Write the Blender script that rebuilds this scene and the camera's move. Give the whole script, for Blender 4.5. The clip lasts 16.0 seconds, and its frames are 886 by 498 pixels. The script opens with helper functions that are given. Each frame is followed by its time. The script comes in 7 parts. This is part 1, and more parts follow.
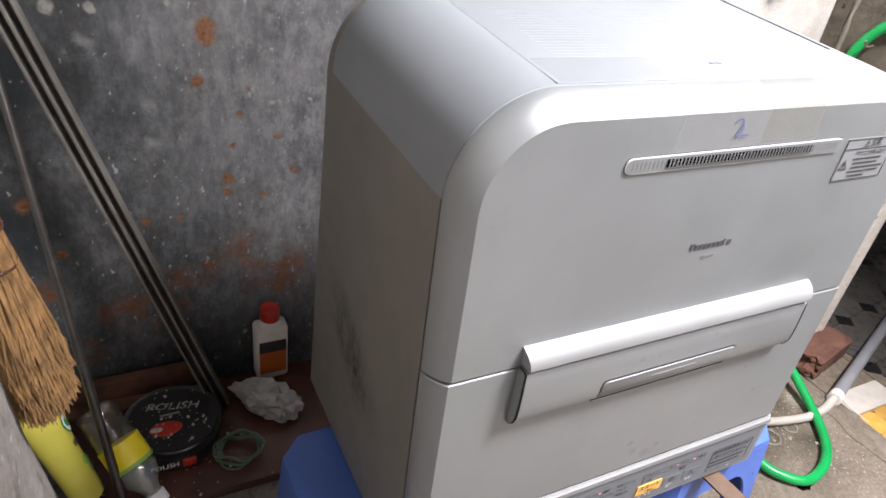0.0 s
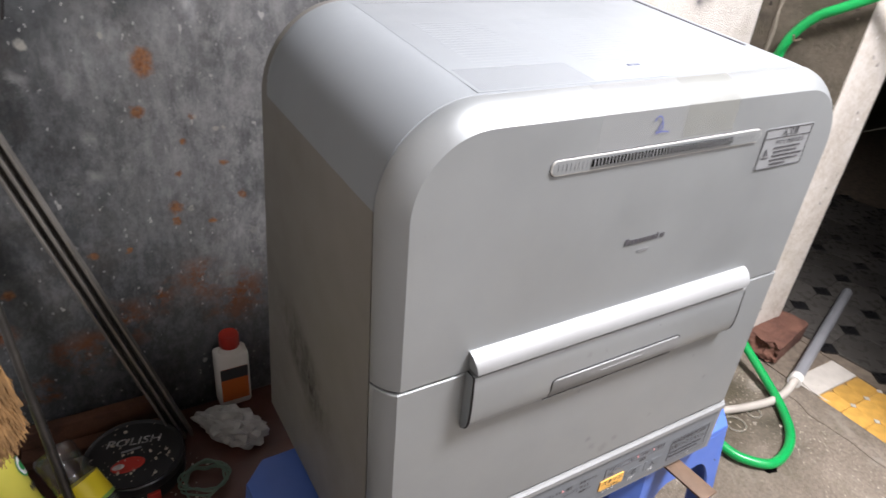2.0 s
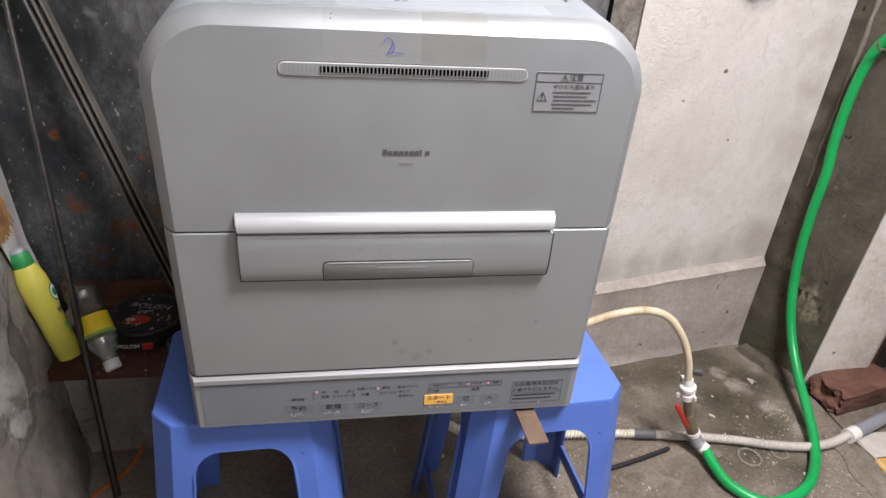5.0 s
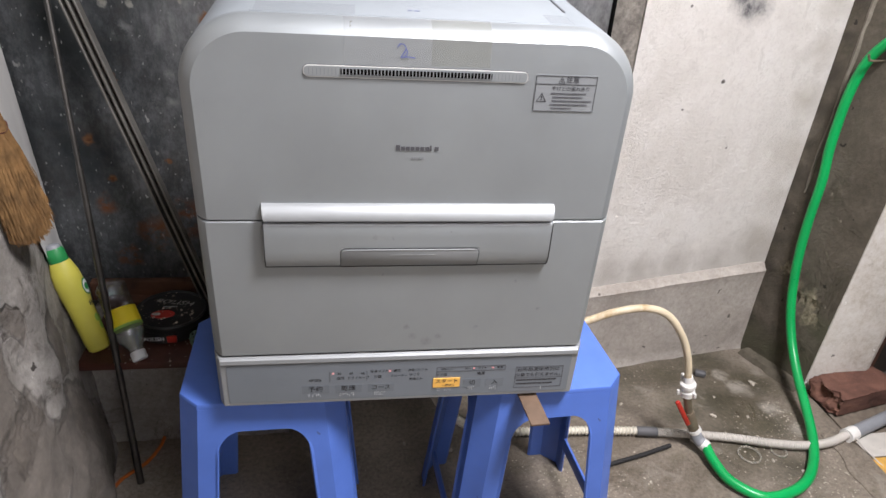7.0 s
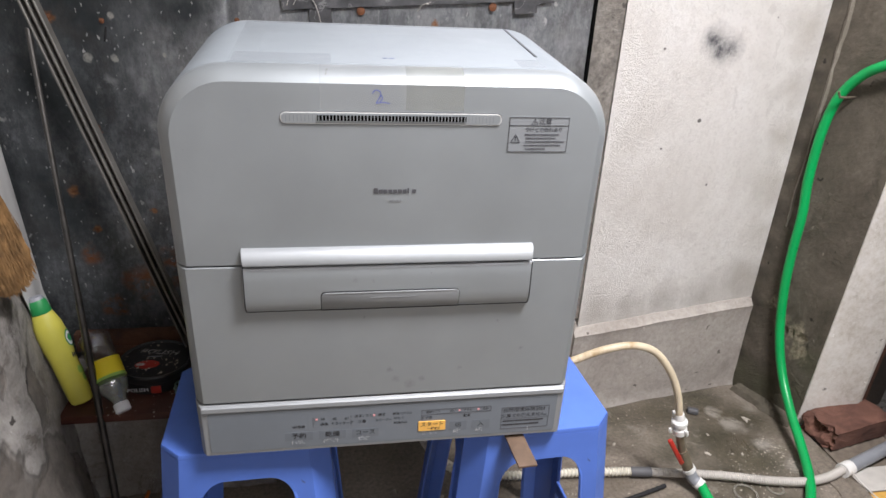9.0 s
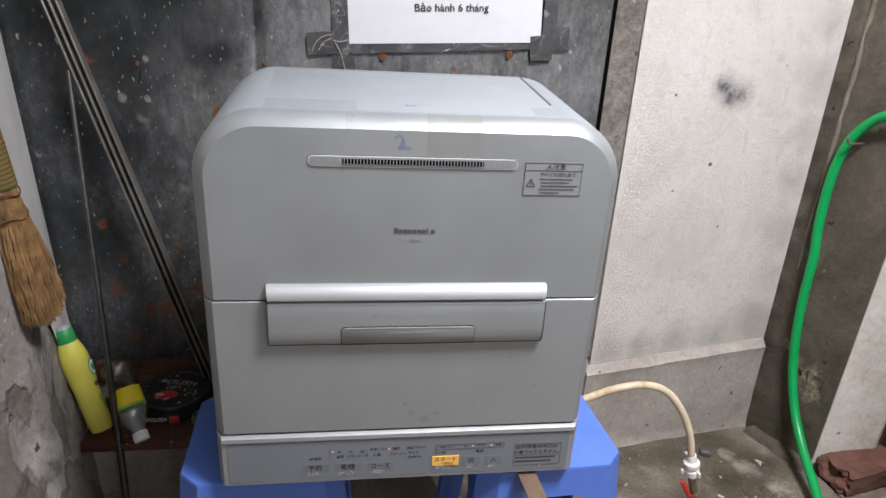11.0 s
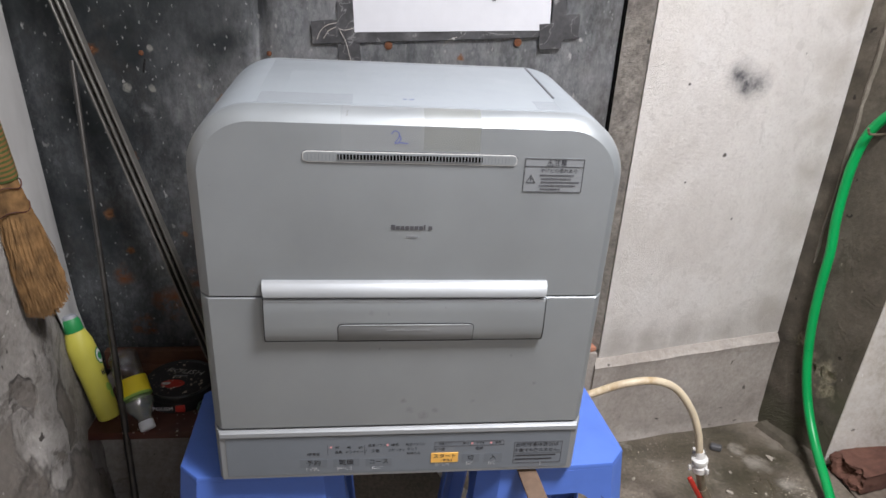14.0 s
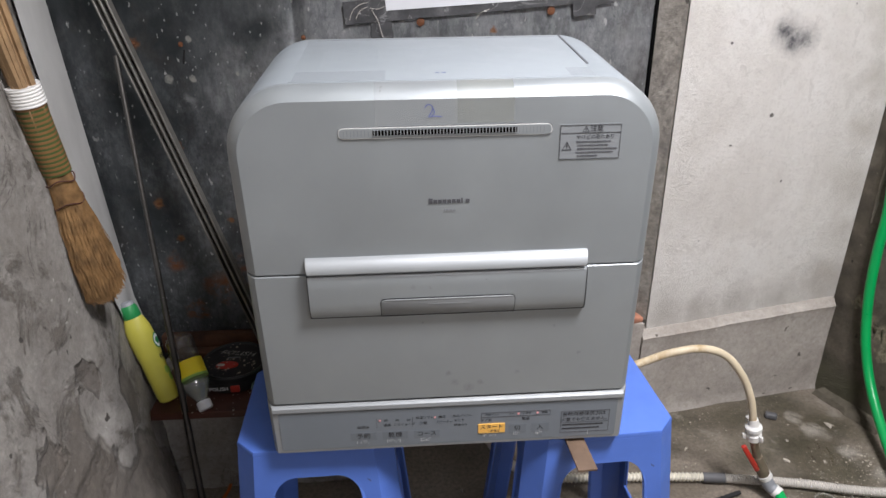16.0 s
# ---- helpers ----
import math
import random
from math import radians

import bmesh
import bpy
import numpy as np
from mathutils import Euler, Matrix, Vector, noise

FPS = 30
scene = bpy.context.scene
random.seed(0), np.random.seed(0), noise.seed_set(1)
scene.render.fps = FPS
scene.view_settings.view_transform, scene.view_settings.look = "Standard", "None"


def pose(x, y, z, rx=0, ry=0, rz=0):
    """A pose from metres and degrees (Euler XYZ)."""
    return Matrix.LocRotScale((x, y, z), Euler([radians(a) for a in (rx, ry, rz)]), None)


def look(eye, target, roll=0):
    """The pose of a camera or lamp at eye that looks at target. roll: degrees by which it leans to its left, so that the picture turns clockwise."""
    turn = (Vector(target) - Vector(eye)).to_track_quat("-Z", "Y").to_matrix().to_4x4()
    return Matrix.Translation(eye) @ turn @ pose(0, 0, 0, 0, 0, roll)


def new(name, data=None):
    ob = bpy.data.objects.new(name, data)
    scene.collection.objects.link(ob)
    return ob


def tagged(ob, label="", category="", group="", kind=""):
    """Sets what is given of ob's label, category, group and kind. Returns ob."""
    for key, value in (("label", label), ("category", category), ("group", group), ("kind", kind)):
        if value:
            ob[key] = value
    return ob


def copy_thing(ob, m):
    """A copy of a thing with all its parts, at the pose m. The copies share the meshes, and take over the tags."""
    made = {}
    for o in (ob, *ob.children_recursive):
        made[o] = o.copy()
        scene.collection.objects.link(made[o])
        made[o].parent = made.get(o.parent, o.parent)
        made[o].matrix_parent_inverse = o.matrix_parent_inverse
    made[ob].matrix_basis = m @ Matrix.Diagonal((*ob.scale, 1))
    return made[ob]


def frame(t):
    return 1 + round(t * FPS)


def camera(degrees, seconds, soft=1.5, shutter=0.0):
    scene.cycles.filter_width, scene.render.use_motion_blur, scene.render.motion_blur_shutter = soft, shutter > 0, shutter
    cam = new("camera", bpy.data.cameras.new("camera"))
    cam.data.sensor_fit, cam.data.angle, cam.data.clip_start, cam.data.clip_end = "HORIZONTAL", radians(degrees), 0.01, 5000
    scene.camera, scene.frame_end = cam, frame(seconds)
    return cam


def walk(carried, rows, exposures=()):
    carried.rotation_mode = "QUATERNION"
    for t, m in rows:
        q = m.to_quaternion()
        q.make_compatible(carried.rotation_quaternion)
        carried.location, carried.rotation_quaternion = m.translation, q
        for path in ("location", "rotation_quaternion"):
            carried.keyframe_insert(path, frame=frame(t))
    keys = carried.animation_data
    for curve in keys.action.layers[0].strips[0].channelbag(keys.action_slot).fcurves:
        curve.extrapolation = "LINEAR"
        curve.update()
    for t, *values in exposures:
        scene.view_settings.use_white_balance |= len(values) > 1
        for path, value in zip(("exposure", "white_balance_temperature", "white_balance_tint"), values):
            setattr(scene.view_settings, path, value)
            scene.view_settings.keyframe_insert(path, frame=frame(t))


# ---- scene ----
cam = camera(68.1, 16.0, shutter=0.4)
EXPOSURES = [(0.0, 1.53, 6450, 18), (2.0, 1.40, 6450, 17), (3.0, 1.12, 6550, 18), (3.5, 0.95, 6550, 15), (4.0, 0.95, 6550, 16), (5.0, 0.98, 6500, 18), (8.0, 1.03, 6300, 15), (12.5, 0.75, 6280, 15), (16.0, 0.78, 6250, 14)]
PATH = [
    (0, (-0.493, -0.349, 1.151), (0.371, 1.126, 0.112), 8.3),
    (0.5, (-0.472, -0.349, 1.151), (0.405, 1.125, 0.122), 6.2),
    (1, (-0.472, -0.347, 1.155), (0.41, 1.14, 0.15), 6.6),
    (1.5, (-0.484, -0.357, 1.156), (0.399, 1.133, 0.157), 6.4),
    (2, (-0.475, -0.371, 1.156), (0.476, 1.082, 0.164), 5.7),
    (2.5, (-0.448, -0.377, 1.168), (0.575, 1.017, 0.163), 3.6),
    (3, (-0.314, -0.396, 1.174), (0.632, 1.059, 0.181), 3.6),
    (3.5, (-0.2, -0.408, 1.175), (0.37, 1.184, 0.107), -0.3),
    (4, (-0.199, -0.468, 1.164), (0.496, 1.039, 0.048), 4.8),
    (4.5, (-0.17, -0.594, 1.157), (0.537, 0.945, 0.094), 6.5),
    (5, (-0.087, -0.697, 1.142), (0.254, 1.007, 0.151), 4.7),
    (7.5, (-0.096, -0.782, 1.145), (0.213, 0.962, 0.217), 4.3),
    (8, (-0.082, -0.79, 1.146), (0.298, 0.963, 0.261), 4.4),
    (8.5, (-0.079, -0.789, 1.144), (0.291, 0.992, 0.312), 3.6),
    (9, (-0.078, -0.784, 1.143), (0.252, 1.007, 0.318), 3.1),
    (9.5, (-0.08, -0.78, 1.148), (0.225, 1.023, 0.339), 1.4),
    (10, (-0.09, -0.797, 1.156), (0.199, 1.03, 0.397), 3.6),
    (12.5, (-0.087, -0.814, 1.165), (0.216, 1.027, 0.444), 3.4),
    (13, (-0.078, -0.8, 1.172), (0.213, 1.044, 0.453), 4.0),
    (13.5, (-0.064, -0.8, 1.175), (0.204, 1.04, 0.437), 3.6),
    (14, (-0.061, -0.793, 1.172), (0.179, 1.034, 0.394), 3.3),
    (14.5, (-0.053, -0.781, 1.176), (0.159, 1.033, 0.362), 1.7),
    (15, (-0.056, -0.767, 1.188), (0.132, 1.066, 0.411), 2.7),
    (15.5, (-0.053, -0.781, 1.171), (0.064, 1.035, 0.342), 1.3),
    (16, (-0.054, -0.802, 1.164), (0.05, 1.012, 0.33), -0.7),
]
walk(cam, [(t, look(eye, target, roll)) for t, eye, target, roll in PATH], EXPOSURES)

# ---- light ----
world = bpy.data.worlds.new("world")
scene.world = world
world.use_nodes = True
wn, wl = world.node_tree.nodes, world.node_tree.links
sky = wn.new("ShaderNodeTexSky")
sky.sky_type, sky.sun_disc = "NISHITA", False
SUN_ELEV, SUN_TURN = 58.0, 157.0
sky.sun_elevation, sky.sun_rotation = radians(SUN_ELEV), radians(SUN_TURN)
wl.new(sky.outputs[0], wn["Background"].inputs[0])
wn["Background"].inputs[1].default_value = 0.085

sun_data = bpy.data.lights.new("sun", "SUN")
sun_data.energy, sun_data.angle, sun_data.color = 0.8, radians(30), (1.0, 0.97, 0.93)
sun = new("sun", sun_data)
SUN_FROM = (0.42, -1.0, 1.75)
sun.matrix_world = look(SUN_FROM, (0, 0, 0))

# area lamp standing in for daylight through an unseen, added roof opening
OPEN_X, OPEN_Y, ROOF_Z = (0.42, 0.92), (-0.84, -0.38), 2.45
day_data = bpy.data.lights.new("added_roof_daylight", "AREA")
day_data.shape, day_data.size, day_data.size_y = "RECTANGLE", OPEN_X[1] - OPEN_X[0], OPEN_Y[1] - OPEN_Y[0]
day_data.energy, day_data.color = 52.0, (1.0, 0.985, 0.965)
day = new("added_roof_daylight", day_data)
day.location = (sum(OPEN_X) / 2, sum(OPEN_Y) / 2, ROOF_Z + 0.05)

# and through the window in the wall behind the viewer
WIN_X, WIN_Z, BACK_Y = (0.22, 0.82), (1.40, 2.25), -1.9
win_data = bpy.data.lights.new("window_daylight", "AREA")
win_data.shape, win_data.size, win_data.size_y = "RECTANGLE", WIN_X[1] - WIN_X[0], WIN_Z[1] - WIN_Z[0]
win_data.energy, win_data.color = 6.5, (1.0, 0.985, 0.965)
win = new("window_daylight", win_data)
win.matrix_world = look((sum(WIN_X) / 2, BACK_Y - 0.06, sum(WIN_Z) / 2), (sum(WIN_X) / 2, 0, sum(WIN_Z) / 2))


# ---- materials ----
def nodes_of(name):
    m = bpy.data.materials.new(name)
    m.use_nodes = True
    nt = m.node_tree
    return m, nt, nt.nodes["Principled BSDF"]


def noise_tex(nt, scale, detail=6.0, rough=0.55, stretch=(1, 1, 1), warp=0.0):
    co = nt.nodes.new("ShaderNodeTexCoord")
    mp = nt.nodes.new("ShaderNodeMapping")
    mp.inputs["Scale"].default_value = stretch
    nt.links.new(co.outputs["Object"], mp.inputs[0])
    n = nt.nodes.new("ShaderNodeTexNoise")
    n.inputs["Scale"].default_value, n.inputs["Detail"].default_value = scale, detail
    n.inputs["Roughness"].default_value, n.inputs["Distortion"].default_value = rough, warp
    nt.links.new(mp.outputs[0], n.inputs["Vector"])
    return n.outputs["Fac"]


def ramp(nt, fac, stops):
    r = nt.nodes.new("ShaderNodeValToRGB")
    e = r.color_ramp.elements
    while len(e) < len(stops):
        e.new(0.5)
    for el, (p, c) in zip(e, stops):
        el.position = p
        el.color = (*c, 1) if isinstance(c, tuple) else (c, c, c, 1)
    nt.links.new(fac, r.inputs[0])
    return r.outputs[0]


def mix(nt, fac, a, b, mode="MIX"):
    m = nt.nodes.new("ShaderNodeMix")
    m.data_type, m.blend_type = "RGBA", mode
    for slot, v in ((0, fac), (6, a), (7, b)):
        if isinstance(v, (int, float)):
            m.inputs[slot].default_value = v if slot == 0 else (v, v, v, 1)
        elif isinstance(v, tuple):
            m.inputs[slot].default_value = (*v, 1)
        else:
            nt.links.new(v, m.inputs[slot])
    return m.outputs[2]


def bump(nt, p, height, strength=0.3, dist=0.002):
    b = nt.nodes.new("ShaderNodeBump")
    b.inputs["Strength"].default_value, b.inputs["Distance"].default_value = strength, dist
    nt.links.new(height, b.inputs["Height"])
    nt.links.new(b.outputs[0], p.inputs["Normal"])


def plain(name, colour, rough=0.5, metal=0.0, vary=0.12, scale=12.0, bumps=0.1, fine=150.0, coat=0.0):
    """A paint or plastic with soft stains at one scale and grain at another."""
    m, nt, p = nodes_of(name)
    a = tuple(c * (1 - vary) for c in colour)
    b = tuple(min(1, c * (1 + vary)) for c in colour)
    col = ramp(nt, noise_tex(nt, scale), [(0.3, a), (0.7, b)])
    nt.links.new(col, p.inputs["Base Color"])
    p.inputs["Metallic"].default_value = metal
    rr = ramp(nt, noise_tex(nt, scale * 2.3), [(0.3, max(0.02, rough - 0.08)), (0.75, min(1, rough + 0.1))])
    nt.links.new(rr, p.inputs["Roughness"])
    p.inputs["Coat Weight"].default_value = coat
    if bumps:
        bump(nt, p, noise_tex(nt, fine, 3), bumps, 0.0008)
    return m


def concrete(name, light, dark, scale=3.0, rough=0.85, wet=0.0, relief=0.6):
    m, nt, p = nodes_of(name)
    big = noise_tex(nt, scale, 8, 0.62, warp=0.4)
    fine = noise_tex(nt, scale * 22, 8, 0.7)
    col = ramp(nt, big, [(0.3, dark), (0.52, tuple((a + b) / 2 for a, b in zip(light, dark))), (0.72, light)])
    col = mix(nt, ramp(nt, fine, [(0.25, 0.0), (0.55, 0.4), (0.8, 0.75)]), col, tuple(c * 0.55 for c in dark), "MIX") if wet else mix(nt, 0.55, col, ramp(nt, fine, [(0.2, 0.25), (0.5, 0.5), (0.8, 0.72)]), "OVERLAY")
    specks = noise_tex(nt, scale * 60, 2, 0.5)
    col = mix(nt, ramp(nt, specks, [(0.7, 0.0), (0.74, 1.0)]), col, tuple(min(1, c * 1.5) for c in light))
    nt.links.new(col, p.inputs["Base Color"])
    if wet:
        nt.links.new(ramp(nt, big, [(0.38, rough - wet), (0.62, rough)]), p.inputs["Roughness"])
    else:
        p.inputs["Roughness"].default_value = rough
    h = mix(nt, 0.4, fine, noise_tex(nt, scale * 7, 6))
    bump(nt, p, h, relief, 0.004)
    return m


M = {}
M["silver"] = plain("silver_paint", (0.325, 0.350, 0.363), 0.42, 0.5, 0.07, 5.0, 0.06, 900.0)
M["silver_light"] = plain("light_silver_trim", (0.33, 0.345, 0.355), 0.52, 0.4, 0.03, 9.0, 0.05, 900.0)
# side panel darkened: the shade on the case's side is in this colour
M["silver_side_shaded"] = plain("shaded_side_panel", (0.215, 0.208, 0.192), 0.5, 0.2, 0.05, 9.0, 0.1, 700.0)
M["control"] = plain("control_panel_grey", (0.185, 0.208, 0.234), 0.5, 0.2, 0.04, 12.0, 0.05, 700.0)
M["dark"] = plain("black_gap", (0.012, 0.012, 0.013), 0.7, 0, 0.1)
M["hole"] = plain("black_hole", (0.004, 0.004, 0.004), 1.0, 0, 0.1)
M["hole"].node_tree.nodes["Principled BSDF"].inputs["Specular IOR Level"].default_value = 0.0
M["panel_rim"] = plain("grey_panel_rim", (0.29, 0.305, 0.315), 0.5, 0.35, 0.03, 9.0, 0.05, 900.0)
M["vent_white"] = plain("vent_plastic", (0.58, 0.58, 0.56), 0.6, 0, 0.05)
M["blue"] = plain("blue_plastic", (0.080, 0.165, 0.54), 0.42, 0, 0.10, 9.0, 0.15, 60.0)
M["green_hose"] = plain("green_hose", (0.0, 0.33, 0.08), 0.35, 0, 0.08, 12.0, 0.1, 200.0)
M["white_hose"] = plain("yellowed_white_hose", (0.62, 0.53, 0.38), 0.5, 0, 0.15, 14.0, 0.1)
M["drain_hose"] = plain("grey_drain_hose", (0.48, 0.45, 0.41), 0.55, 0, 0.15, 14.0, 0.1)
M["pvc"] = plain("grey_pvc", (0.24, 0.25, 0.27), 0.5, 0, 0.12, 14.0, 0.1)
M["white_plastic"] = plain("white_plastic", (0.72, 0.71, 0.68), 0.45, 0, 0.08, 20.0, 0.08)
M["steel"] = plain("dull_steel", (0.105, 0.10, 0.094), 0.38, 0.85, 0.25, 25.0, 0.2)
M["channel"] = plain("aluminium_channel", (0.24, 0.23, 0.21), 0.45, 0.7, 0.2, 20.0, 0.15)
M["yellow"] = plain("yellow_plastic", (0.58, 0.54, 0.085), 0.38, 0, 0.06, 20.0, 0.05)
M["cap_green"] = plain("green_cap", (0.02, 0.25, 0.07), 0.4, 0, 0.1)
M["red"] = plain("red_plastic", (0.42, 0.025, 0.015), 0.4, 0, 0.1)
M["orange"] = plain("orange_print", (0.55, 0.13, 0.025), 0.5, 0, 0.1)
M["straw"] = plain("straw", (0.25, 0.142, 0.056), 0.85, 0, 0.5, 40.0, 0.3)
M["wood"] = plain("broom_wood", (0.42, 0.29, 0.17), 0.7, 0, 0.2, 30.0, 0.3)
M["brown_wood"] = plain("brown_board", (0.072, 0.024, 0.016), 0.5, 0, 0.35, 14.0, 0.3)
M["black_tin"] = plain("black_tin", (0.015, 0.015, 0.016), 0.35, 0, 0.2)
M["paper"] = plain("white_paper", (0.62, 0.63, 0.66), 0.8, 0, 0.03, 25.0, 0.5, 40.0)
M["ink"] = plain("black_print", (0.03, 0.03, 0.035), 0.6, 0, 0.05)
M["grey_ink"] = plain("grey_print", (0.07, 0.07, 0.078), 0.5, 0, 0.05)
M["blue_ink"] = plain("blue_pen", (0.10, 0.125, 0.36), 0.5, 0, 0.1)
M["white_ink"] = plain("white_print", (0.75, 0.76, 0.78), 0.5, 0, 0.05)
def dirt_on(m, size, share, colour):
    """A few small specks of dirt over an existing paint."""
    nt = m.node_tree
    p = nt.nodes["Principled BSDF"]
    old = p.inputs["Base Color"].links[0].from_socket
    nt.links.new(mix(nt, specks(nt, 30.0, size, share), old, colour), p.inputs["Base Color"])


# near black: the shade on the wall beyond the jamb is in this colour
M["shaded_reveal"] = concrete("shaded_reveal_wall", (0.034, 0.023, 0.015), (0.010, 0.008, 0.006), 6.0, 0.8)
M["brick"] = concrete("brick", (0.22, 0.105, 0.072), (0.070, 0.030, 0.022), 16.0, 0.95, relief=1.0)


def spots(nt, places, warp=0.012, soft=0.6, scale=60.0, plane="xz"):
    """A mask of blotches at (first, second, radius) in the named plane; their rims are uneven."""
    keep = [1.0 if c in plane else 0.0 for c in "xyz"]
    co = nt.nodes.new("ShaderNodeTexCoord")
    flat = nt.nodes.new("ShaderNodeVectorMath")
    flat.operation = "MULTIPLY"
    flat.inputs[1].default_value = keep
    nt.links.new(co.outputs["Object"], flat.inputs[0])
    n = nt.nodes.new("ShaderNodeTexNoise")
    n.inputs["Scale"].default_value, n.inputs["Detail"].default_value = scale, 4
    nt.links.new(co.outputs["Object"], n.inputs["Vector"])
    mv = nt.nodes.new("ShaderNodeVectorMath")
    mv.operation = "MULTIPLY_ADD"
    mv.inputs[1].default_value = [warp * 2 * k for k in keep]
    nt.links.new(n.outputs["Color"], mv.inputs[0])
    nt.links.new(flat.outputs[0], mv.inputs[2])
    out = None
    for p0, p1, r in places:
        where = dict(zip(plane, (p0, p1)))
        d = nt.nodes.new("ShaderNodeVectorMath")
        d.operation = "DISTANCE"
        d.inputs[1].default_value = [where[c] + warp if c in plane else 0.0 for c in "xyz"]
        nt.links.new(mv.outputs[0], d.inputs[0])
        mr = nt.nodes.new("ShaderNodeMapRange")
        mr.inputs[1].default_value, mr.inputs[2].default_value = r, r * soft
        nt.links.new(d.outputs["Value"], mr.inputs[0])
        if out is None:
            out = mr.outputs[0]
        else:
            mx = nt.nodes.new("ShaderNodeMath")
            mx.operation = "MAXIMUM"
            nt.links.new(out, mx.inputs[0]), nt.links.new(mr.outputs[0], mx.inputs[1])
            out = mx.outputs[0]
    return out


def specks(nt, scale, size, keep, stretch=(1, 1, 1)):
    """Small scattered paint flecks: only a share of the cells carries one."""
    co = nt.nodes.new("ShaderNodeTexCoord")
    mp = nt.nodes.new("ShaderNodeMapping")
    mp.inputs["Scale"].default_value = stretch
    nt.links.new(co.outputs["Object"], mp.inputs[0])
    wob = nt.nodes.new("ShaderNodeTexNoise")
    wob.inputs["Scale"].default_value = scale * 2.5
    nt.links.new(mp.outputs[0], wob.inputs["Vector"])
    add = nt.nodes.new("ShaderNodeVectorMath")
    add.operation = "MULTIPLY_ADD"
    add.inputs[1].default_value = (0.8 / scale,) * 3
    nt.links.new(wob.outputs["Color"], add.inputs[0]), nt.links.new(mp.outputs[0], add.inputs[2])
    v = nt.nodes.new("ShaderNodeTexVoronoi")
    v.inputs["Scale"].default_value = scale
    nt.links.new(add.outputs[0], v.inputs["Vector"])
    near = ramp(nt, v.outputs["Distance"], [(size * 0.7, 1.0), (size, 0.0)])
    some = nt.nodes.new("ShaderNodeSeparateColor")
    nt.links.new(v.outputs["Color"], some.inputs[0])
    pick = ramp(nt, some.outputs[0], [(1 - keep, 0.0), (1 - keep + 0.02, 1.0)])
    return mix(nt, 1.0, near, pick, "MULTIPLY")


def sheet_material():
    """Weathered galvanised sheet: cloudy grey, its worn middle painted paler for the light there, scratched, flecked
    and rusting.
    """
    m, nt, p = nodes_of("sheet_metal")
    col = ramp(nt, noise_tex(nt, 2.6, 7, 0.62, warp=0.4), [(0.3, (0.085, 0.092, 0.097)), (0.52, (0.14, 0.15, 0.157)), (0.74, (0.215, 0.226, 0.235))])
    # wear, plus the light on the sheet's middle put in as paler colour
    worn = spots(nt, [(-0.20, 0.80, 0.30), (-0.24, 0.98, 0.30), (-0.10, 1.10, 0.28), (0.15, 1.10, 0.28), (0.40, 0.95, 0.32), (-0.22, 0.60, 0.16)], 0.10, 0.10, 9.0)
    fine = noise_tex(nt, 60.0, 10, 0.8, (1, 1, 0.6))
    col = mix(nt, ramp(nt, fine, [(0.44, 0.0), (0.56, 0.45), (0.72, 0.9)]), col, (0.33, 0.345, 0.36))
    veil = ramp(nt, noise_tex(nt, 16.0, 8, 0.7, (1.6, 1, 0.6), 0.6), [(0.34, 0.1), (0.52, 0.45), (0.70, 0.8)])
    col = mix(nt, mix(nt, 1.0, veil, worn, "MULTIPLY"), col, (0.54, 0.548, 0.56))
    mott = ramp(nt, noise_tex(nt, 48.0, 10, 0.8, (1, 1, 0.55)), [(0.46, 0.0), (0.58, 0.6), (0.72, 1.0)])
    col = mix(nt, mix(nt, 1.0, mott, mix(nt, 0.85, 0.15, worn), "MULTIPLY"), col, (0.62, 0.63, 0.64))
    run = ramp(nt, noise_tex(nt, 9.0, 9, 0.75, (8, 6, 0.45)), [(0.54, 0.0), (0.66, 0.55)])
    col = mix(nt, mix(nt, 1.0, run, mix(nt, 0.7, 0.25, worn), "MULTIPLY"), col, (0.48, 0.485, 0.49))
    dull = ramp(nt, noise_tex(nt, 5.0, 8, 0.7, (1.4, 1, 0.7)), [(0.55, 0.0), (0.70, 0.65)])
    col = mix(nt, dull, col, (0.055, 0.057, 0.060))
    deep = spots(nt, [(-0.44, 1.14, 0.22), (-0.62, 1.10, 0.22), (-0.62, 0.86, 0.14), (-0.52, 1.00, 0.12), (-0.40, 1.40, 0.30), (-0.66, 0.62, 0.14), (-0.36, 1.02, 0.10)], 0.08, 0.2, 12.0)
    col = mix(nt, mix(nt, 0.10, deep, 0.0), col, (0.040, 0.048, 0.052))
    brown = ramp(nt, noise_tex(nt, 4.0, 7, 0.7), [(0.52, 0.0), (0.70, 0.30)])
    col = mix(nt, brown, col, (0.17, 0.125, 0.085))
    col = mix(nt, specks(nt, 30.0, 0.16, 0.09, (1, 1, 0.7)), col, (0.40, 0.40, 0.39))
    col = mix(nt, specks(nt, 52.0, 0.20, 0.13, (1, 1, 0.5)), col, (0.70, 0.70, 0.69))
    col = mix(nt, specks(nt, 90.0, 0.22, 0.10, (1, 1, 0.5)), col, (0.62, 0.62, 0.61))
    col = mix(nt, specks(nt, 150.0, 0.27, 0.12, (1, 1, 0.6)), col, (0.52, 0.53, 0.53))
    low = spots(nt, [(-0.43, 0.47, 0.06), (-0.50, 0.43, 0.05), (-0.375, 0.50, 0.045), (-0.25, 0.47, 0.07), (-0.57, 0.36, 0.03), (-0.60, 0.50, 0.03), (-0.30, 0.52, 0.05)], 0.05, 0.05, 16.0)
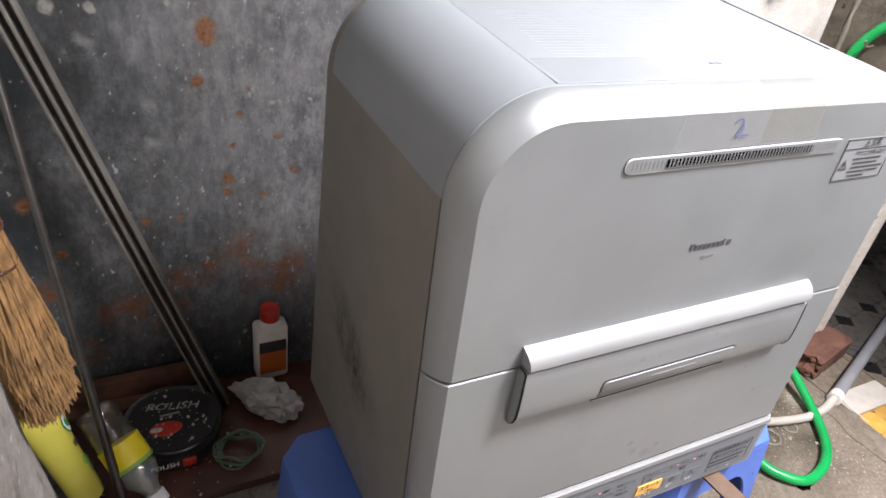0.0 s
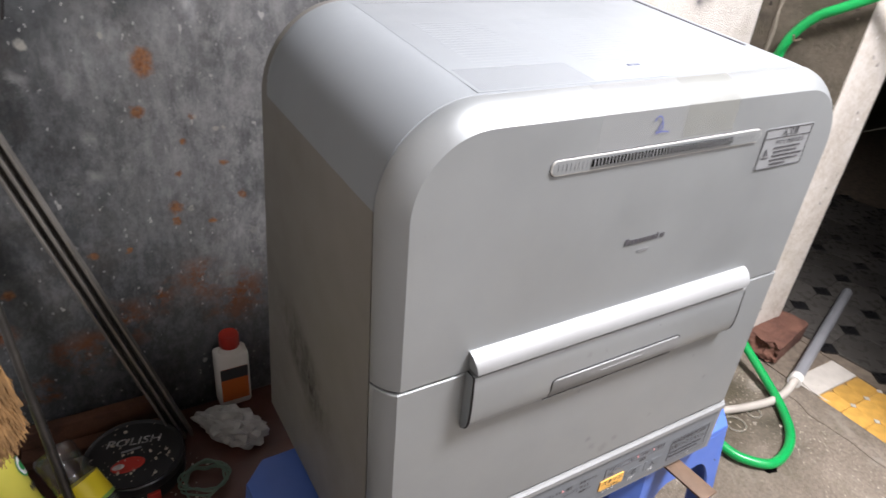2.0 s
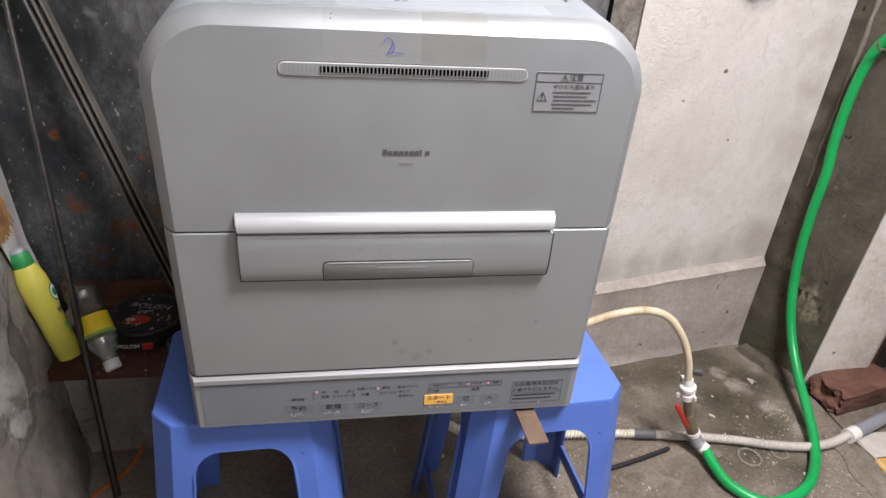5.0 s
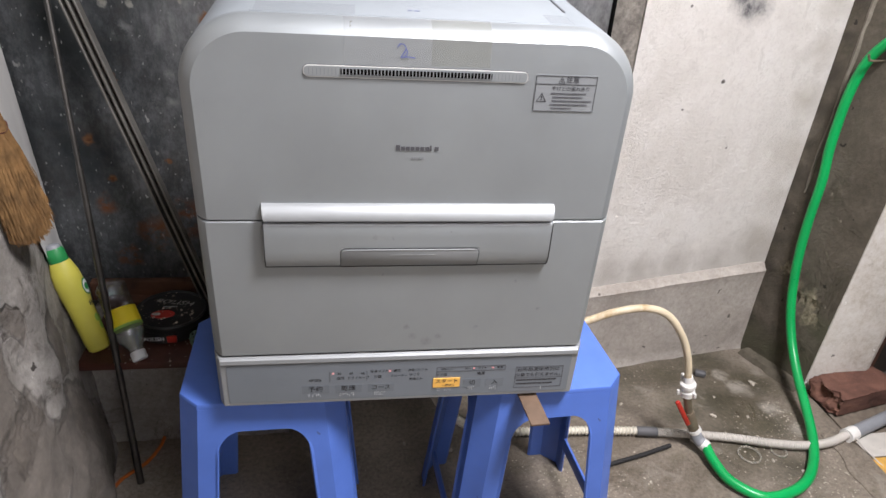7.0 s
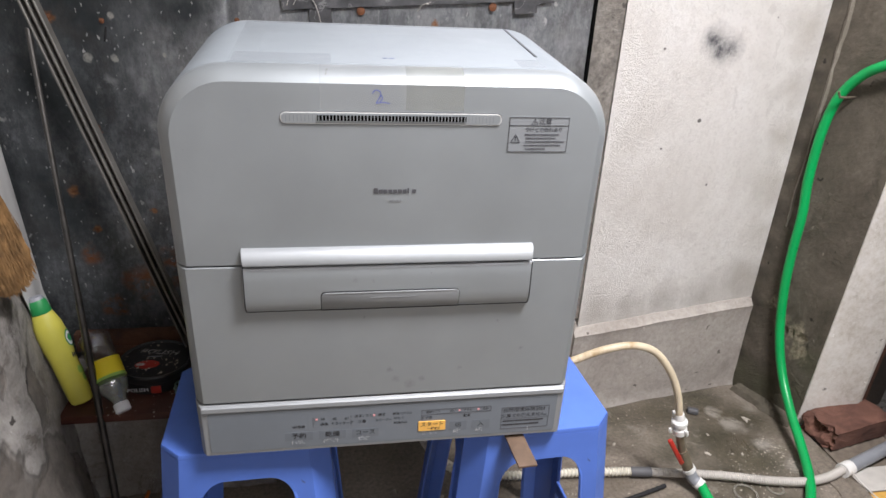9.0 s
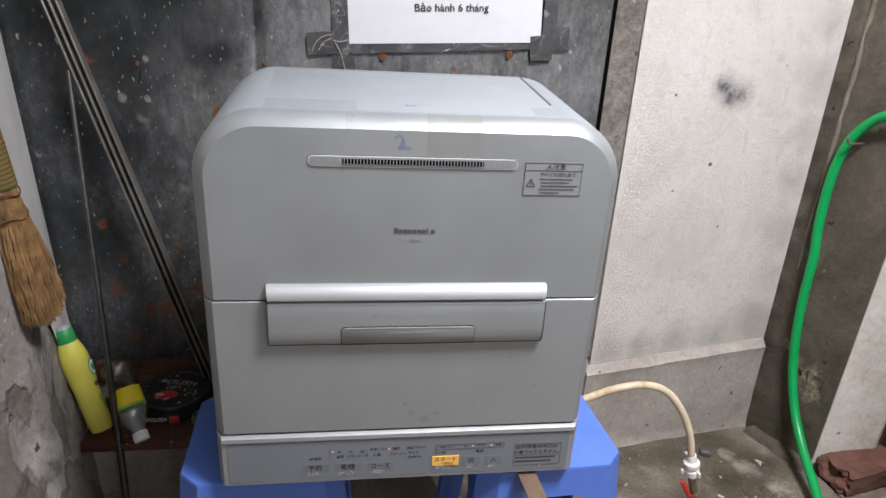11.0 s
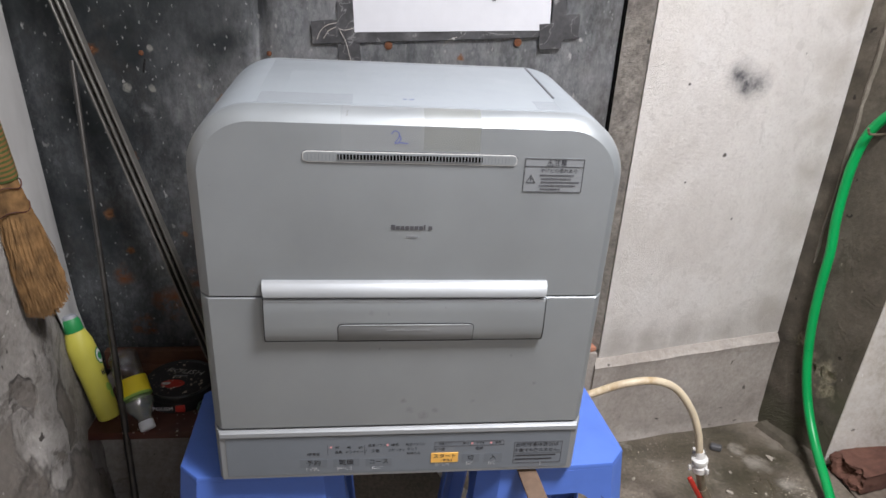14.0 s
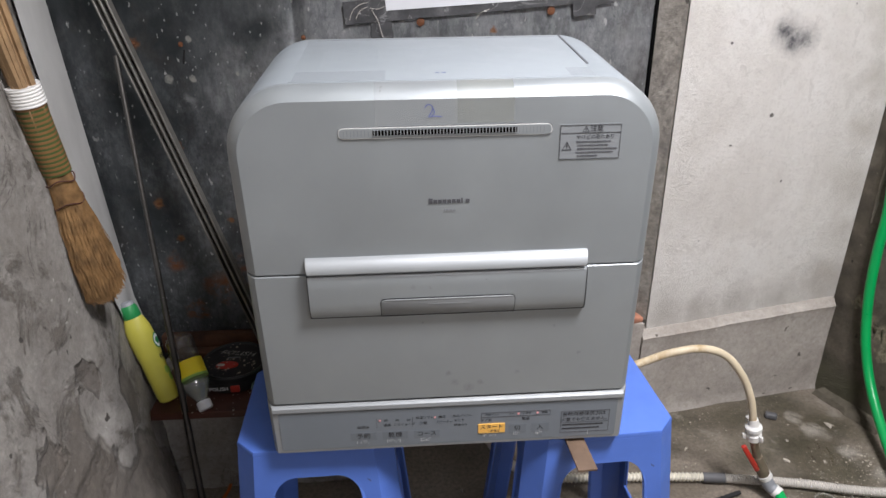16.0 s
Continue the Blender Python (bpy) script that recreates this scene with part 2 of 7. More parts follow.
    rag = ramp(nt, noise_tex(nt, 30.0, 8, 0.72), [(0.44, 0.0), (0.58, 1.0)])
    col = mix(nt, mix(nt, 1.0, low, rag, "MULTIPLY"), col, (0.34, 0.12, 0.04))
    rust = spots(nt, [(-0.353, 0.898, 0.018), (-0.352, 0.884, 0.017), (-0.369, 0.822, 0.012), (-0.333, 0.662, 0.013), (-0.334, 0.640, 0.008), (-0.226, 0.669, 0.008), (-0.322, 0.719, 0.007),
                      (-0.311, 0.77, 0.006), (-0.295, 0.809, 0.006), (-0.614, 0.647, 0.014), (-0.548, 0.778, 0.012), (-0.599, 0.995, 0.014), (-0.28, 0.63, 0.006), (-0.255, 0.73, 0.007), (-0.58, 0.56, 0.010), (0.14, 1.008, 0.008), (-0.46, 0.60, 0.008), (-0.41, 0.60, 0.006)], 0.009, 0.45, 95.0)
    col = mix(nt, mix(nt, 1.0, rust, ramp(nt, noise_tex(nt, 120.0, 6, 0.7), [(0.26, 0.25), (0.50, 0.95)]), "MULTIPLY"), col, ramp(nt, noise_tex(nt, 150.0, 5), [(0.3, (0.24, 0.090, 0.035)), (0.7, (0.50, 0.24, 0.11))]))
    pale = spots(nt, [(-0.541, 0.922, 0.011), (-0.493, 0.921, 0.009), (-0.49, 1.0, 0.008), (-0.40, 0.93, 0.005), (-0.29, 0.806, 0.004), (-0.262, 0.786, 0.005), (-0.250, 0.787, 0.004), (-0.31, 0.657, 0.005)], 0.006, 0.6, 90.0)
    col = mix(nt, mix(nt, 1.0, pale, ramp(nt, noise_tex(nt, 140.0, 4), [(0.3, 0.3), (0.5, 0.9)]), "MULTIPLY"), col, (0.58, 0.57, 0.52))
    smear = spots(nt, [(-0.47, 0.725, 0.018), (-0.435, 0.727, 0.018), (-0.40, 0.735, 0.016), (-0.515, 0.87, 0.024), (-0.43, 0.79, 0.014)], 0.02, 0.1, 45.0)
    col = mix(nt, mix(nt, 1.0, smear, rag, "MULTIPLY"), col, (0.42, 0.43, 0.43))
    nt.links.new(col, p.inputs["Base Color"])
    p.inputs["Metallic"].default_value = 0.35
    nt.links.new(ramp(nt, noise_tex(nt, 14.0, 7), [(0.3, 0.28), (0.7, 0.52)]), p.inputs["Roughness"])
    bump(nt, p, mix(nt, 0.35, fine, noise_tex(nt, 6.0, 3)), 0.5, 0.0025)
    return m


def plaster_material():
    m, nt, p = nodes_of("white_plaster")
    col = ramp(nt, noise_tex(nt, 2.6, 8, 0.65, warp=0.5), [(0.28, (0.66, 0.625, 0.575)), (0.46, (0.775, 0.745, 0.70)), (0.64, (0.83, 0.81, 0.775))])
    col = mix(nt, ramp(nt, noise_tex(nt, 140.0, 3, 0.6), [(0.52, 0.0), (0.66, 0.25)]), col, (0.55, 0.52, 0.48))
    col = mix(nt, ramp(nt, noise_tex(nt, 45.0, 8, 0.75), [(0.50, 0.0), (0.64, 0.30)]), col, (0.58, 0.545, 0.50))
    col = mix(nt, ramp(nt, noise_tex(nt, 9.0, 9, 0.75, (1, 1, 0.6), 1.0), [(0.60, 0.0), (0.76, 0.35)]), col, (0.54, 0.50, 0.44))
    halo = spots(nt, [(0.792, 0.990, 0.050), (0.815, 0.975, 0.052), (0.842, 0.970, 0.042)], 0.014, 0.02, 34.0)
    core = spots(nt, [(0.782, 0.994, 0.026), (0.808, 0.970, 0.032), (0.838, 0.970, 0.022), (0.792, 0.982, 0.020)], 0.014, 0.1, 60.0)
    soot = ramp(nt, noise_tex(nt, 70.0, 8, 0.75), [(0.36, 0.45), (0.60, 1.0)])
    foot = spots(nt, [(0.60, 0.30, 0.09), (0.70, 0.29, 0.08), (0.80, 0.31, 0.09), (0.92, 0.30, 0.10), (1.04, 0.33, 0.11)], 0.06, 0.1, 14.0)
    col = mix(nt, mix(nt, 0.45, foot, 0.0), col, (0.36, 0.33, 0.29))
    col = mix(nt, mix(nt, 1.0, mix(nt, 0.30, halo, 0.0), soot, "MULTIPLY"), col, (0.11, 0.11, 0.12))
    col = mix(nt, mix(nt, 1.0, mix(nt, 0.12, core, 0.0), soot, "MULTIPLY"), col, (0.07, 0.07, 0.08))
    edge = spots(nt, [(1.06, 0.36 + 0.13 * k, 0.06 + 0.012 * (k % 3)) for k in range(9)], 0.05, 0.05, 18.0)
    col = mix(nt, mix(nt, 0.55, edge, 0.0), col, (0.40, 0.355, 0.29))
    flake = ramp(nt, noise_tex(nt, 24.0, 9, 0.72, (1, 1, 0.8), 0.7), [(0.585, 0.0), (0.60, 0.42)])
    col = mix(nt, flake, col, (0.60, 0.57, 0.525))
    chips = spots(nt, [(0.793, 0.805, 0.0065), (0.855, 0.64, 0.004), (0.70, 0.74, 0.003), (0.66, 0.97, 0.004)], 0.003, 0.6, 120.0)
    col = mix(nt, chips, col, (0.13, 0.12, 0.11))
    col = mix(nt, specks(nt, 30.0, 0.09, 0.05), col, (0.30, 0.275, 0.25))
    nt.links.new(col, p.inputs["Base Color"])
    p.inputs["Roughness"].default_value = 0.92
    bump(nt, p, mix(nt, 0.22, noise_tex(nt, 120.0, 9, 0.78), noise_tex(nt, 9.0, 6)), 1.0, 0.009)
    return m


def wall_material(name, stops, blotch, relief, blotch_cover=(0.5, 0.62), scale=3.0, cracks=False, grit=0.8):
    """Old cement: broad tones, patches of another coat, pits and grain."""
    m, nt, p = nodes_of(name)
    col = ramp(nt, noise_tex(nt, scale, 9, 0.68, warp=0.6), stops)
    patch = ramp(nt, noise_tex(nt, scale * 1.7, 9, 0.72, warp=1.0), [(blotch_cover[0], 0.0), (blotch_cover[1], 0.85)])
    col = mix(nt, patch, col, blotch)
    grain = noise_tex(nt, 90.0, 7, 0.75)
    col = mix(nt, grit, col, ramp(nt, grain, [(0.25, 0.15), (0.5, 0.5), (0.78, 0.82)]), "OVERLAY")
    col = mix(nt, grit * 0.62, col, ramp(nt, noise_tex(nt, 30.0, 8, 0.75), [(0.3, 0.2), (0.5, 0.5), (0.7, 0.78)]), "OVERLAY")
    col = mix(nt, specks(nt, 34.0, 0.22, 0.10), col, tuple(c * 0.4 for c in stops[0][1]))
    col = mix(nt, specks(nt, 60.0, 0.20, 0.06), col, tuple(min(1, c * 1.35) for c in stops[-1][1]))
    if cracks:
        line = ramp(nt, noise_tex(nt, 7.0, 7, 0.65, (1, 1, 0.6), 1.5), [(0.490, 0.0), (0.499, 0.8), (0.508, 0.0)])
        some = ramp(nt, noise_tex(nt, 5.0, 3), [(0.50, 0.0), (0.60, 1.0)])
        col = mix(nt, mix(nt, 1.0, line, some, "MULTIPLY"), col, (0.06, 0.052, 0.045))
        col = mix(nt, specks(nt, 26.0, 0.20, 0.05), col, (0.07, 0.062, 0.055))
        col = mix(nt, ramp(nt, noise_tex(nt, 4.0, 9, 0.75, (1, 1, 0.35)), [(0.54, 0.0), (0.72, 0.5)]), col, (0.20, 0.183, 0.16))
    nt.links.new(col, p.inputs["Base Color"])
    p.inputs["Roughness"].default_value = 0.93
    bump(nt, p, mix(nt, 0.4, grain, patch), relief, 0.009)
    return m


def damp_face_material():
    """The damp cement beside the doorway, with remains of whitewash above and moss below."""
    m = wall_material("damp_face", [(0.3, (0.058, 0.048, 0.034)), (0.5, (0.098, 0.083, 0.062)), (0.7, (0.160, 0.140, 0.110))], (0.060, 0.052, 0.034), 0.7, (0.5, 0.66), 4.0, False, 0.4)
    nt = m.node_tree
    p = nt.nodes["Principled BSDF"]
    col = p.inputs["Base Color"].links[0].from_socket
    white = spots(nt, [(0.49, 1.10, 0.07), (0.52, 1.17, 0.09), (0.55, 1.28, 0.10), (0.50, 1.02, 0.03), (0.64, 1.40, 0.10)], 0.03, 0.7, 22.0, "yz")
    col = mix(nt, mix(nt, 0.25, white, 0.0), col, (0.52, 0.49, 0.44))
    low = spots(nt, [(0.52, 0.06, 0.10), (0.60, 0.04, 0.09), (0.67, 0.05, 0.10), (0.50, 0.20, 0.06)], 0.05, 0.1, 16.0, "yz")
    col = mix(nt, mix(nt, 0.35, low, 0.0), col, (0.060, 0.060, 0.032))
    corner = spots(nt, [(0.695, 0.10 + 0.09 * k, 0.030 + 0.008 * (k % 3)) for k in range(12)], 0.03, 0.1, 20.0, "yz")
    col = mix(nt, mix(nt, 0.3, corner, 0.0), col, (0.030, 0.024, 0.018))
    bare = spots(nt, [(0.56, 0.25, 0.035), (0.60, 0.26, 0.03), (0.63, 0.30, 0.02), (0.54, 0.20, 0.03)], 0.03, 0.5, 40.0, "yz")
    col = mix(nt, mix(nt, 0.15, bare, 0.0), col, ramp(nt, noise_tex(nt, 70.0, 8, 0.75), [(0.36, (0.07, 0.058, 0.032)), (0.60, (0.36, 0.31, 0.22))]))
    nt.links.new(col, p.inputs["Base Color"])
    return m


def floor_material():
    m, nt, p = nodes_of("wet_concrete")
    broad = noise_tex(nt, 3.2, 8, 0.65, warp=0.8)
    col = ramp(nt, broad, [(0.30, (0.090, 0.072, 0.052)), (0.45, (0.165, 0.138, 0.108)), (0.58, (0.225, 0.190, 0.152)), (0.72, (0.30, 0.258, 0.212))])
    moss = ramp(nt, noise_tex(nt, 6.0, 8, 0.7), [(0.54, 0.0), (0.70, 0.5)])
    col = mix(nt, moss, col, (0.095, 0.088, 0.05))
    damp = spots(nt, [(0.95, 0.62, 0.16), (0.80, 0.58, 0.13), (0.66, 0.56, 0.13), (1.04, 0.52, 0.12), (0.90, 0.46, 0.14), (1.00, 0.36, 0.12), (0.56, 0.50, 0.10), (0.88, 0.30, 0.14), (0.78, 0.42, 0.12), (0.96, 0.22, 0.10)], 0.07, 0.15, 11.0, "xy")
    col = mix(nt, mix(nt, 0.12, damp, 0.0), col, ramp(nt, noise_tex(nt, 12.0, 8, 0.7), [(0.35, (0.038, 0.034, 0.020)), (0.65, (0.095, 0.082, 0.055))]))
    # pale cement skim on the right; the last two patches paint in light
    skim_and_light = spots(nt, [(0.99, 0.50, 0.040), (1.03, 0.42, 0.036), (1.07, 0.33, 0.035), (0.965, 0.555, 0.03), (-0.55, 0.30, 0.12), (-0.50, 0.16, 0.16)], 0.03, 0.2, 26.0, "xy")
    col = mix(nt, mix(nt, 0.30, skim_and_light, 0.0), col, (0.36, 0.33, 0.285))
    grain = noise_tex(nt, 110.0, 8, 0.75)
    col = mix(nt, 0.85, col, ramp(nt, grain, [(0.25, 0.12), (0.5, 0.5), (0.8, 0.85)]), "OVERLAY")
    col = mix(nt, ramp(nt, noise_tex(nt, 11.0, 9, 0.75, warp=0.8), [(0.56, 0.0), (0.66, 0.6)]), col, (0.27, 0.245, 0.205))
    col = mix(nt, specks(nt, 170.0, 0.22, 0.08), col, (0.34, 0.31, 0.26))
    nt.links.new(col, p.inputs["Base Color"])
    nt.links.new(ramp(nt, broad, [(0.32, 0.25), (0.5, 0.5), (0.66, 0.8)]), p.inputs["Roughness"])
    bump(nt, p, mix(nt, 0.5, grain, noise_tex(nt, 14.0, 8, 0.7)), 0.6, 0.009)
    return m


def clear_plastic(name, tint, rough=0.10):
    """Thin clear plastic: seen through, with glints that follow its dents."""
    m, nt, p = nodes_of(name)
    see = nt.nodes.new("ShaderNodeBsdfTransparent")
    see.inputs[0].default_value = (*tint, 1)
    shine = nt.nodes.new("ShaderNodeBsdfGlossy")
    shine.inputs["Roughness"].default_value = rough + 0.06
    gloss = nt.nodes.new("ShaderNodeLayerWeight")
    both = nt.nodes.new("ShaderNodeMixShader")
    b = nt.nodes.new("ShaderNodeBump")
    b.inputs["Strength"].default_value, b.inputs["Distance"].default_value = 0.5, 0.004
    nt.links.new(noise_tex(nt, 45.0, 3), b.inputs["Height"])
    nt.links.new(b.outputs[0], shine.inputs["Normal"]), nt.links.new(b.outputs[0], gloss.inputs["Normal"])
    nt.links.new(ramp(nt, gloss.outputs["Facing"], [(0.0, 0.10), (0.5, 0.20), (1.0, 0.60)]), both.inputs[0]), nt.links.new(see.outputs[0], both.inputs[1]), nt.links.new(shine.outputs[0], both.inputs[2])
    nt.links.new(both.outputs[0], nt.nodes["Material Output"].inputs["Surface"])
    return m


def scuff_material():
    """Dirt rubbed into paint: a slanting broken band of scratches."""
    m, nt, p = nodes_of("grey_scuff")
    p.inputs["Base Color"].default_value, p.inputs["Roughness"].default_value = (0.035, 0.032, 0.028, 1), 0.7
    co = nt.nodes.new("ShaderNodeTexCoord")

    def lean(way, mid, half):
        d = nt.nodes.new("ShaderNodeVectorMath")
        d.operation = "DOT_PRODUCT"
        d.inputs[1].default_value = way
        nt.links.new(co.outputs["Object"], d.inputs[0])
        out = d.outputs["Value"]
        for op, v in (("SUBTRACT", mid), ("ABSOLUTE", 0)):
            k = nt.nodes.new("ShaderNodeMath")
            k.operation = op
            k.inputs[1].default_value = v
            nt.links.new(out, k.inputs[0])
            out = k.outputs[0]
        r = nt.nodes.new("ShaderNodeMapRange")
        r.inputs[1].default_value, r.inputs[2].default_value = half, half * 0.2
        nt.links.new(out, r.inputs[0])
        return r.outputs[0]
    band = mix(nt, 1.0, lean((0, 0.53, -0.85), -0.447, 0.05), lean((0, 0.85, 0.53), 0.51, 0.105), "MULTIPLY")
    marks = ramp(nt, noise_tex(nt, 42.0, 9, 0.8, (1, 1.0, 0.6)), [(0.40, 0.06), (0.52, 0.40), (0.64, 0.9)])
    nt.links.new(mix(nt, 1.0, band, marks, "MULTIPLY"), p.inputs["Alpha"])
    return m


def film(name, tint, cover):
    """A thin see-through film that tints what lies under it."""
    m, nt, p = nodes_of(name)
    p.inputs["Base Color"].default_value = (*tint, 1)
    p.inputs["Roughness"].default_value = 0.35
    nt.links.new(ramp(nt, noise_tex(nt, 40.0, 4), [(0.3, cover * 0.75), (0.7, cover)]), p.inputs["Alpha"])
    return m


dirt_on(M["silver"], 0.05, 0.10, (0.14, 0.13, 0.12))


def smudges(m, places, colour, cover):
    """Small grey smudges rubbed into paint at these (x, z) places."""
    nt = m.node_tree
    p = nt.nodes["Principled BSDF"]
    old = p.inputs["Base Color"].links[0].from_socket
    soil = mix(nt, 1.0, spots(nt, places, 0.004, 0.15, 160.0), ramp(nt, noise_tex(nt, 220.0, 5, 0.7), [(0.35, 0.1), (0.6, cover)]), "MULTIPLY")
    nt.links.new(mix(nt, soil, old, colour), p.inputs["Base Color"])


smudges(M["silver"], [(-0.038, 0.682, 0.0022), (0.151, 0.668, 0.003), (0.007, 0.576, 0.007), (0.028, 0.566, 0.010), (-0.002, 0.593, 0.006), (0.045, 0.575, 0.006), (-0.05, 0.745, 0.005), (-0.027, 0.744, 0.003), (0.10, 0.59, 0.004), (0.19, 0.62, 0.004)], (0.16, 0.16, 0.163), 0.45)
dirt_on(M["blue"], 0.09, 0.14, (0.05, 0.07, 0.16))
M["white_wall"] = plaster_material()
M["ledge_wall"] = wall_material("ledge_cement", [(0.3, (0.29, 0.258, 0.226)), (0.52, (0.37, 0.336, 0.300)), (0.7, (0.45, 0.416, 0.378))], (0.27, 0.238, 0.204), 0.35, (0.54, 0.70), 4.0, False, 0.35)
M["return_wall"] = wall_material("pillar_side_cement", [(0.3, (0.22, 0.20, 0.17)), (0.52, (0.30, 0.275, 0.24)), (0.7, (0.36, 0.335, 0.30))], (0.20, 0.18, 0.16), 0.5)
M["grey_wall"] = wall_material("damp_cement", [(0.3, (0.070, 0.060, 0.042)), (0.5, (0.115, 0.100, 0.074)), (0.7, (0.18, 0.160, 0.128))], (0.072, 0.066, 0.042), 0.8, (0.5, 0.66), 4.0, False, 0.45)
M["seam_mortar"] = concrete("seam_mortar", (0.25, 0.225, 0.185), (0.12, 0.105, 0.08), 14.0, 0.95)
M["damp_face"] = damp_face_material()
M["jamb_wall"] = wall_material("jamb_plaster", [(0.3, (0.56, 0.52, 0.46)), (0.5, (0.70, 0.665, 0.61)), (0.7, (0.80, 0.77, 0.72))], (0.30, 0.27, 0.19), 0.7, (0.62, 0.74), 3.0, False, 0.5)
M["ledge_pale"] = wall_material("pale_ledge_top", [(0.3, (0.36, 0.337, 0.312)), (0.5, (0.43, 0.406, 0.38)), (0.7, (0.50, 0.475, 0.448))], (0.30, 0.278, 0.255), 0.4, (0.48, 0.66), 9.0)
M["left_wall"] = wall_material("rough_plaster", [(0.3, (0.215, 0.196, 0.174)), (0.48, (0.305, 0.284, 0.26)), (0.66, (0.405, 0.385, 0.356))], (0.165, 0.144, 0.122), 0.9, (0.53, 0.60), 4.0, True, 0.4)
def bare_patches(m):
    """Patches near the wall's foot where the plaster has fallen away."""
    nt = m.node_tree
    p = nt.nodes["Principled BSDF"]
    col = p.inputs["Base Color"].links[0].from_socket
    bare = spots(nt, [(0.20, 0.20, 0.13), (0.05, 0.30, 0.12), (0.28, 0.38, 0.07), (-0.12, 0.16, 0.14), (0.12, 0.08, 0.14), (-0.30, 0.36, 0.12), (0.30, 0.10, 0.09), (-0.02, 0.48, 0.05), (0.15, 0.52, 0.04)], 0.06, 0.75, 13.0, "yz")
    tone = ramp(nt, noise_tex(nt, 22.0, 8, 0.7), [(0.32, (0.105, 0.090, 0.074)), (0.68, (0.235, 0.205, 0.175))])
    col = mix(nt, mix(nt, 0.2, bare, 0.0), col, tone)
    deeper = nt.nodes.new("ShaderNodeBump")
    deeper.inputs["Strength"].default_value, deeper.inputs["Distance"].default_value, deeper.invert = 0.9, 0.012, True
    nt.links.new(mix(nt, 0.35, bare, noise_tex(nt, 26.0, 9, 0.75)), deeper.inputs["Height"])
    nt.links.new(p.inputs["Normal"].links[0].from_socket, deeper.inputs["Normal"])
    nt.links.new(deeper.outputs[0], p.inputs["Normal"])
    rim = ramp(nt, bare, [(0.08, 0.0), (0.30, 0.55), (0.60, 0.0)])
    col = mix(nt, rim, col, (0.07, 0.062, 0.052))
    nt.links.new(col, p.inputs["Base Color"])


bare_patches(M["left_wall"])
M["left_white"] = plain("whitewash", (0.54, 0.535, 0.52), 0.9, 0, 0.10, 7.0, 0.5, 60.0)
def tape_material():
    """Black tape gone dull, with crease lines and flecks."""
    m, nt, p = nodes_of("black_tape")
    col = ramp(nt, noise_tex(nt, 30.0, 8, 0.7), [(0.35, (0.035, 0.035, 0.037)), (0.55, (0.065, 0.065, 0.068)), (0.75, (0.13, 0.13, 0.134))])
    col = mix(nt, specks(nt, 70.0, 0.16, 0.12), col, (0.55, 0.55, 0.55))
    crease = ramp(nt, noise_tex(nt, 9.0, 4, 0.5, (1, 1, 1), 2.5), [(0.485, 0.0), (0.497, 0.45), (0.51, 0.0)])
    col = mix(nt, crease, col, (0.42, 0.42, 0.42))
    nt.links.new(col, p.inputs["Base Color"])
    p.inputs["Roughness"].default_value = 0.42
    bump(nt, p, noise_tex(nt, 50.0, 6, 0.7), 0.5, 0.002)
    return m


M["tape"] = tape_material()
M["dirty_clear"] = film("dirty_clear_plastic", (0.36, 0.34, 0.29), 0.35)
M["wet_floor"] = floor_material()
M["sheet"] = sheet_material()
M["pet"] = clear_plastic("clear_bottle_plastic", (0.92, 0.95, 0.95))
M["tape_film"] = film("old_clear_tape", (0.34, 0.345, 0.30), 0.30)
M["tape_pale"] = film("pale_tape_mark", (0.50, 0.51, 0.51), 0.13)
M["scuff"] = scuff_material()
M["sticker"] = plain("grey_sticker", (0.20, 0.212, 0.22), 0.7, 0.0, 0.03)
M["tile_yellow"] = plain("yellow_tile", (0.66, 0.38, 0.09), 0.35, 0, 0.2, 30.0, 0.15)
M["tile_white"] = plain("white_tile", (0.60, 0.57, 0.52), 0.35, 0, 0.1, 30.0, 0.1)
M["tile_grey"] = plain("grey_tile", (0.085, 0.080, 0.073), 0.3, 0, 0.15, 12.0, 0.1)
M["tile_black"] = plain("black_tile", (0.015, 0.015, 0.016), 0.3, 0, 0.2)
M["grout"] = plain("grout", (0.16, 0.13, 0.10), 0.9, 0, 0.3, 40.0)
M["bag"] = plain("crumpled_white_plastic", (0.38, 0.38, 0.37), 0.35, 0, 0.2, 40.0, 0.3)
M["grit"] = plain("pale_grit", (0.40, 0.36, 0.30), 0.9, 0, 0.3, 80.0)
M["rusty"] = concrete("rusty_metal", (0.22, 0.085, 0.035), (0.07, 0.028, 0.014), 40.0, 0.9)
M["plank"] = concrete("rotten_plank", (0.15, 0.062, 0.032), (0.05, 0.022, 0.013), 14.0, 0.85)
M["brass"] = plain("dirty_brass", (0.22, 0.18, 0.13), 0.55, 0.5, 0.3, 40.0, 0.3)
M["green_band"] = plain("green_wrap", (0.055, 0.085, 0.022), 0.5, 0, 0.15)
M["orange_band"] = plain("tan_wrap", (0.20, 0.10, 0.038), 0.5, 0, 0.15)
M["orange_cable"] = plain("orange_cable", (0.62, 0.16, 0.03), 0.5, 0, 0.1)
M["label_yellow"] = plain("yellow_label", (0.85, 0.68, 0.02), 0.45, 0, 0.05)
M["label_green"] = plain("green_print", (0.26, 0.46, 0.09), 0.45, 0, 0.1)
M["label_red"] = plain("red_print", (0.42, 0.03, 0.02), 0.4, 0, 0.2)
M["start_button"] = plain("orange_button", (0.80, 0.45, 0.10), 0.45, 0, 0.04)
M["pink_lamp"] = plain("pink_lamp", (0.75, 0.33, 0.33), 0.4, 0, 0.05)
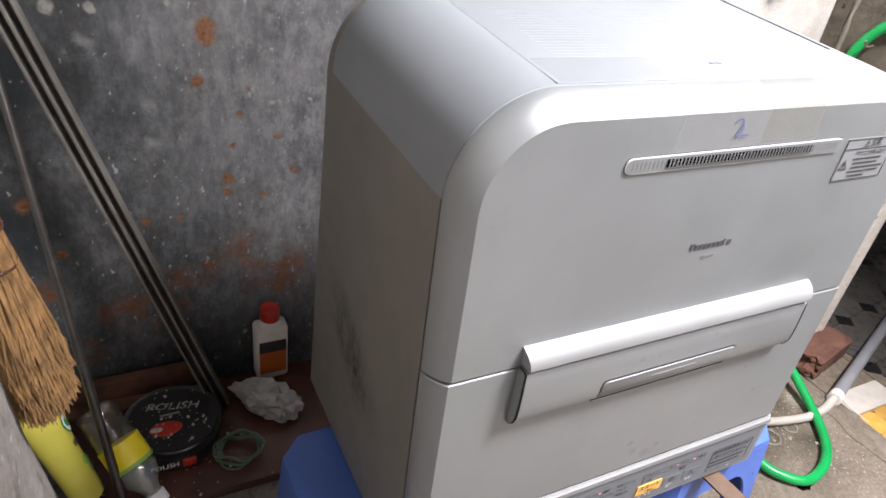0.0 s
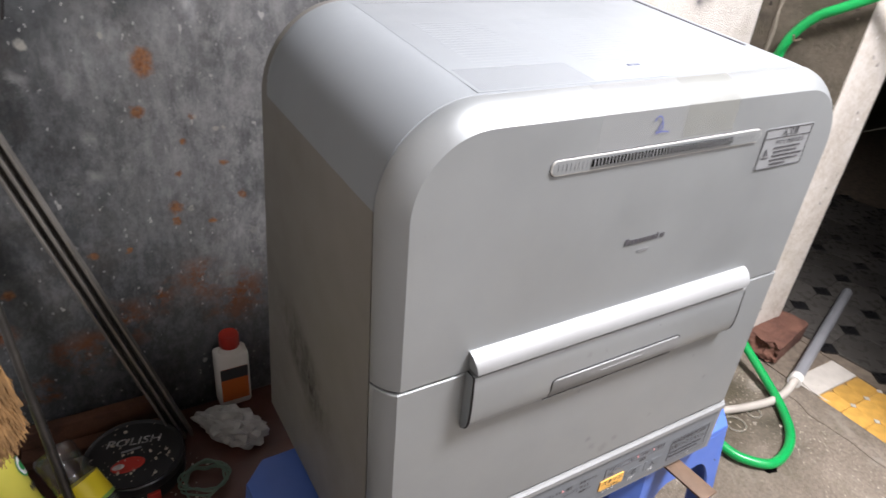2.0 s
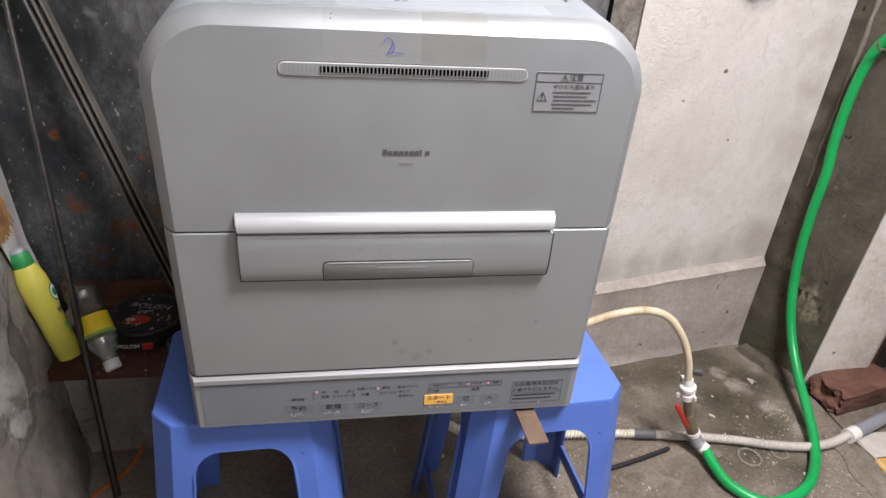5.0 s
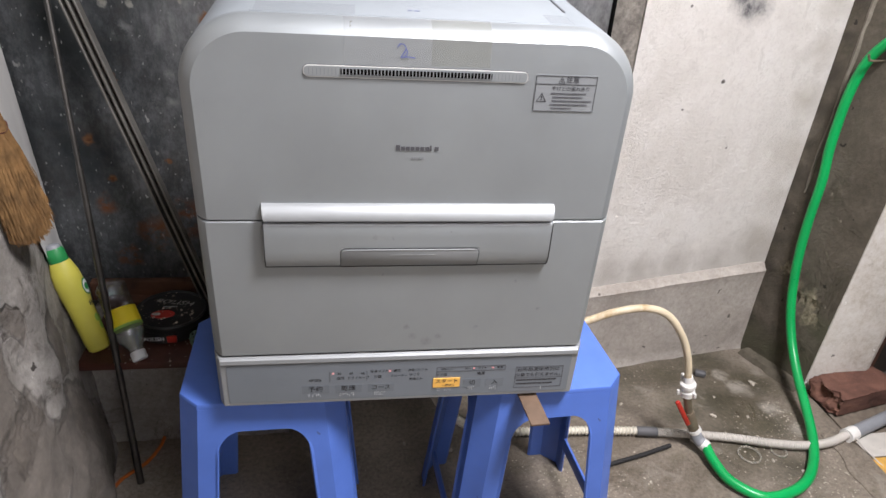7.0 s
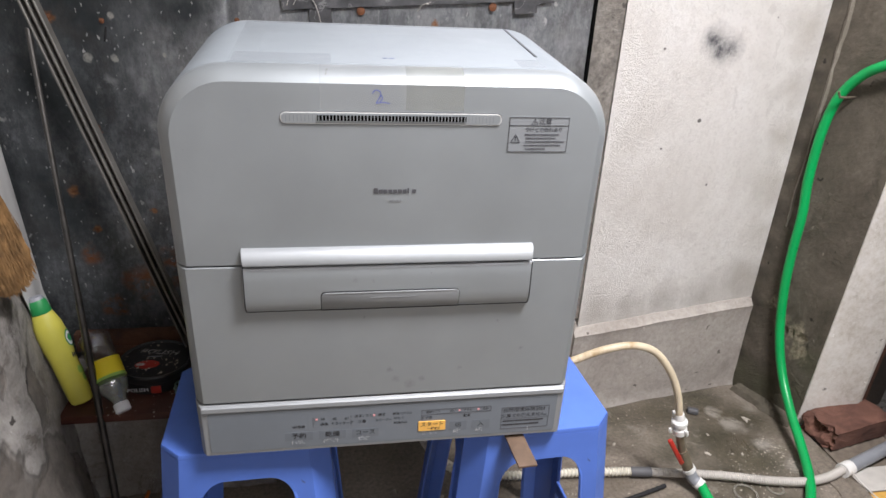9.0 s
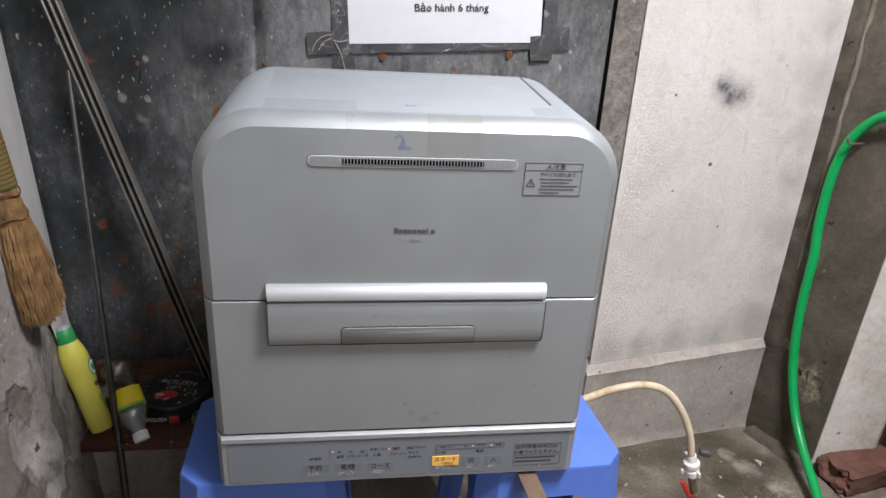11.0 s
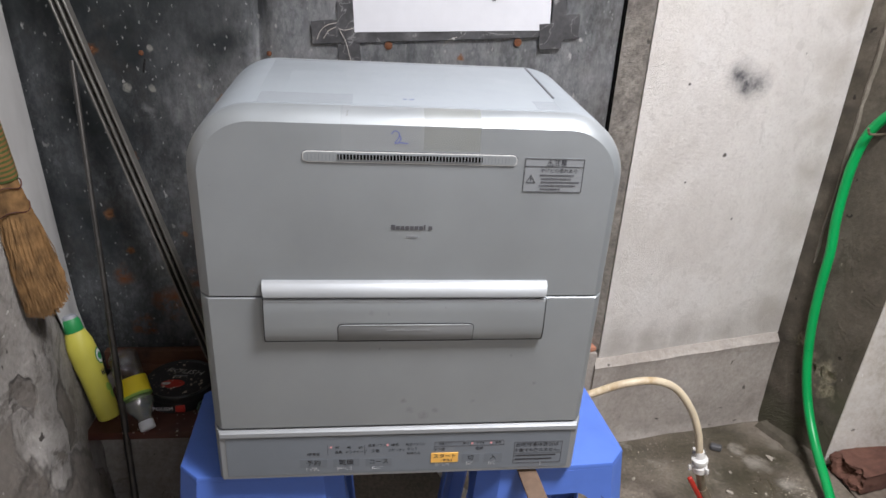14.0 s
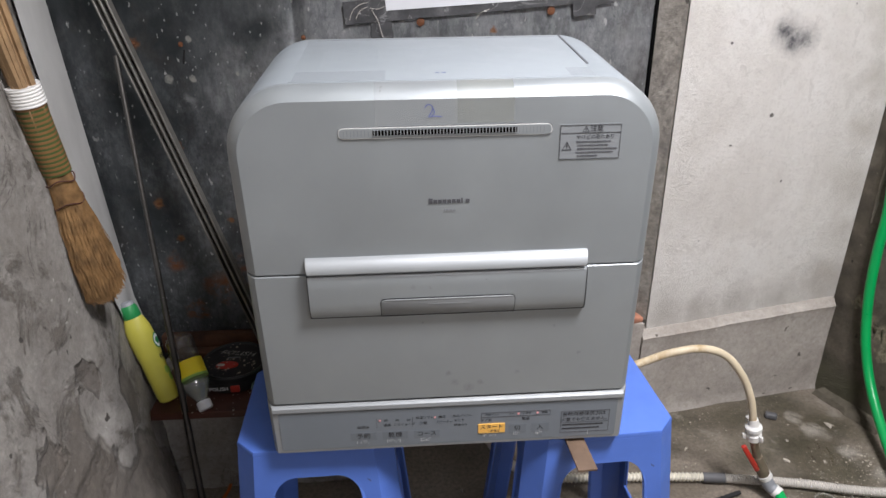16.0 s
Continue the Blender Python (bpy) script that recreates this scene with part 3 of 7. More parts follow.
M["handle_wood"] = plain("bundled_cane", (0.40, 0.27, 0.15), 0.75, 0, 0.25, 40.0, 0.4)


# ---- building helpers ----
def mesh_ob(name, bm, material, smooth=True, angle=35):
    me = bpy.data.meshes.new(name)
    bmesh.ops.recalc_face_normals(bm, faces=bm.faces)
    bm.to_mesh(me)
    bm.free()
    me.materials.append(material)
    if smooth:
        me.polygons.foreach_set("use_smooth", [True] * len(me.polygons))
        me.set_sharp_from_angle(angle=radians(angle))
    return new(name, me)


def part(name, bm, material, parent=None, label="", smooth=True, angle=35):
    ob = mesh_ob(name, bm, material, smooth, angle)
    if parent:
        ob.parent = parent
    if label:
        ob["label"] = label
    return ob


def empty(name, at=(0, 0, 0), turn=(0, 0, 0)):
    ob = new(name)
    ob.empty_display_size = 0.05
    ob.matrix_basis = pose(*at, *turn)
    return ob


def box(lo, hi, bevel=0.0, seg=2, bm=None, m=None):
    bm = bm or bmesh.new()
    c = [(a + b) / 2 for a, b in zip(lo, hi)]
    s = [b - a for a, b in zip(lo, hi)]
    t = Matrix.Translation(c) @ Matrix.Diagonal((*s, 1))
    made = bmesh.ops.create_cube(bm, size=1, matrix=(m @ t if m else t))["verts"]
    if bevel:
        edges = list({e for v in made for e in v.link_edges})
        bmesh.ops.bevel(bm, geom=edges, offset=bevel, segments=seg, affect="EDGES", profile=0.5)
    return bm


def smooth_path(points, steps=10):
    """A Catmull-Rom line through the points."""
    p = [Vector(v) for v in points]
    p = [2 * p[0] - p[1]] + p + [2 * p[-1] - p[-2]]
    out = []
    for a, b, c, d in zip(p, p[1:], p[2:], p[3:]):
        for k in range(steps):
            t = k / steps
            out.append(0.5 * ((2 * b) + (c - a) * t + (2 * a - 5 * b + 4 * c - d) * t * t + (3 * b - a - 3 * c + d) * t ** 3))
    return out + [p[-2]]


def tube(line, radius, sides=12, bm=None, caps=True):
    """A round tube along a line; radius is a number or a function of the length gone."""
    bm = bm or bmesh.new()
    line = [Vector(v) for v in line]
    gone, rings, up = 0.0, [], None
    for k, p in enumerate(line):
        way = (line[min(k + 1, len(line) - 1)] - line[max(k - 1, 0)]).normalized()
        if up is None:
            up = way.orthogonal().normalized()
        up = (up - way * up.dot(way)).normalized()
        side = way.cross(up)
        if k:
            gone += (p - line[k - 1]).length
        r = radius(gone) if callable(radius) else radius
        rings.append([bm.verts.new(p + r * (math.cos(a) * up + math.sin(a) * side)) for a in (2 * math.pi * i / sides for i in range(sides))])
    for a, b in zip(rings, rings[1:]):
        for i in range(sides):
            bm.faces.new((a[i], a[(i + 1) % sides], b[(i + 1) % sides], b[i]))
    if caps:
        bm.faces.new(rings[0][::-1]), bm.faces.new(rings[-1])
    return bm


def lathe(profile, sides=32, bm=None, m=None):
    """A turned shape from (radius, height) pairs."""
    bm = bm or bmesh.new()
    m = m or Matrix()
    rings = []
    for r, z in profile:
        rings.append([bm.verts.new(m @ Vector((max(r, 1e-5) * math.cos(2 * math.pi * i / sides), max(r, 1e-5) * math.sin(2 * math.pi * i / sides), z))) for i in range(sides)])
    for a, b in zip(rings, rings[1:]):
        for i in range(sides):
            bm.faces.new((a[i], a[(i + 1) % sides], b[(i + 1) % sides], b[i]))
    bm.faces.new(rings[0][::-1]), bm.faces.new(rings[-1])
    return bm


def prism(outline, lo, hi, bm=None):
    """A plan outline raised from lo to hi."""
    bm = bm or bmesh.new()
    a = [bm.verts.new((x, y, lo)) for x, y in outline]
    b = [bm.verts.new((x, y, hi)) for x, y in outline]
    n = len(outline)
    for i in range(n):
        bm.faces.new((a[i], a[(i + 1) % n], b[(i + 1) % n], b[i]))
    bm.faces.new(a[::-1]), bm.faces.new(b)
    return bm


def setting(name, bm, material, label, category, smooth=False):
    return tagged(mesh_ob(name, bm, material, smooth), label, category, kind="structure")


# ---- the large structure ----
METAL_Y, TOP = 0.625, 2.5
setting("floor", box((-1.0, -2.6, -0.1), (1.18, 1.0, 0)), M["wet_floor"], "wet grey-brown concrete floor with dirt and grit", "floor")


def left_wall_x(y, z):
    """The face of the left wall: it swings inward toward the viewer and thickens at its foot."""
    base = -0.735 + (0.62 - y) * 0.305 if y > 0.22 else -0.613 + min(0.012, (0.22 - y) * 0.03)
    foot = 0.030 * max(0.0, 1 - (z / 0.42) ** 2) if z < 0.42 else 0.0
    return base + foot - 0.055 * (z - 0.72)


def left_wall(y0, y1, z0, z1, name, material, label, lift=0.0):
    bm = bmesh.new()
    ny, nz = max(2, int((y1 - y0) / 0.016)), max(2, int((z1 - z0) / 0.016))
    grid = []
    for i in range(ny + 1):
        y = y0 + (y1 - y0) * i / ny
        row = []
        for k in range(nz + 1):
            z = z0 + (z1 - z0) * k / nz
            rough = 0.014 * noise.fractal((y * 6, z * 6, 3.1), 1.0, 2.0, 5) + 0.005 * noise.noise((y * 30, z * 30, 1.0))
            rough -= 0.004 if noise.fractal((y * 7, z * 5, 8.0), 1.0, 2.0, 4) > 0.18 else 0.0
            fade = min(1.0, max(0.12, (0.55 - z) * 3 + 0.3))
            row.append(bm.verts.new((left_wall_x(y, z) + rough * fade + lift, y, z)))
        grid.append(row)
    for a, b in zip(grid, grid[1:]):
        for k in range(nz):
            bm.faces.new((a[k], b[k], b[k + 1], a[k + 1]))
    rim = [grid[0], [r[-1] for r in grid], grid[-1][::-1], [r[0] for r in grid][::-1]]
    back = {}
    for line in rim:
        for a, b in zip(line, line[1:]):
            for v in (a, b):
                if v not in back:
                    back[v] = bm.verts.new((-1.05, v.co.y, v.co.z))
            bm.faces.new((a, back[a], back[b], b))
    return setting(name, bm, material, label, "wall", True)


left_wall(-1.2, 0.615, 0.0, TOP, "wall_left", M["left_wall"], "rough patched grey plaster wall, flaking near its foot")


def coat():
    """The whitewashed strip of the left wall beside the sheet metal."""
    bm = bmesh.new()
    rows = []
    for k in range(60):
        z = 0.30 + k * 0.03
        wide = 0.20 + 0.02 * noise.noise((z * 6, 2.2, 0)) + (0.06 if z > 0.55 else -0.10 * (0.55 - z) / 0.25 + 0.02)
        rows.append([bm.verts.new((left_wall_x(y, z) + 0.006, y, z)) for y in (0.614, 0.614 - wide / 2, 0.614 - wide)])
    for a, b in zip(rows, rows[1:]):
        for i in range(2):
            bm.faces.new((a[i], a[i + 1], b[i + 1], b[i]))
    return setting("trim_whitewash", bm, M["left_white"], "smooth whitewashed strip of plaster on the wall", "trim", True)


coat()


def sheet_wall():
    """Thin sheet metal, a little dented, with a folded groove."""
    bm = bmesh.new()
    xs = [-0.93 + i * 0.0071 for i in range(200)]
    rows = []
    for k in range(46):
        z = 0.0 + k * TOP / 45
        row = []
        for x in xs:
            y = METAL_Y + 0.004 * noise.noise((x * 4, z * 3, 0.3)) + 0.026 * math.exp(-((x + 0.275) / 0.013) ** 2) * min(1.0, max(0.0, (z - 0.97) * 14)) - 0.006 * math.exp(-((x + 0.235) / 0.03) ** 2) * min(1.0, max(0.0, (z - 0.90) * 8))
            row.append(bm.verts.new((min(x, 0.478), y, z)))
        rows.append(row)
    for a, b in zip(rows, rows[1:]):
        for i in range(len(xs) - 1):
            bm.faces.new((a[i], a[i + 1], b[i + 1], b[i]))
    bmesh.ops.solidify(bm, geom=bm.faces[:], thickness=-0.004)
    return setting("wall_sheet_metal", bm, M["sheet"], "dark galvanised sheet-metal wall with rust spots and paint flecks", "wall", True)


sheet_wall()
setting("wall_behind_sheet", box((-1.05, 0.70, 0), (0.50, 0.80, TOP)), M["grey_wall"], "plain dark wall behind the sheet metal", "wall")
PF = lambda x: 0.612 + (x - 0.548) * 0.163
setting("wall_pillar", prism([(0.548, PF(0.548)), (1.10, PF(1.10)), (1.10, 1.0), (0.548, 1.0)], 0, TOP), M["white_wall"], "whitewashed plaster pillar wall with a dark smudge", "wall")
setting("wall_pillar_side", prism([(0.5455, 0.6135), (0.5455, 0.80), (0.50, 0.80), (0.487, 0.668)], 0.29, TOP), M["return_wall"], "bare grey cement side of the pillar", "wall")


setting("trim_gap", box((0.4775, 0.622, 0.29), (0.4855, 0.70, TOP)), M["hole"], "black open gap between metal wall and pillar", "trim")


def ledge():
    """The thicker foot of the pillar, its top edge sloping and worn."""
    bm = bmesh.new()
    rows = []
    for i in range(29):
        x = 0.535 + (1.098 - 0.535) * i / 28
        w = 0.004 * noise.noise((x * 14, 0.5, 0))
        y = PF(x)
        rise = 0.258 + 0.020 * (x - 0.55) / 0.5
        w *= 0.6
        v = 0.0015 * noise.noise((x * 60, 2.5, 0))
        prof = [(y + 0.02, rise + 0.010 + w), (y - 0.0035 + v, rise + 0.010 + w - v), (y - 0.0190, rise - 0.0075 + w), (y - 0.0215 + v, rise - 0.0088 + w + v), (y - 0.0205 + v, rise - 0.0125 + w), (y - 0.0185, rise - 0.030), (y - 0.018, 0.15), (y - 0.020 + w * 0.5, 0.04), (y - 0.021 + w, 0.012), (y - 0.024 + 2 * w, 0.001), (y + 0.02, 0.0)]
        rows.append([bm.verts.new((x, a, b)) for a, b in prof])
    n = len(rows[0])
    for a, b in zip(rows, rows[1:]):
        for i in range(n):
            bm.faces.new((a[i], a[(i + 1) % n], b[(i + 1) % n], b[i]))
    bm.faces.new(rows[0]), bm.faces.new(rows[-1][::-1])
    return setting("trim_ledge", bm, M["ledge_wall"], "grey cement plinth along the foot of the pillar", "trim", True)


ledge()
setting("wall_corner_foot", prism([(0.42, 0.615), (0.537, 0.60), (0.537, 0.70), (0.42, 0.70)], 0, 0.288), M["ledge_wall"], "cement and broken brick at the pillar's foot", "wall")


EDGE_X, EDGE_Y, LEAN = 1.171, 0.485, 0.036


def damp_x(y, z):
    """The damp wall runs slantwise from the pillar to the doorway's edge, which leans a little."""
    t = (0.70 - y) / (0.70 - EDGE_Y)
    return 1.10 + (EDGE_X + LEAN * z - 1.10) * t


def damp_wall():
    """The wall beside the doorway, its face uneven where the plaster has come away."""
    bm = bmesh.new()
    rows = []
    for i in range(23):
        y = EDGE_Y + (0.70 - EDGE_Y) * i / 22
        row = []
        for k in range(126):
            z = 2.5 * k / 125
            t = (y - EDGE_Y) / (0.70 - EDGE_Y)
            spot = math.exp(-(((t - 0.35 - (z - 0.24) * 1.2) / 0.28) ** 2 + ((z - 0.24) / 0.055) ** 2))
            hollow = 0.018 * spot * (0.6 + noise.fractal((y * 70, z * 70, 0), 1.0, 2.0, 3))
            keep = 0.0 if i in (0, 22) else 1.0
            row.append(bm.verts.new((damp_x(y, z) - 0.012 * max(0, 1 - z / 0.3) * t + keep * (hollow + 0.004 * noise.noise((y * 12, z * 12, 4))), y, z)))
        rows.append(row)
    for a, b in zip(rows, rows[1:]):
        for k in range(125):
            bm.faces.new((a[k], b[k], b[k + 1], a[k + 1]))
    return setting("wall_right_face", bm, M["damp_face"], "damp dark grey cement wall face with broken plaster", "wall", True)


damp_wall()


def corner_ridge():
    """A pale broken seam of mortar running up the damp wall close to the pillar."""
    bm = bmesh.new()
    rows = []
    for k in range(90):
        z = 0.52 + k * 0.014
        y = 0.662 + 0.003 * noise.noise((z * 9, 0, 1))
        wide = (0.006 + 0.004 * noise.noise((z * 22, 2, 0))) * min(1.0, (z - 0.50) * 8)
        x = damp_x(y, z)
        rows.append([bm.verts.new((x + 0.003, y - wide, z)), bm.verts.new((x - 0.004 - 0.003 * noise.noise((z * 60, 0, 5)), y - wide * 0.4, z)), bm.verts.new((x - 0.004 - 0.003 * noise.noise((z * 70, 0, 8)), y + wide * 0.5, z)), bm.verts.new((x + 0.003, y + wide, z))])
    for a, b in zip(rows, rows[1:]):
        for i in range(3):
            bm.faces.new((a[i], a[i + 1], b[i + 1], b[i]))
    return setting("trim_mortar_seam", bm, M["seam_mortar"], "pale broken mortar seam in the wall's corner", "trim", True)


corner_ridge()


def leaning_block(outline):
    bm = prism(outline, 0, TOP)
    for v in bm.verts:
        v.co.x += LEAN * v.co.z
    return bm


setting("wall_right", leaning_block([(1.20, 0.506), (1.3595, 0.506), (1.3595, 0.72), (1.15, 0.72)]), M["grey_wall"], "grey cement wall beside the doorway", "wall")
jm = leaning_block([(EDGE_X - 0.001, EDGE_Y - 0.003), (1.345, EDGE_Y - 0.003), (1.360, EDGE_Y + 0.004), (1.360, 0.504), (EDGE_X + 0.004, 0.504)])
ed = leaning_block([(1.3605, 0.492), (1.384, 0.500), (1.388, 0.512), (1.388, 0.69), (1.3605, 0.69)])
setting("trim_jamb_edge", ed, M["plank"], "brown stained edge of the doorway", "trim")
# added block painted dark, standing in for the shaded wall past the jamb
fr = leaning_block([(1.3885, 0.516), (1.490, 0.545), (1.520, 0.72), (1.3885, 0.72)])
setting("trim_door_frame", fr, M["shaded_reveal"], "receding doorway wall, its shade put into a dark colour", "trim")
setting("trim_jamb", jm, M["jamb_wall"], "worn pale plaster doorway jamb with stains", "trim")
# unseen lintel and near wall, sized to keep daylight off the room
setting("wall_lintel", box((1.16, -0.14, 2.0), (1.30, 0.48, 2.45)), M["grey_wall"], "unseen grey cement lintel added to keep light out of the room", "wall")
setting("wall_right_front", box((1.10, -2.6, 0), (1.30, -0.14, 2.5)), M["grey_wall"], "unseen grey plaster wall by the doorway, lengthened to shade the room", "wall")
def back_wall():
    """The wall behind the viewer with its window opening."""
    bm = bmesh.new()
    (x0, x1), (z0, z1) = WIN_X, WIN_Z
    for a, b in (((-1.05, 0), (x0, TOP)), ((x1, 0), (1.3, TOP)), ((x0, 0), (x1, z0)), ((x0, z1), (x1, TOP))):
        box((a[0], BACK_Y - 0.12, a[1]), (b[0], BACK_Y, b[1]), bm=bm)
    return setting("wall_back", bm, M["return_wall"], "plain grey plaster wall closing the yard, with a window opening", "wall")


back_wall()
setting("wall_left_far", box((-1.05, -2.6, 0), (-0.95, -1.2, 2.5)), M["left_wall"], "plain grey plaster wall of the yard", "wall")
setting("floor_room", box((1.19, -1.6, -0.1), (4.2, 1.6, -0.004)), M["grout"], "dark grout bed of the room's tiled floor", "floor")
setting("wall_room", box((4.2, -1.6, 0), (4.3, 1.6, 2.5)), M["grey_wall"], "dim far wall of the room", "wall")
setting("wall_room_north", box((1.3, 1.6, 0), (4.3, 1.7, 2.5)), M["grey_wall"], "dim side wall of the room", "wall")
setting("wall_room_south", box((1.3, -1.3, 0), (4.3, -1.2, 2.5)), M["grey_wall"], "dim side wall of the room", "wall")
def roof():
    """An unseen roof slab added over the yard to hold back sky light, with one rectangular opening."""
    bm = bmesh.new()
    (x0, x1), (y0, y1), z = OPEN_X, OPEN_Y, ROOF_Z
    for a, b in (((-1.05, -2.8), (1.3, y0)), ((-1.05, y1), (1.3, 0.80)), ((-1.05, y0), (x0, y1)), ((x1, y0), (1.3, y1))):
        box((*a, z), (*b, z + 0.1), bm=bm)
    return setting("ceiling", bm, M["grey_wall"], "unseen grey roof slab added to hold back sky light, with an opening", "ceiling")


roof()
# unseen wall added where sky light would leak into the room
setting("wall_room_west", box((1.13, 0.73, 0), (1.38, 1.7, 2.5)), M["grey_wall"], "unseen near wall added to stop light leaking into the room", "wall")
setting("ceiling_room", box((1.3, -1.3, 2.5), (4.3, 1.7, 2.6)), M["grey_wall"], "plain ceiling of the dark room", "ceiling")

# ---- writing ----
def text_mesh(s, size, align="CENTER", bold=0.012):
    """Flat lettering as a bmesh in the x-y plane, about its middle."""
    cu = bpy.data.curves.new("letters", "FONT")
    cu.body, cu.size, cu.align_x, cu.align_y = s, size, align, "CENTER"
    cu.resolution_u = 2
    cu.offset = bold * size
    ob = bpy.data.objects.new("letters", cu)
    scene.collection.objects.link(ob)
    dg = bpy.context.evaluated_depsgraph_get()
    dg.update()
    me = bpy.data.meshes.new_from_object(ob.evaluated_get(dg))
    bm = bmesh.new()
    bm.from_mesh(me)
    bpy.data.objects.remove(ob)
    bpy.data.curves.remove(cu)
    bpy.data.meshes.remove(me)
    return bm


FRONT = Matrix.Rotation(math.pi / 2, 4, "X")


def lettering(name, s, size, at, material, parent, turn=FRONT, stretch=1.0, label=""):
    bm = text_mesh(s, size)
    bmesh.ops.transform(bm, matrix=Matrix.Translation(at) @ turn @ Matrix.Diagonal((stretch, 1, 1, 1)), verts=bm.verts)
    return part(name, bm, material, parent, label, smooth=False)


def bars(name, rects, y, material, parent, deep=0.0004, label=""):
    """Unreadable print as plain bars: (x0, z0, x1, z1) on a plane of constant y."""
    bm = bmesh.new()
    for x0, z0, x1, z1 in rects:
        box((x0, y - deep, z0), (x1, y, z1), bm=bm)
    return part(name, bm, material, parent, label, smooth=False)


def word_bars(x0, x1, z, h, seed, gap=0.0012, mean=0.0045):
    r, out, x = random.Random(seed), [], x0
    while x < x1 - 0.001:
        w = min(x1 - x, mean * r.uniform(0.6, 1.5))
        out.append((x, z - h / 2, x + w, z + h / 2))
        x += w + gap
    return out


# ---- dishwasher ----
ZB, ZC, ZS, ZT, DEPTH = 0.457, 0.547, 0.7635, 1.0145, 0.345
SEAM_Y, BEND, RISE_BACK = 0.025, 0.085, 0.085


def roll_profile(deep_in=0.0175, deep_back=SEAM_Y, steps=8):
    """The rounded rim of a front panel, from the seam forward to the crease round its flat face: (inset, set back)."""
    out = []
    for k in range(steps + 1):
        t = k / steps
        a, b, c = (1 - t) ** 2, 2 * t * (1 - t), t * t
        out.append((b * 0.0028 / 0.0175 * deep_in + c * deep_in, a * deep_back + b * deep_back * 0.42))
    return out


def body_warp(v):
    """The case behind the upright front: its top climbs toward the back and its rear leans forward."""
    x, y, z = v
    y = SEAM_Y + (y - SEAM_Y) * (0.356 - 0.107 * (z - ZB) - SEAM_Y) / (DEPTH - SEAM_Y)
    return (x, y, z + RISE_BACK * (y - SEAM_Y) * max(0.0, (z - ZB) / (ZT - ZB)) ** 3.5)


def half_width(z):
    return 0.2806 - 0.0055 * max(0.0, (0.93 - z)) / (0.93 - ZB)


def front_outline(z0, inset, top=ZT, r=BEND, arc=16):
    """The arched outline from the lower left round to the lower right."""
    w = 0.2806 - inset
    zt, rr = top - inset, max(0.01, r - inset)
    pts = [(-(half_width(z0) - inset), z0), (-(half_width((z0 + zt - rr) / 2) - inset), (z0 + zt - rr) / 2), (-w, zt - rr)]
    for k in range(1, arc + 1):
        a = math.pi - k * math.pi / 2 / arc
        pts.append((-w + rr + rr * math.cos(a), zt - rr + rr * math.sin(a)))
    return pts + [(-x, z) for x, z in pts[::-1]]


def cover_outline(z_low, inset, arc=16):
    """The arch again, but beginning at any height on its sides or bends."""
    r, zt = BEND - inset, ZT - inset
    base = zt - r
    t0 = math.asin(min(1.0, max(0.0, (z_low - base) / r)))
    pts = [(-(half_width(min(z_low, 0.93)) - inset) if t0 == 0 else -(0.2806 - inset) + r - r * math.cos(t0), z_low)]
    for k in range(arc + 1):
        a = t0 + (math.pi / 2 - t0) * max(k, 0.02) / arc
        pts.append((-(0.2806 - inset) + r - r * math.cos(a), base + r * math.sin(a)))
    return pts + [(-x, z) for x, z in pts[::-1]]


def arched_shell(z0, y_front, y_back, prof, top=ZT, shrink=0.0, warp=None):
    """An arched slab whose front edge follows the given profile."""
    bm = bmesh.new()
    put = warp or (lambda v: v)
    rings = [[bm.verts.new(put((x, y_back, z))) for x, z in front_outline(z0, shrink, top)]]
    for inset, back in prof:
        rings.append([bm.verts.new(put((x, y_front + back, z))) for x, z in front_outline(z0, shrink + inset, top)])
    for a, b in zip(rings, rings[1:]):
        for i in range(len(a) - 1):
            bm.faces.new((a[i], a[i + 1], b[i + 1], b[i]))
        bm.faces.new((a[0], b[0], b[-1], a[-1]))
    bm.faces.new(rings[-1])
    bm.faces.new(rings[0][::-1])
    return bm


def slab_round_sides(z0, z1, y_front, y_back, prof, grow=0.0, lip=0.0018):
    """A front panel with its left and right edges rolled back and its rims softened."""
    bm = bmesh.new()
    rows = []
    for z, back in ((z0, lip), (z0 + lip, 0), (z1 - lip, 0), (z1, lip)):
        w = half_width(z) + grow - back * 0.3
        pts = [(-w, y_back)] + [(-w + inset, y_front + back + deep) for inset, deep in prof]
        pts += [(-x, y) for x, y in pts[::-1]]
        rows.append([bm.verts.new((x, y, z)) for x, y in pts])
    for a, b in zip(rows, rows[1:]):
        for i in range(len(a)):
            j = (i + 1) % len(a)
            bm.faces.new((a[i], a[j], b[j], b[i]))
    bm.faces.new(rows[0][::-1]), bm.faces.new(rows[-1])
    return bm


def sweep_x(prof, x0, x1, slant=0.0, bm=None):
    """A bar along x with the section (y, z); its ends lean inward toward the foot by slant."""
    bm = bm or bmesh.new()
    zs = [z for _, z in prof]
    lean = lambda z: slant * (max(zs) - z) / (max(zs) - min(zs))
    a = [bm.verts.new((x0 + lean(z), y, z)) for y, z in prof]
    b = [bm.verts.new((x1 - lean(z), y, z)) for y, z in prof]
    for i in range(len(prof)):
        j = (i + 1) % len(prof)
        bm.faces.new((a[i], a[j], b[j], b[i]))
    bm.faces.new(a), bm.faces.new(b[::-1])
    return bm


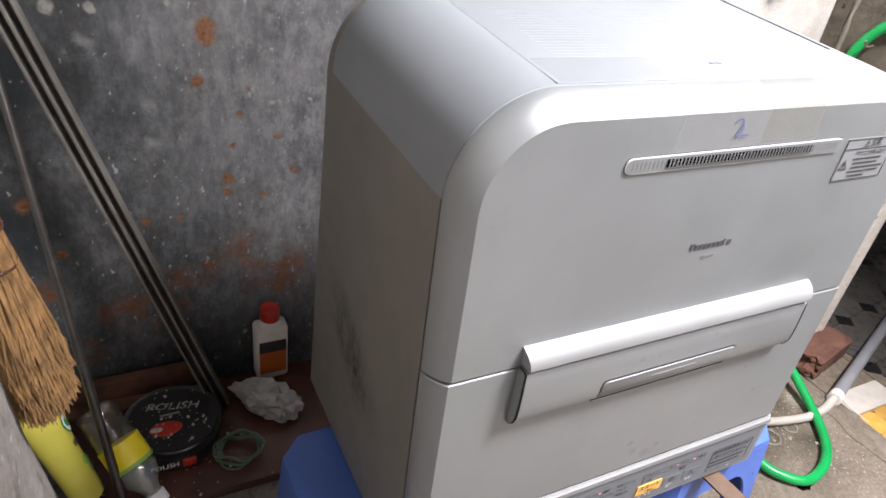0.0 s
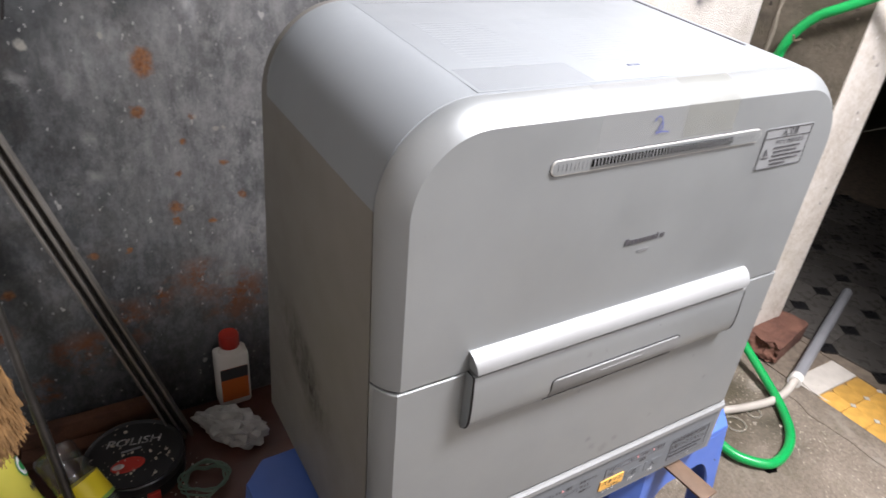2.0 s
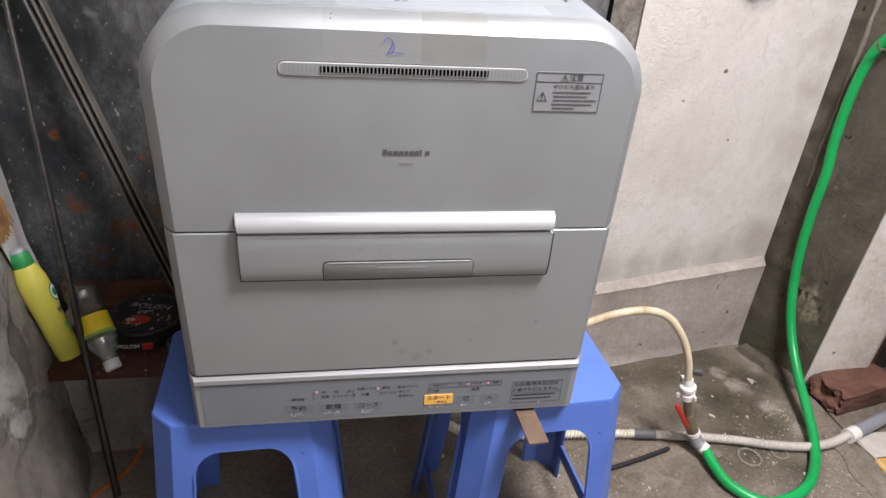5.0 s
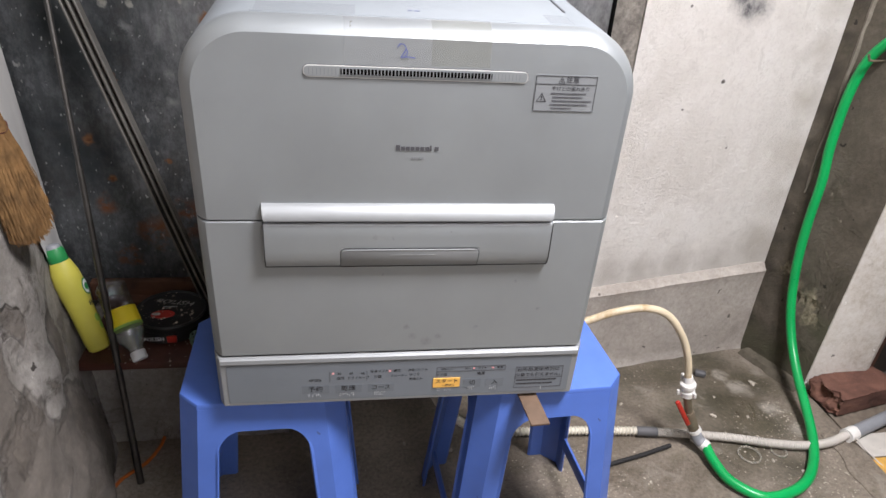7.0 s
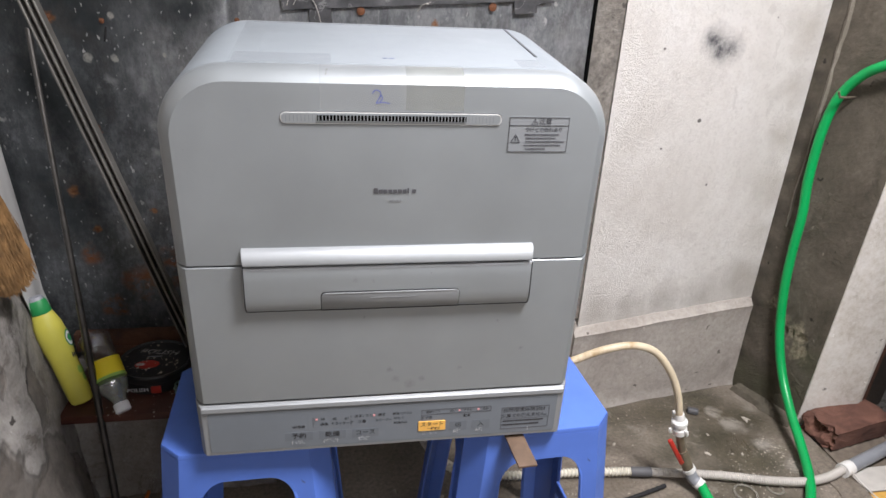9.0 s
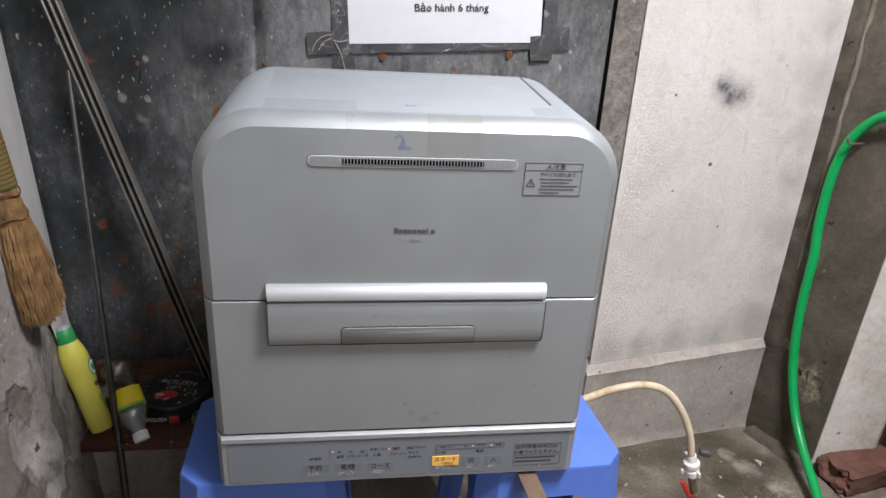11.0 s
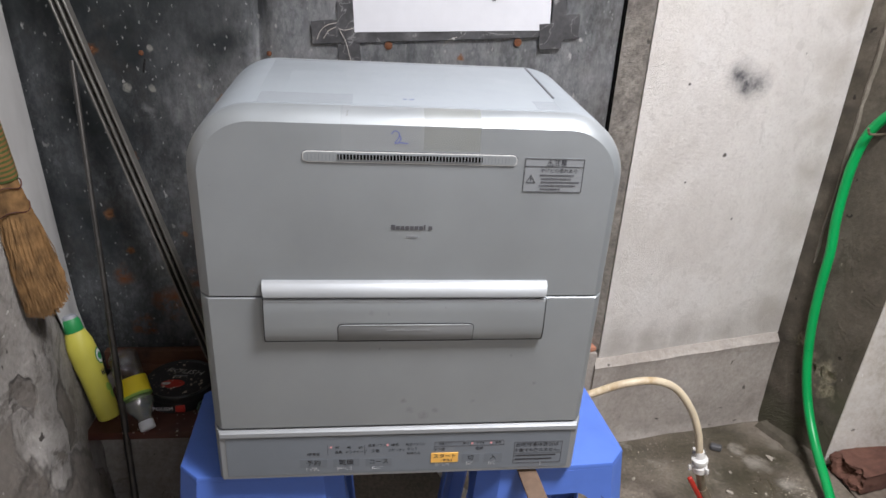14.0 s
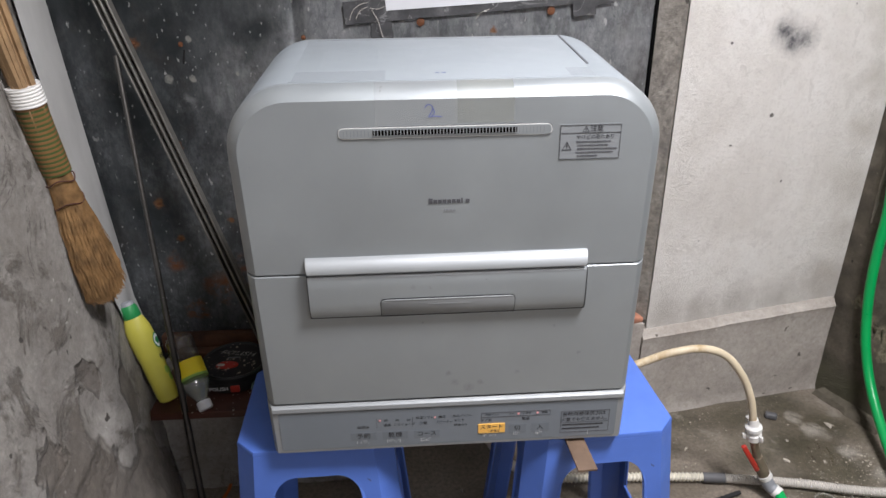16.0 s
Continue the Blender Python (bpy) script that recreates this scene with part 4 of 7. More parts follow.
def fillet_strip(x0, x1, z_low, proud=0.0006):
    """A film lying on the door's top edge, following its rounding."""
    bm = bmesh.new()
    line = [(-proud, z_low), (-proud, (z_low + ZT - 0.0175) / 2)]
    for inset, back in roll_profile()[::-1]:
        line.append((back - proud, ZT - inset + proud))
    rows = [[bm.verts.new((x, y, z)) for y, z in line] for x in (x0, (x0 + x1) / 2, x1)]
    for a, b in zip(rows, rows[1:]):
        for i in range(len(line) - 1):
            bm.faces.new((a[i], a[i + 1], b[i + 1], b[i]))
    return bm


def rounded_rect(x0, z0, x1, z1, r, y, deep, bm=None, seg=6):
    bm = bm or bmesh.new()
    pts = []
    for cx, cz, a0 in ((x1 - r, z1 - r, 0), (x0 + r, z1 - r, 90), (x0 + r, z0 + r, 180), (x1 - r, z0 + r, 270)):
        for k in range(seg + 1):
            a = radians(a0 + 90 * k / seg)
            pts.append((cx + r * math.cos(a), cz + r * math.sin(a)))
    f = [bm.verts.new((x, y, z)) for x, z in pts]
    b = [bm.verts.new((x, y + deep, z)) for x, z in pts]
    n = len(pts)
    for i in range(n):
        bm.faces.new((f[i], f[(i + 1) % n], b[(i + 1) % n], b[i]))
    bm.faces.new(f[::-1]), bm.faces.new(b)
    return bm


def frame_lines(x0, z0, x1, z1, w, y):
    return [(x0, z0, x1, z0 + w), (x0, z1 - w, x1, z1), (x0, z0 + w, x0 + w, z1 - w), (x1 - w, z0 + w, x1, z1 - w)]


def triangle_sign(name, cx, cz, h, y, parent):
    bm = bmesh.new()
    w = h * 0.58
    outer = [(cx - w, cz - h / 2), (cx + w, cz - h / 2), (cx, cz + h / 2)]
    c = Vector((cx, cz - h * 0.17))
    inner = [tuple(c + (Vector(p) - c) * 0.74) for p in outer]
    o = [bm.verts.new((x, y, z)) for x, z in outer]
    n = [bm.verts.new((x, y, z)) for x, z in inner]
    for i in range(3):
        j = (i + 1) % 3
        bm.faces.new((o[i], o[j], n[j], n[i]))
    box((cx - h * 0.05, y - 0.0002, cz - h * 0.16), (cx + h * 0.05, y, cz + h * 0.18), bm=bm)
    box((cx - h * 0.05, y - 0.0002, cz - h * 0.32), (cx + h * 0.05, y, cz - h * 0.22), bm=bm)
    return part(name, bm, M["ink"], parent, smooth=False)


def pen_line(name, pts, width, y, parent, material):
    """A hand-drawn stroke in the plane of the door."""
    bm = bmesh.new()
    line = smooth_path([(x, y, z) for x, z in pts], 6)
    left, right = [], []
    for k, p in enumerate(line):
        way = (line[min(k + 1, len(line) - 1)] - line[max(k - 1, 0)]).normalized()
        side = Vector((-way.z, 0, way.x)) * width / 2
        left.append(bm.verts.new(p + side)), right.append(bm.verts.new(p - side))
    for i in range(len(line) - 1):
        bm.faces.new((left[i], left[i + 1], right[i + 1], right[i]))
    return part(name, bm, material, parent, smooth=False)


def dishwasher():
    d = tagged(empty("dishwasher"), "silver-grey countertop dishwasher standing on two blue plastic stools", "dishwasher")
    part("upper_door", arched_shell(ZS + 0.0018, 0.0, SEAM_Y + 0.0005, roll_profile()), M["silver"], d, angle=28)
    part("lower_door", slab_round_sides(ZC + 0.003, ZS - 0.0010, 0.0, SEAM_Y + 0.0005, roll_profile(0.0150), lip=0.0013), M["silver"], d, angle=28)
    part("inner_frame", arched_shell(ZB + 0.004, 0.012, 0.06, [(0.006, 0.002), (0.008, 0.0)], ZT - 0.002, 0.0045), M["dark"], d, "black gap behind the panels")
    # control panel: a pale rim, a bright sloping top edge and a grey face set into it
    cp = part("control_panel", slab_round_sides(ZB, ZC, 0.0, 0.044, roll_profile(0.010), 0.0005), M["panel_rim"], d, "pale silver panel with printed buttons")
    part("panel_top", sweep_x([(0.004, 0.5335), (-0.0012, 0.5335), (-0.0032, 0.5365), (-0.0026, 0.5425), (0.002, 0.5465), (0.006, 0.546)], -0.2655, 0.2655), M["panel_rim"], cp)
    part("panel_face", rounded_rect(-0.2585, 0.4635, 0.2585, 0.5325, 0.003, -0.0008, 0.002), M["control"], cp, "grey face of the control panel")
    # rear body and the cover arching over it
    body = part("body", arched_shell(ZB + 0.004, SEAM_Y + 0.0062, DEPTH - 0.004, [(0.0008, 0.0015), (0.0016, 0.0)], ZT - 0.0025, warp=body_warp), M["silver_side_shaded"], d)
    part("seam_core", arched_shell(ZB + 0.004, SEAM_Y + 0.0008, SEAM_Y + 0.0066, [(0.0002, 0.0004), (0.0006, 0.0)], ZT - 0.001, 0.0045), M["dark"], body, "dark gap behind the door")
    part("rear_lip", arched_shell(ZB + 0.004, SEAM_Y + 0.0030, SEAM_Y + 0.0042, [(0.0002, 0.0004), (0.0006, 0.0)], ZT - 0.001, 0.0022), M["silver_side_shaded"], body, "thin grey lip in the side gap")
    cover = bmesh.new()
    rows = []
    for y, off in ((0.0268, 0.0020), (0.0278, 0.0006), (0.06, 0.0), (0.12, 0.0), (0.20, 0.0), (0.27, 0.0), (DEPTH - 0.030, 0.0), (DEPTH - 0.018, 0.0012), (DEPTH - 0.008, 0.0045), (DEPTH - 0.002, 0.0100)):
        rows.append([cover.verts.new(body_warp((x, y, z))) for x, z in cover_outline(0.9305, off - 0.0004)])
    inner = [cover.verts.new(body_warp((x, 0.0268, z))) for x, z in cover_outline(0.9305, 0.012)]
    tail = [cover.verts.new(body_warp((x, DEPTH - 0.002, z))) for x, z in cover_outline(0.935, 0.022)]
    rows = [inner] + rows + [tail]
    for a, b in zip(rows, rows[1:]):
        for i in range(len(a) - 1):
            cover.faces.new((a[i], a[i + 1], b[i + 1], b[i]))
    cv = part("cover", cover, M["cover"], d, "pale silver cover over the top and upper sides")
    # the flat field on top, its ribs, the slot beside it and the dull marks that tape has left
    flat = Matrix.Translation((0, SEAM_Y, ZT)) @ Matrix.Rotation(math.atan(RISE_BACK), 4, "X")
    part("top_field", box((-0.196, 0.004, -0.003), (0.1915, 0.246, 0.0007), 0.0004, m=flat), M["cover_field"], cv)
    part("top_slot", box((0.1938, 0.066, -0.001), (0.1966, 0.248, 0.0013), m=flat), M["grey_ink"], cv, "dark narrow slot")
    part("rear_line", box((-0.185, 0.2405, 0.0006), (0.188, 0.2417, 0.0009), m=flat), M["grey_line"], cv)
    for x0, x1, n, y0 in ((-0.165, -0.088, 20, 0.045), (-0.052, 0.062, 20, 0.050)):
        ribs = bmesh.new()
        for k in range(n):
            y = y0 + k * 0.0066
            box((x0, y, 0.0004), (x1, y + 0.0022, 0.00080), bm=ribs, m=flat)
        part("top_ribs", ribs, M["cover_field"], cv, smooth=False)
    for x0, x1, y1 in ((-0.192, -0.076, 0.050), (0.160, 0.1905, 0.045)):
        part("tape_residue", box((x0, 0.006, 0.0006), (x1, y1, 0.0010), m=flat), M["tape_dull"], cv, "dull patch left by tape")
    for x, w in ((-0.012, 0.005), (-0.004, 0.006)):
        part("pen_mark", box((x, 0.0330, 0.0006), (x + w, 0.0362, 0.0012), m=flat), M["pen_faded"], cv, "smudged faded pen mark")
    # exhaust vent
    vy = -0.0014
    vent = part("vent", rounded_rect(-0.1365, 0.9495, 0.1315, 0.9635, 0.0065, vy, 0.006), M["vent_white"], d, "yellowed white vent strip")
    part("vent_outline", rounded_rect(-0.1373, 0.9487, 0.1323, 0.9643, 0.0072, -0.0003, 0.003), M["grey_ink"], vent, "thin dark outline")
    part("vent_field", rounded_rect(-0.1353, 0.9505, 0.1303, 0.9626, 0.0049, vy - 0.0004, 0.002), M["silver"], vent)
    part("vent_opening", box((-0.0935, vy - 0.0016, 0.9538), (0.0865, vy + 0.002, 0.9603)), M["hole"], vent, "black air slots")
    slat = None
    for k in range(44):
        x = -0.0935 + 0.18 * (k + 0.5) / 44
        if slat is None:
            slat = part("slat", box((-0.00060, vy - 0.0020, 0.9536), (0.00060, vy - 0.0012, 0.9605)), M["grey_line"], vent, smooth=False)
            slat.location.x = x
        else:
            s2 = new("slat", slat.data)
            s2.parent, s2.location.x = vent, x
    for sx in (-1, 1):
        for k in range(8):
            x = -0.130 + k * 0.0044 if sx < 0 else 0.0895 + k * 0.0044
            part("slat_line", box((x, vy - 0.0007, 0.9530), (x + 0.0006, vy, 0.9602)), M["grey_line"], vent, smooth=False)
    # warning sticker
    st = part("warning_sticker", rounded_rect(0.1415, 0.9155, 0.2205, 0.961, 0.002, -0.0005, 0.0008), M["sticker"], d, "grey warning sticker with black print")
    sy = -0.0007
    bars("sticker_border", frame_lines(0.1422, 0.9162, 0.2198, 0.9603, 0.0004, sy) + [(0.1425, 0.9498, 0.2195, 0.9502)], sy, M["ink"], st)
    lettering("sticker_title", "注意", 0.0085, (0.1885, sy - 0.0003, 0.9550), M["ink"], st)
    triangle_sign("warning_triangle", 0.1745, 0.9550, 0.0082, sy - 0.0003, st)
    lettering("sticker_line", "やけどの恐れあり", 0.0062, (0.1875, sy - 0.0003, 0.9445), M["ink"], st)
    triangle_sign("warning_triangle", 0.1512, 0.9335, 0.0115, sy - 0.0003, st)
    small = []
    for k, (a, b) in enumerate(((0.163, 0.208), (0.165, 0.204), (0.165, 0.217), (0.163, 0.212), (0.165, 0.193))):
        small += word_bars(a, b, 0.9385 - k * 0.0046, 0.0019, k, 0.0008, 0.0017)
    bars("sticker_print", small, sy, M["grey_ink"], st)
    # the maker's mark and type number, as plain shapes
    tall = (0, 7)
    bars("maker_mark", [(-0.026 + k * 0.00606, 0.8612, -0.026 + k * 0.00606 + (0.0022 if k == 7 else 0.0050), 0.8682 if k in tall else 0.8664) for k in range(9)], -0.0004, M["grey_ink"], d)
    bars("type_mark", word_bars(-0.006, 0.010, 0.8515, 0.0028, 8, 0.0007, 0.002), -0.0004, M["grey_line"], d)
    # old tape and pen figure on the door's top edge
    part("tape_strip", fillet_strip(0.012, 0.083, 0.9665), M["tape_film"], d, "old greenish clear tape")
    part("tape_strip", fillet_strip(-0.090, 0.012, 0.9655), M["tape_pale"], d, "pale mark left by tape")
    pen_line("pen_figure", [(-0.0285, 0.9865), (-0.025, 0.9905), (-0.0205, 0.9895), (-0.0185, 0.9855), (-0.0215, 0.979), (-0.0235, 0.9752), (-0.017, 0.9762), (-0.0075, 0.9752)], 0.0011, -0.0012, d, M["blue_ink"])
    pen_line("pen_figure", [(-0.0185, 0.9855), (-0.0165, 0.981), (-0.0195, 0.9765)], 0.0010, -0.0012, d, M["blue_ink"])
    # handle: a bright bar above, a curved grip panel with a pull flap below
    part("handle_bar", sweep_x([(0.004, 0.7680), (-0.0105, 0.7680), (-0.0135, 0.7686), (-0.0150, 0.7704), (-0.0148, 0.7745), (-0.0125, 0.7800), (-0.0080, 0.7852), (-0.0030, 0.7882), (0.004, 0.7895)], -0.1935, 0.1895, 0.0030), M["silver_light"], d, "bright silver handle bar")
    part("handle_gap", box((-0.187, -0.0085, 0.7640), (0.184, 0.004, 0.7682)), M["dark"], d, "black gap under the handle bar")
    full = [(0.004, 0.7650), (-0.0090, 0.7650), (-0.0110, 0.7642), (-0.0118, 0.7620), (-0.0126, 0.7450), (-0.0130, 0.7250), (-0.0124, 0.7120), (-0.0100, 0.7045), (-0.0068, 0.7003), (-0.0048, 0.6990), (0.004, 0.699)]
    gp = sweep_x(full, -0.1915, -0.0955)
    sweep_x(full, 0.0905, 0.1885, bm=gp)
    sweep_x(full[:5] + [(-0.0129, 0.7298), (-0.0122, 0.7292), (0.004, 0.7292)], -0.0955, 0.0905, bm=gp)
    for cx, side in ((-0.0955, 1), (0.0905, -1)):
        bend = [(cx, 0.7294), (cx, 0.7236)] + [(cx + side * 0.0058 * (1 - math.cos(a)), 0.7236 + 0.0058 * math.sin(a)) for a in (math.pi / 2 * k / 6 for k in range(1, 7))]
        near, far = [[gp.verts.new((x, yy, z)) for x, z in bend] for yy in (-0.0128, 0.002)]
        for k in range(len(bend)):
            n = (k + 1) % len(bend)
            gp.faces.new((near[k], near[n], far[n], far[k]))
        gp.faces.new(near[::-1])
    g = part("grip_panel", gp, M["silver"], d)
    # black strips drawn in for the shadow lines at the panel's ends and foot
    for x0, x1, c0, c1 in ((-0.1926, -0.1914, -0.1936, -0.1925), (0.1884, 0.1896, 0.1895, 0.1906)):
        part("grip_gap", sweep_x([(a - 0.0005 if a < 0 else a, z - 0.0004 if z < 0.72 else z) for a, z in full], x0, x1), M["dark"], g, "thin black strip for the shade line at the panel's end")
        part("end_cap", sweep_x([(a * 0.9, z) for a, z in full], c0, c1), M["silver"], g)
    for x0, x1 in ((-0.1930, -0.0955), (0.0905, 0.1900)):
        part("grip_foot", box((x0, -0.0044, 0.6974), (x1, 0.0005, 0.6991)), M["dark"], g, "thin black strip for the shade under the panel")
    part("grip_rim", sweep_x([(-0.0085, 0.7655), (-0.0114, 0.7649), (-0.0124, 0.7622), (-0.0110, 0.7622)], -0.1912, 0.1882), M["silver_light"], g)
    # the flap curves back toward its foot, with rounded upper corners
    def flap_at(z):
        t = (0.7282 - z) / 0.0292
        return -0.0130 + 0.0085 * t ** 3.2

    def flap_shape(grow, out):
        bm, rows, r = bmesh.new(), [], 0.0055 + grow
        top = 0.7282 + grow
        for k in range(15):
            z = top - (top - 0.6990) * (k / 14) ** 1.4
            drop = top - z
            cut = r - math.sqrt(max(0.0, r * r - (r - drop) ** 2)) if drop < r else 0.0
            a, b = -0.0946 - grow + cut, 0.0896 + grow - cut
            y = flap_at(min(z, 0.7282)) - out
            rows.append([bm.verts.new(v) for v in ((a, 0.002, z), (a, y + 0.0004, z), (a + 0.0006, y, z), (b - 0.0006, y, z), (b, y + 0.0004, z), (b, 0.002, z))])
        for a, b in zip(rows, rows[1:]):
            for i in range(5):
                bm.faces.new((a[i], a[i + 1], b[i + 1], b[i]))
        bm.faces.new(rows[0][::-1]), bm.faces.new(rows[-1])
        return bm
    part("flap_outline", flap_shape(0.0011, 0.0006), M["dark"], g, "thin black gap round the pull flap")
    flap = flap_shape(0.0, 0.0014)
    fl = part("grip_flap", flap, M["silver_dull"], g, "dull grey pull flap")
    part("flap_rim", box((-0.0890, -0.0151, 0.7266), (0.0840, -0.0128, 0.7283), 0.0006, 2), M["silver_light"], fl)
    part("flap_line", box((-0.030, -0.0147, 0.7196), (0.030, -0.0120, 0.7202)), M["silver_light"], fl)
    # black strip drawn in for the shadow below the flap
    part("flap_foot", box((-0.0955, -0.0064, 0.6978), (0.0905, 0.0005, 0.6992)), M["dark"], g, "thin black strip for the shade under the flap")
    part("flap_edge", box((-0.0960, -0.0070, 0.6962), (0.0910, -0.0005, 0.6979), 0.0004, 1), M["silver_light"], g)
    # printed buttons
    y = -0.0010
    for (x0, z0, x1, z1), s, size in (((-0.1535, 0.4765, -0.1135, 0.4915), "予約", 0.0110), ((-0.1045, 0.4762, -0.0655, 0.4912), "乾燥", 0.0110), ((-0.0560, 0.4758, -0.0170, 0.4908), "コース", 0.0100), ((0.0905, 0.4770, 0.1175, 0.4935), "切", 0.0100), ((0.1255, 0.4768, 0.1535, 0.4933), "入", 0.0100)):
        b = bars("button", [(x0, z0, x1, z1)], y, M["button_grey"], cp, 0.0003, "slightly darker printed button")
        lettering("button_label", s, size, ((x0 + x1) / 2, y - 0.0006, (z0 + z1) / 2 + 0.0005), M["ink"], b)
    sb = part("start_button", rounded_rect(0.043, 0.4795, 0.0845, 0.4968, 0.001, -0.0022, 0.002), M["start_button"], cp, "orange start button")
    lettering("button_label", "スタート", 0.0090, (0.0638, -0.0025, 0.4912), M["ink"], sb)
    lettering("button_label", "一時停止", 0.0050, (0.0668, -0.0025, 0.4833), M["ink"], sb)
    for s, size, x, z in (("30", 0.0052, -0.0985, 0.5125), ("45", 0.0052, -0.0810, 0.5120), ("60", 0.0052, -0.0640, 0.5115), ("送風", 0.0048, -0.0965, 0.5035), ("ドライキープ", 0.0046, -0.0705, 0.5032), ("4時間後", 0.0046, -0.1335, 0.5010),
                          ("低温ソフト", 0.0046, -0.0390, 0.5145), ("少量", 0.0052, -0.0415, 0.5040), ("標準", 0.0050, -0.0125, 0.5140), ("スピーディ", 0.0044, -0.0095, 0.5045), ("高温パワフル", 0.0042, 0.0185, 0.5145), ("ゆとり", 0.0046, 0.0140, 0.5060), ("乾燥のみ", 0.0044, 0.0160, 0.4975), ("ドア開", 0.0046, 0.0555, 0.5030), ("電源", 0.0052, 0.1165, 0.5030)):
        lettering("panel_word", s, size * 1.18, (x, y - 0.0003, z), M["ink"], cp)
    bars("panel_outline", frame_lines(0.0475, 0.5090, 0.1545, 0.5178, 0.0005, y), y, M["grey_ink"], cp)
    for line in ((0.0475, 0.4990, 0.0480, 0.5090), (-0.1125, 0.4985, -0.1120, 0.5170), (-0.0580, 0.4985, -0.0575, 0.5160)):
        bars("panel_line", [line], y, M["grey_ink"], cp)
    lettering("panel_word", "除菌ミスト", 0.0044, (0.0650, y - 0.0003, 0.5135), M["ink"], cp)
    lettering("panel_word", "洗い", 0.0046, (0.0950, y - 0.0003, 0.5135), M["ink"], cp)
    lettering("panel_word", "すすぎ", 0.0046, (0.1180, y - 0.0003, 0.5135), M["ink"], cp)
    lettering("panel_word", "乾燥", 0.0046, (0.1455, y - 0.0003, 0.5135), M["ink"], cp)
    for x, z in ((-0.1075, 0.5130), (-0.0235, 0.5142), (0.1050, 0.5136), (0.1345, 0.5136)):
        part("indicator", box((x - 0.0016, y - 0.0006, z - 0.0016), (x + 0.0016, y, z + 0.0016), 0.0004, 1), M["pink_lamp"], cp, "pink indicator lamp")
    nb = bars("notice", frame_lines(0.1715, 0.4725, 0.2475, 0.5130, 0.0005, y) + [(0.1718, 0.4915, 0.2472, 0.4918)], y, M["grey_ink"], cp)
    lettering("notice_line", "台所用液体洗剤は", 0.0078, (0.2075, y - 0.0003, 0.5070), M["ink"], nb, stretch=1.1)
    lettering("notice_line", "少量でも使えません。", 0.0074, (0.2105, y - 0.0003, 0.4968), M["ink"], nb, stretch=1.05)
    bars("notice_print", word_bars(0.1745, 0.2400, 0.4870, 0.0022, 31, 0.0006, 0.004) + word_bars(0.1745, 0.2330, 0.4800, 0.0022, 32, 0.0006, 0.004), y, M["ink"], nb)
    r = random.Random(5)
    for x0, n, z in ((-0.144, 7, 0.4705), (-0.098, 8, 0.4700), (-0.046, 6, 0.4700), (0.050, 8, 0.4725), (0.098, 4, 0.4725), (0.133, 4, 0.4722), (0.215, 1, 0.468)):
        dots = bmesh.new()
        for k in range(n):
            for dz in (0, 0.0022, 0.0044):
                if r.random() < 0.55 or k == 0:
                    xx = x0 + k * 0.0028
                    box((xx, y - 0.0009, z + dz), (xx + 0.0010, y, z + dz + 0.0010), bm=dots)
        part("raised_dots", dots, M["dot_grey"], cp, "pale raised dots", smooth=False)
    # scuffs on the side, and rubber feet
    sc = bmesh.new()
    corners = [(-half_width(z) - 0.0006, y, z) for y, z in ((0.09, 0.57), (0.31, 0.57), (0.31, 0.73), (0.09, 0.73))]
    sc.faces.new([sc.verts.new(c) for c in corners])
    part("side_scuff", sc, M["scuff"], body, "grey scuff marks", smooth=False)
    for x in (-0.2, 0.2):
        for yy in (0.05, 0.23):
            part("foot", lathe([(0.016, ZB - 0.010), (0.018, ZB - 0.008), (0.018, ZB + 0.008)], 16, m=Matrix.Translation((x, yy, 0))), M["dark"], d)
    part("base_pan", box((-0.245, 0.012, ZB - 0.006), (0.245, DEPTH - 0.03, ZB + 0.006), 0.003), M["dark"], d)
    return d


M["cover"] = plain("cover_paint", (0.275, 0.304, 0.328), 0.60, 0.15, 0.03, 6.0, 0.05, 900.0)
M["cover_field"] = plain("cover_field_paint", (0.29, 0.319, 0.343), 0.55, 0.15, 0.03, 6.0, 0.05, 900.0)
M["tape_dull"] = film("dull_tape_mark", (0.27, 0.29, 0.305), 0.14)
M["button_grey"] = plain("button_print", (0.165, 0.186, 0.210), 0.5, 0.2, 0.04, 12.0, 0.05, 700.0)
M["pen_faded"] = plain("faded_pen", (0.13, 0.15, 0.24), 0.5, 0, 0.3, 300.0)
M["dot_grey"] = plain("pale_raised_dots", (0.42, 0.43, 0.44), 0.5, 0, 0.05)
M["grey_line"] = plain("faint_print", (0.22, 0.23, 0.24), 0.5, 0, 0.05)
M["silver_dull"] = plain("dull_silver", (0.235, 0.245, 0.25), 0.5, 0.3, 0.05, 12.0, 0.08, 700.0)
washer = dishwasher()

# ---- stools ----
SEAT_Z = 0.447


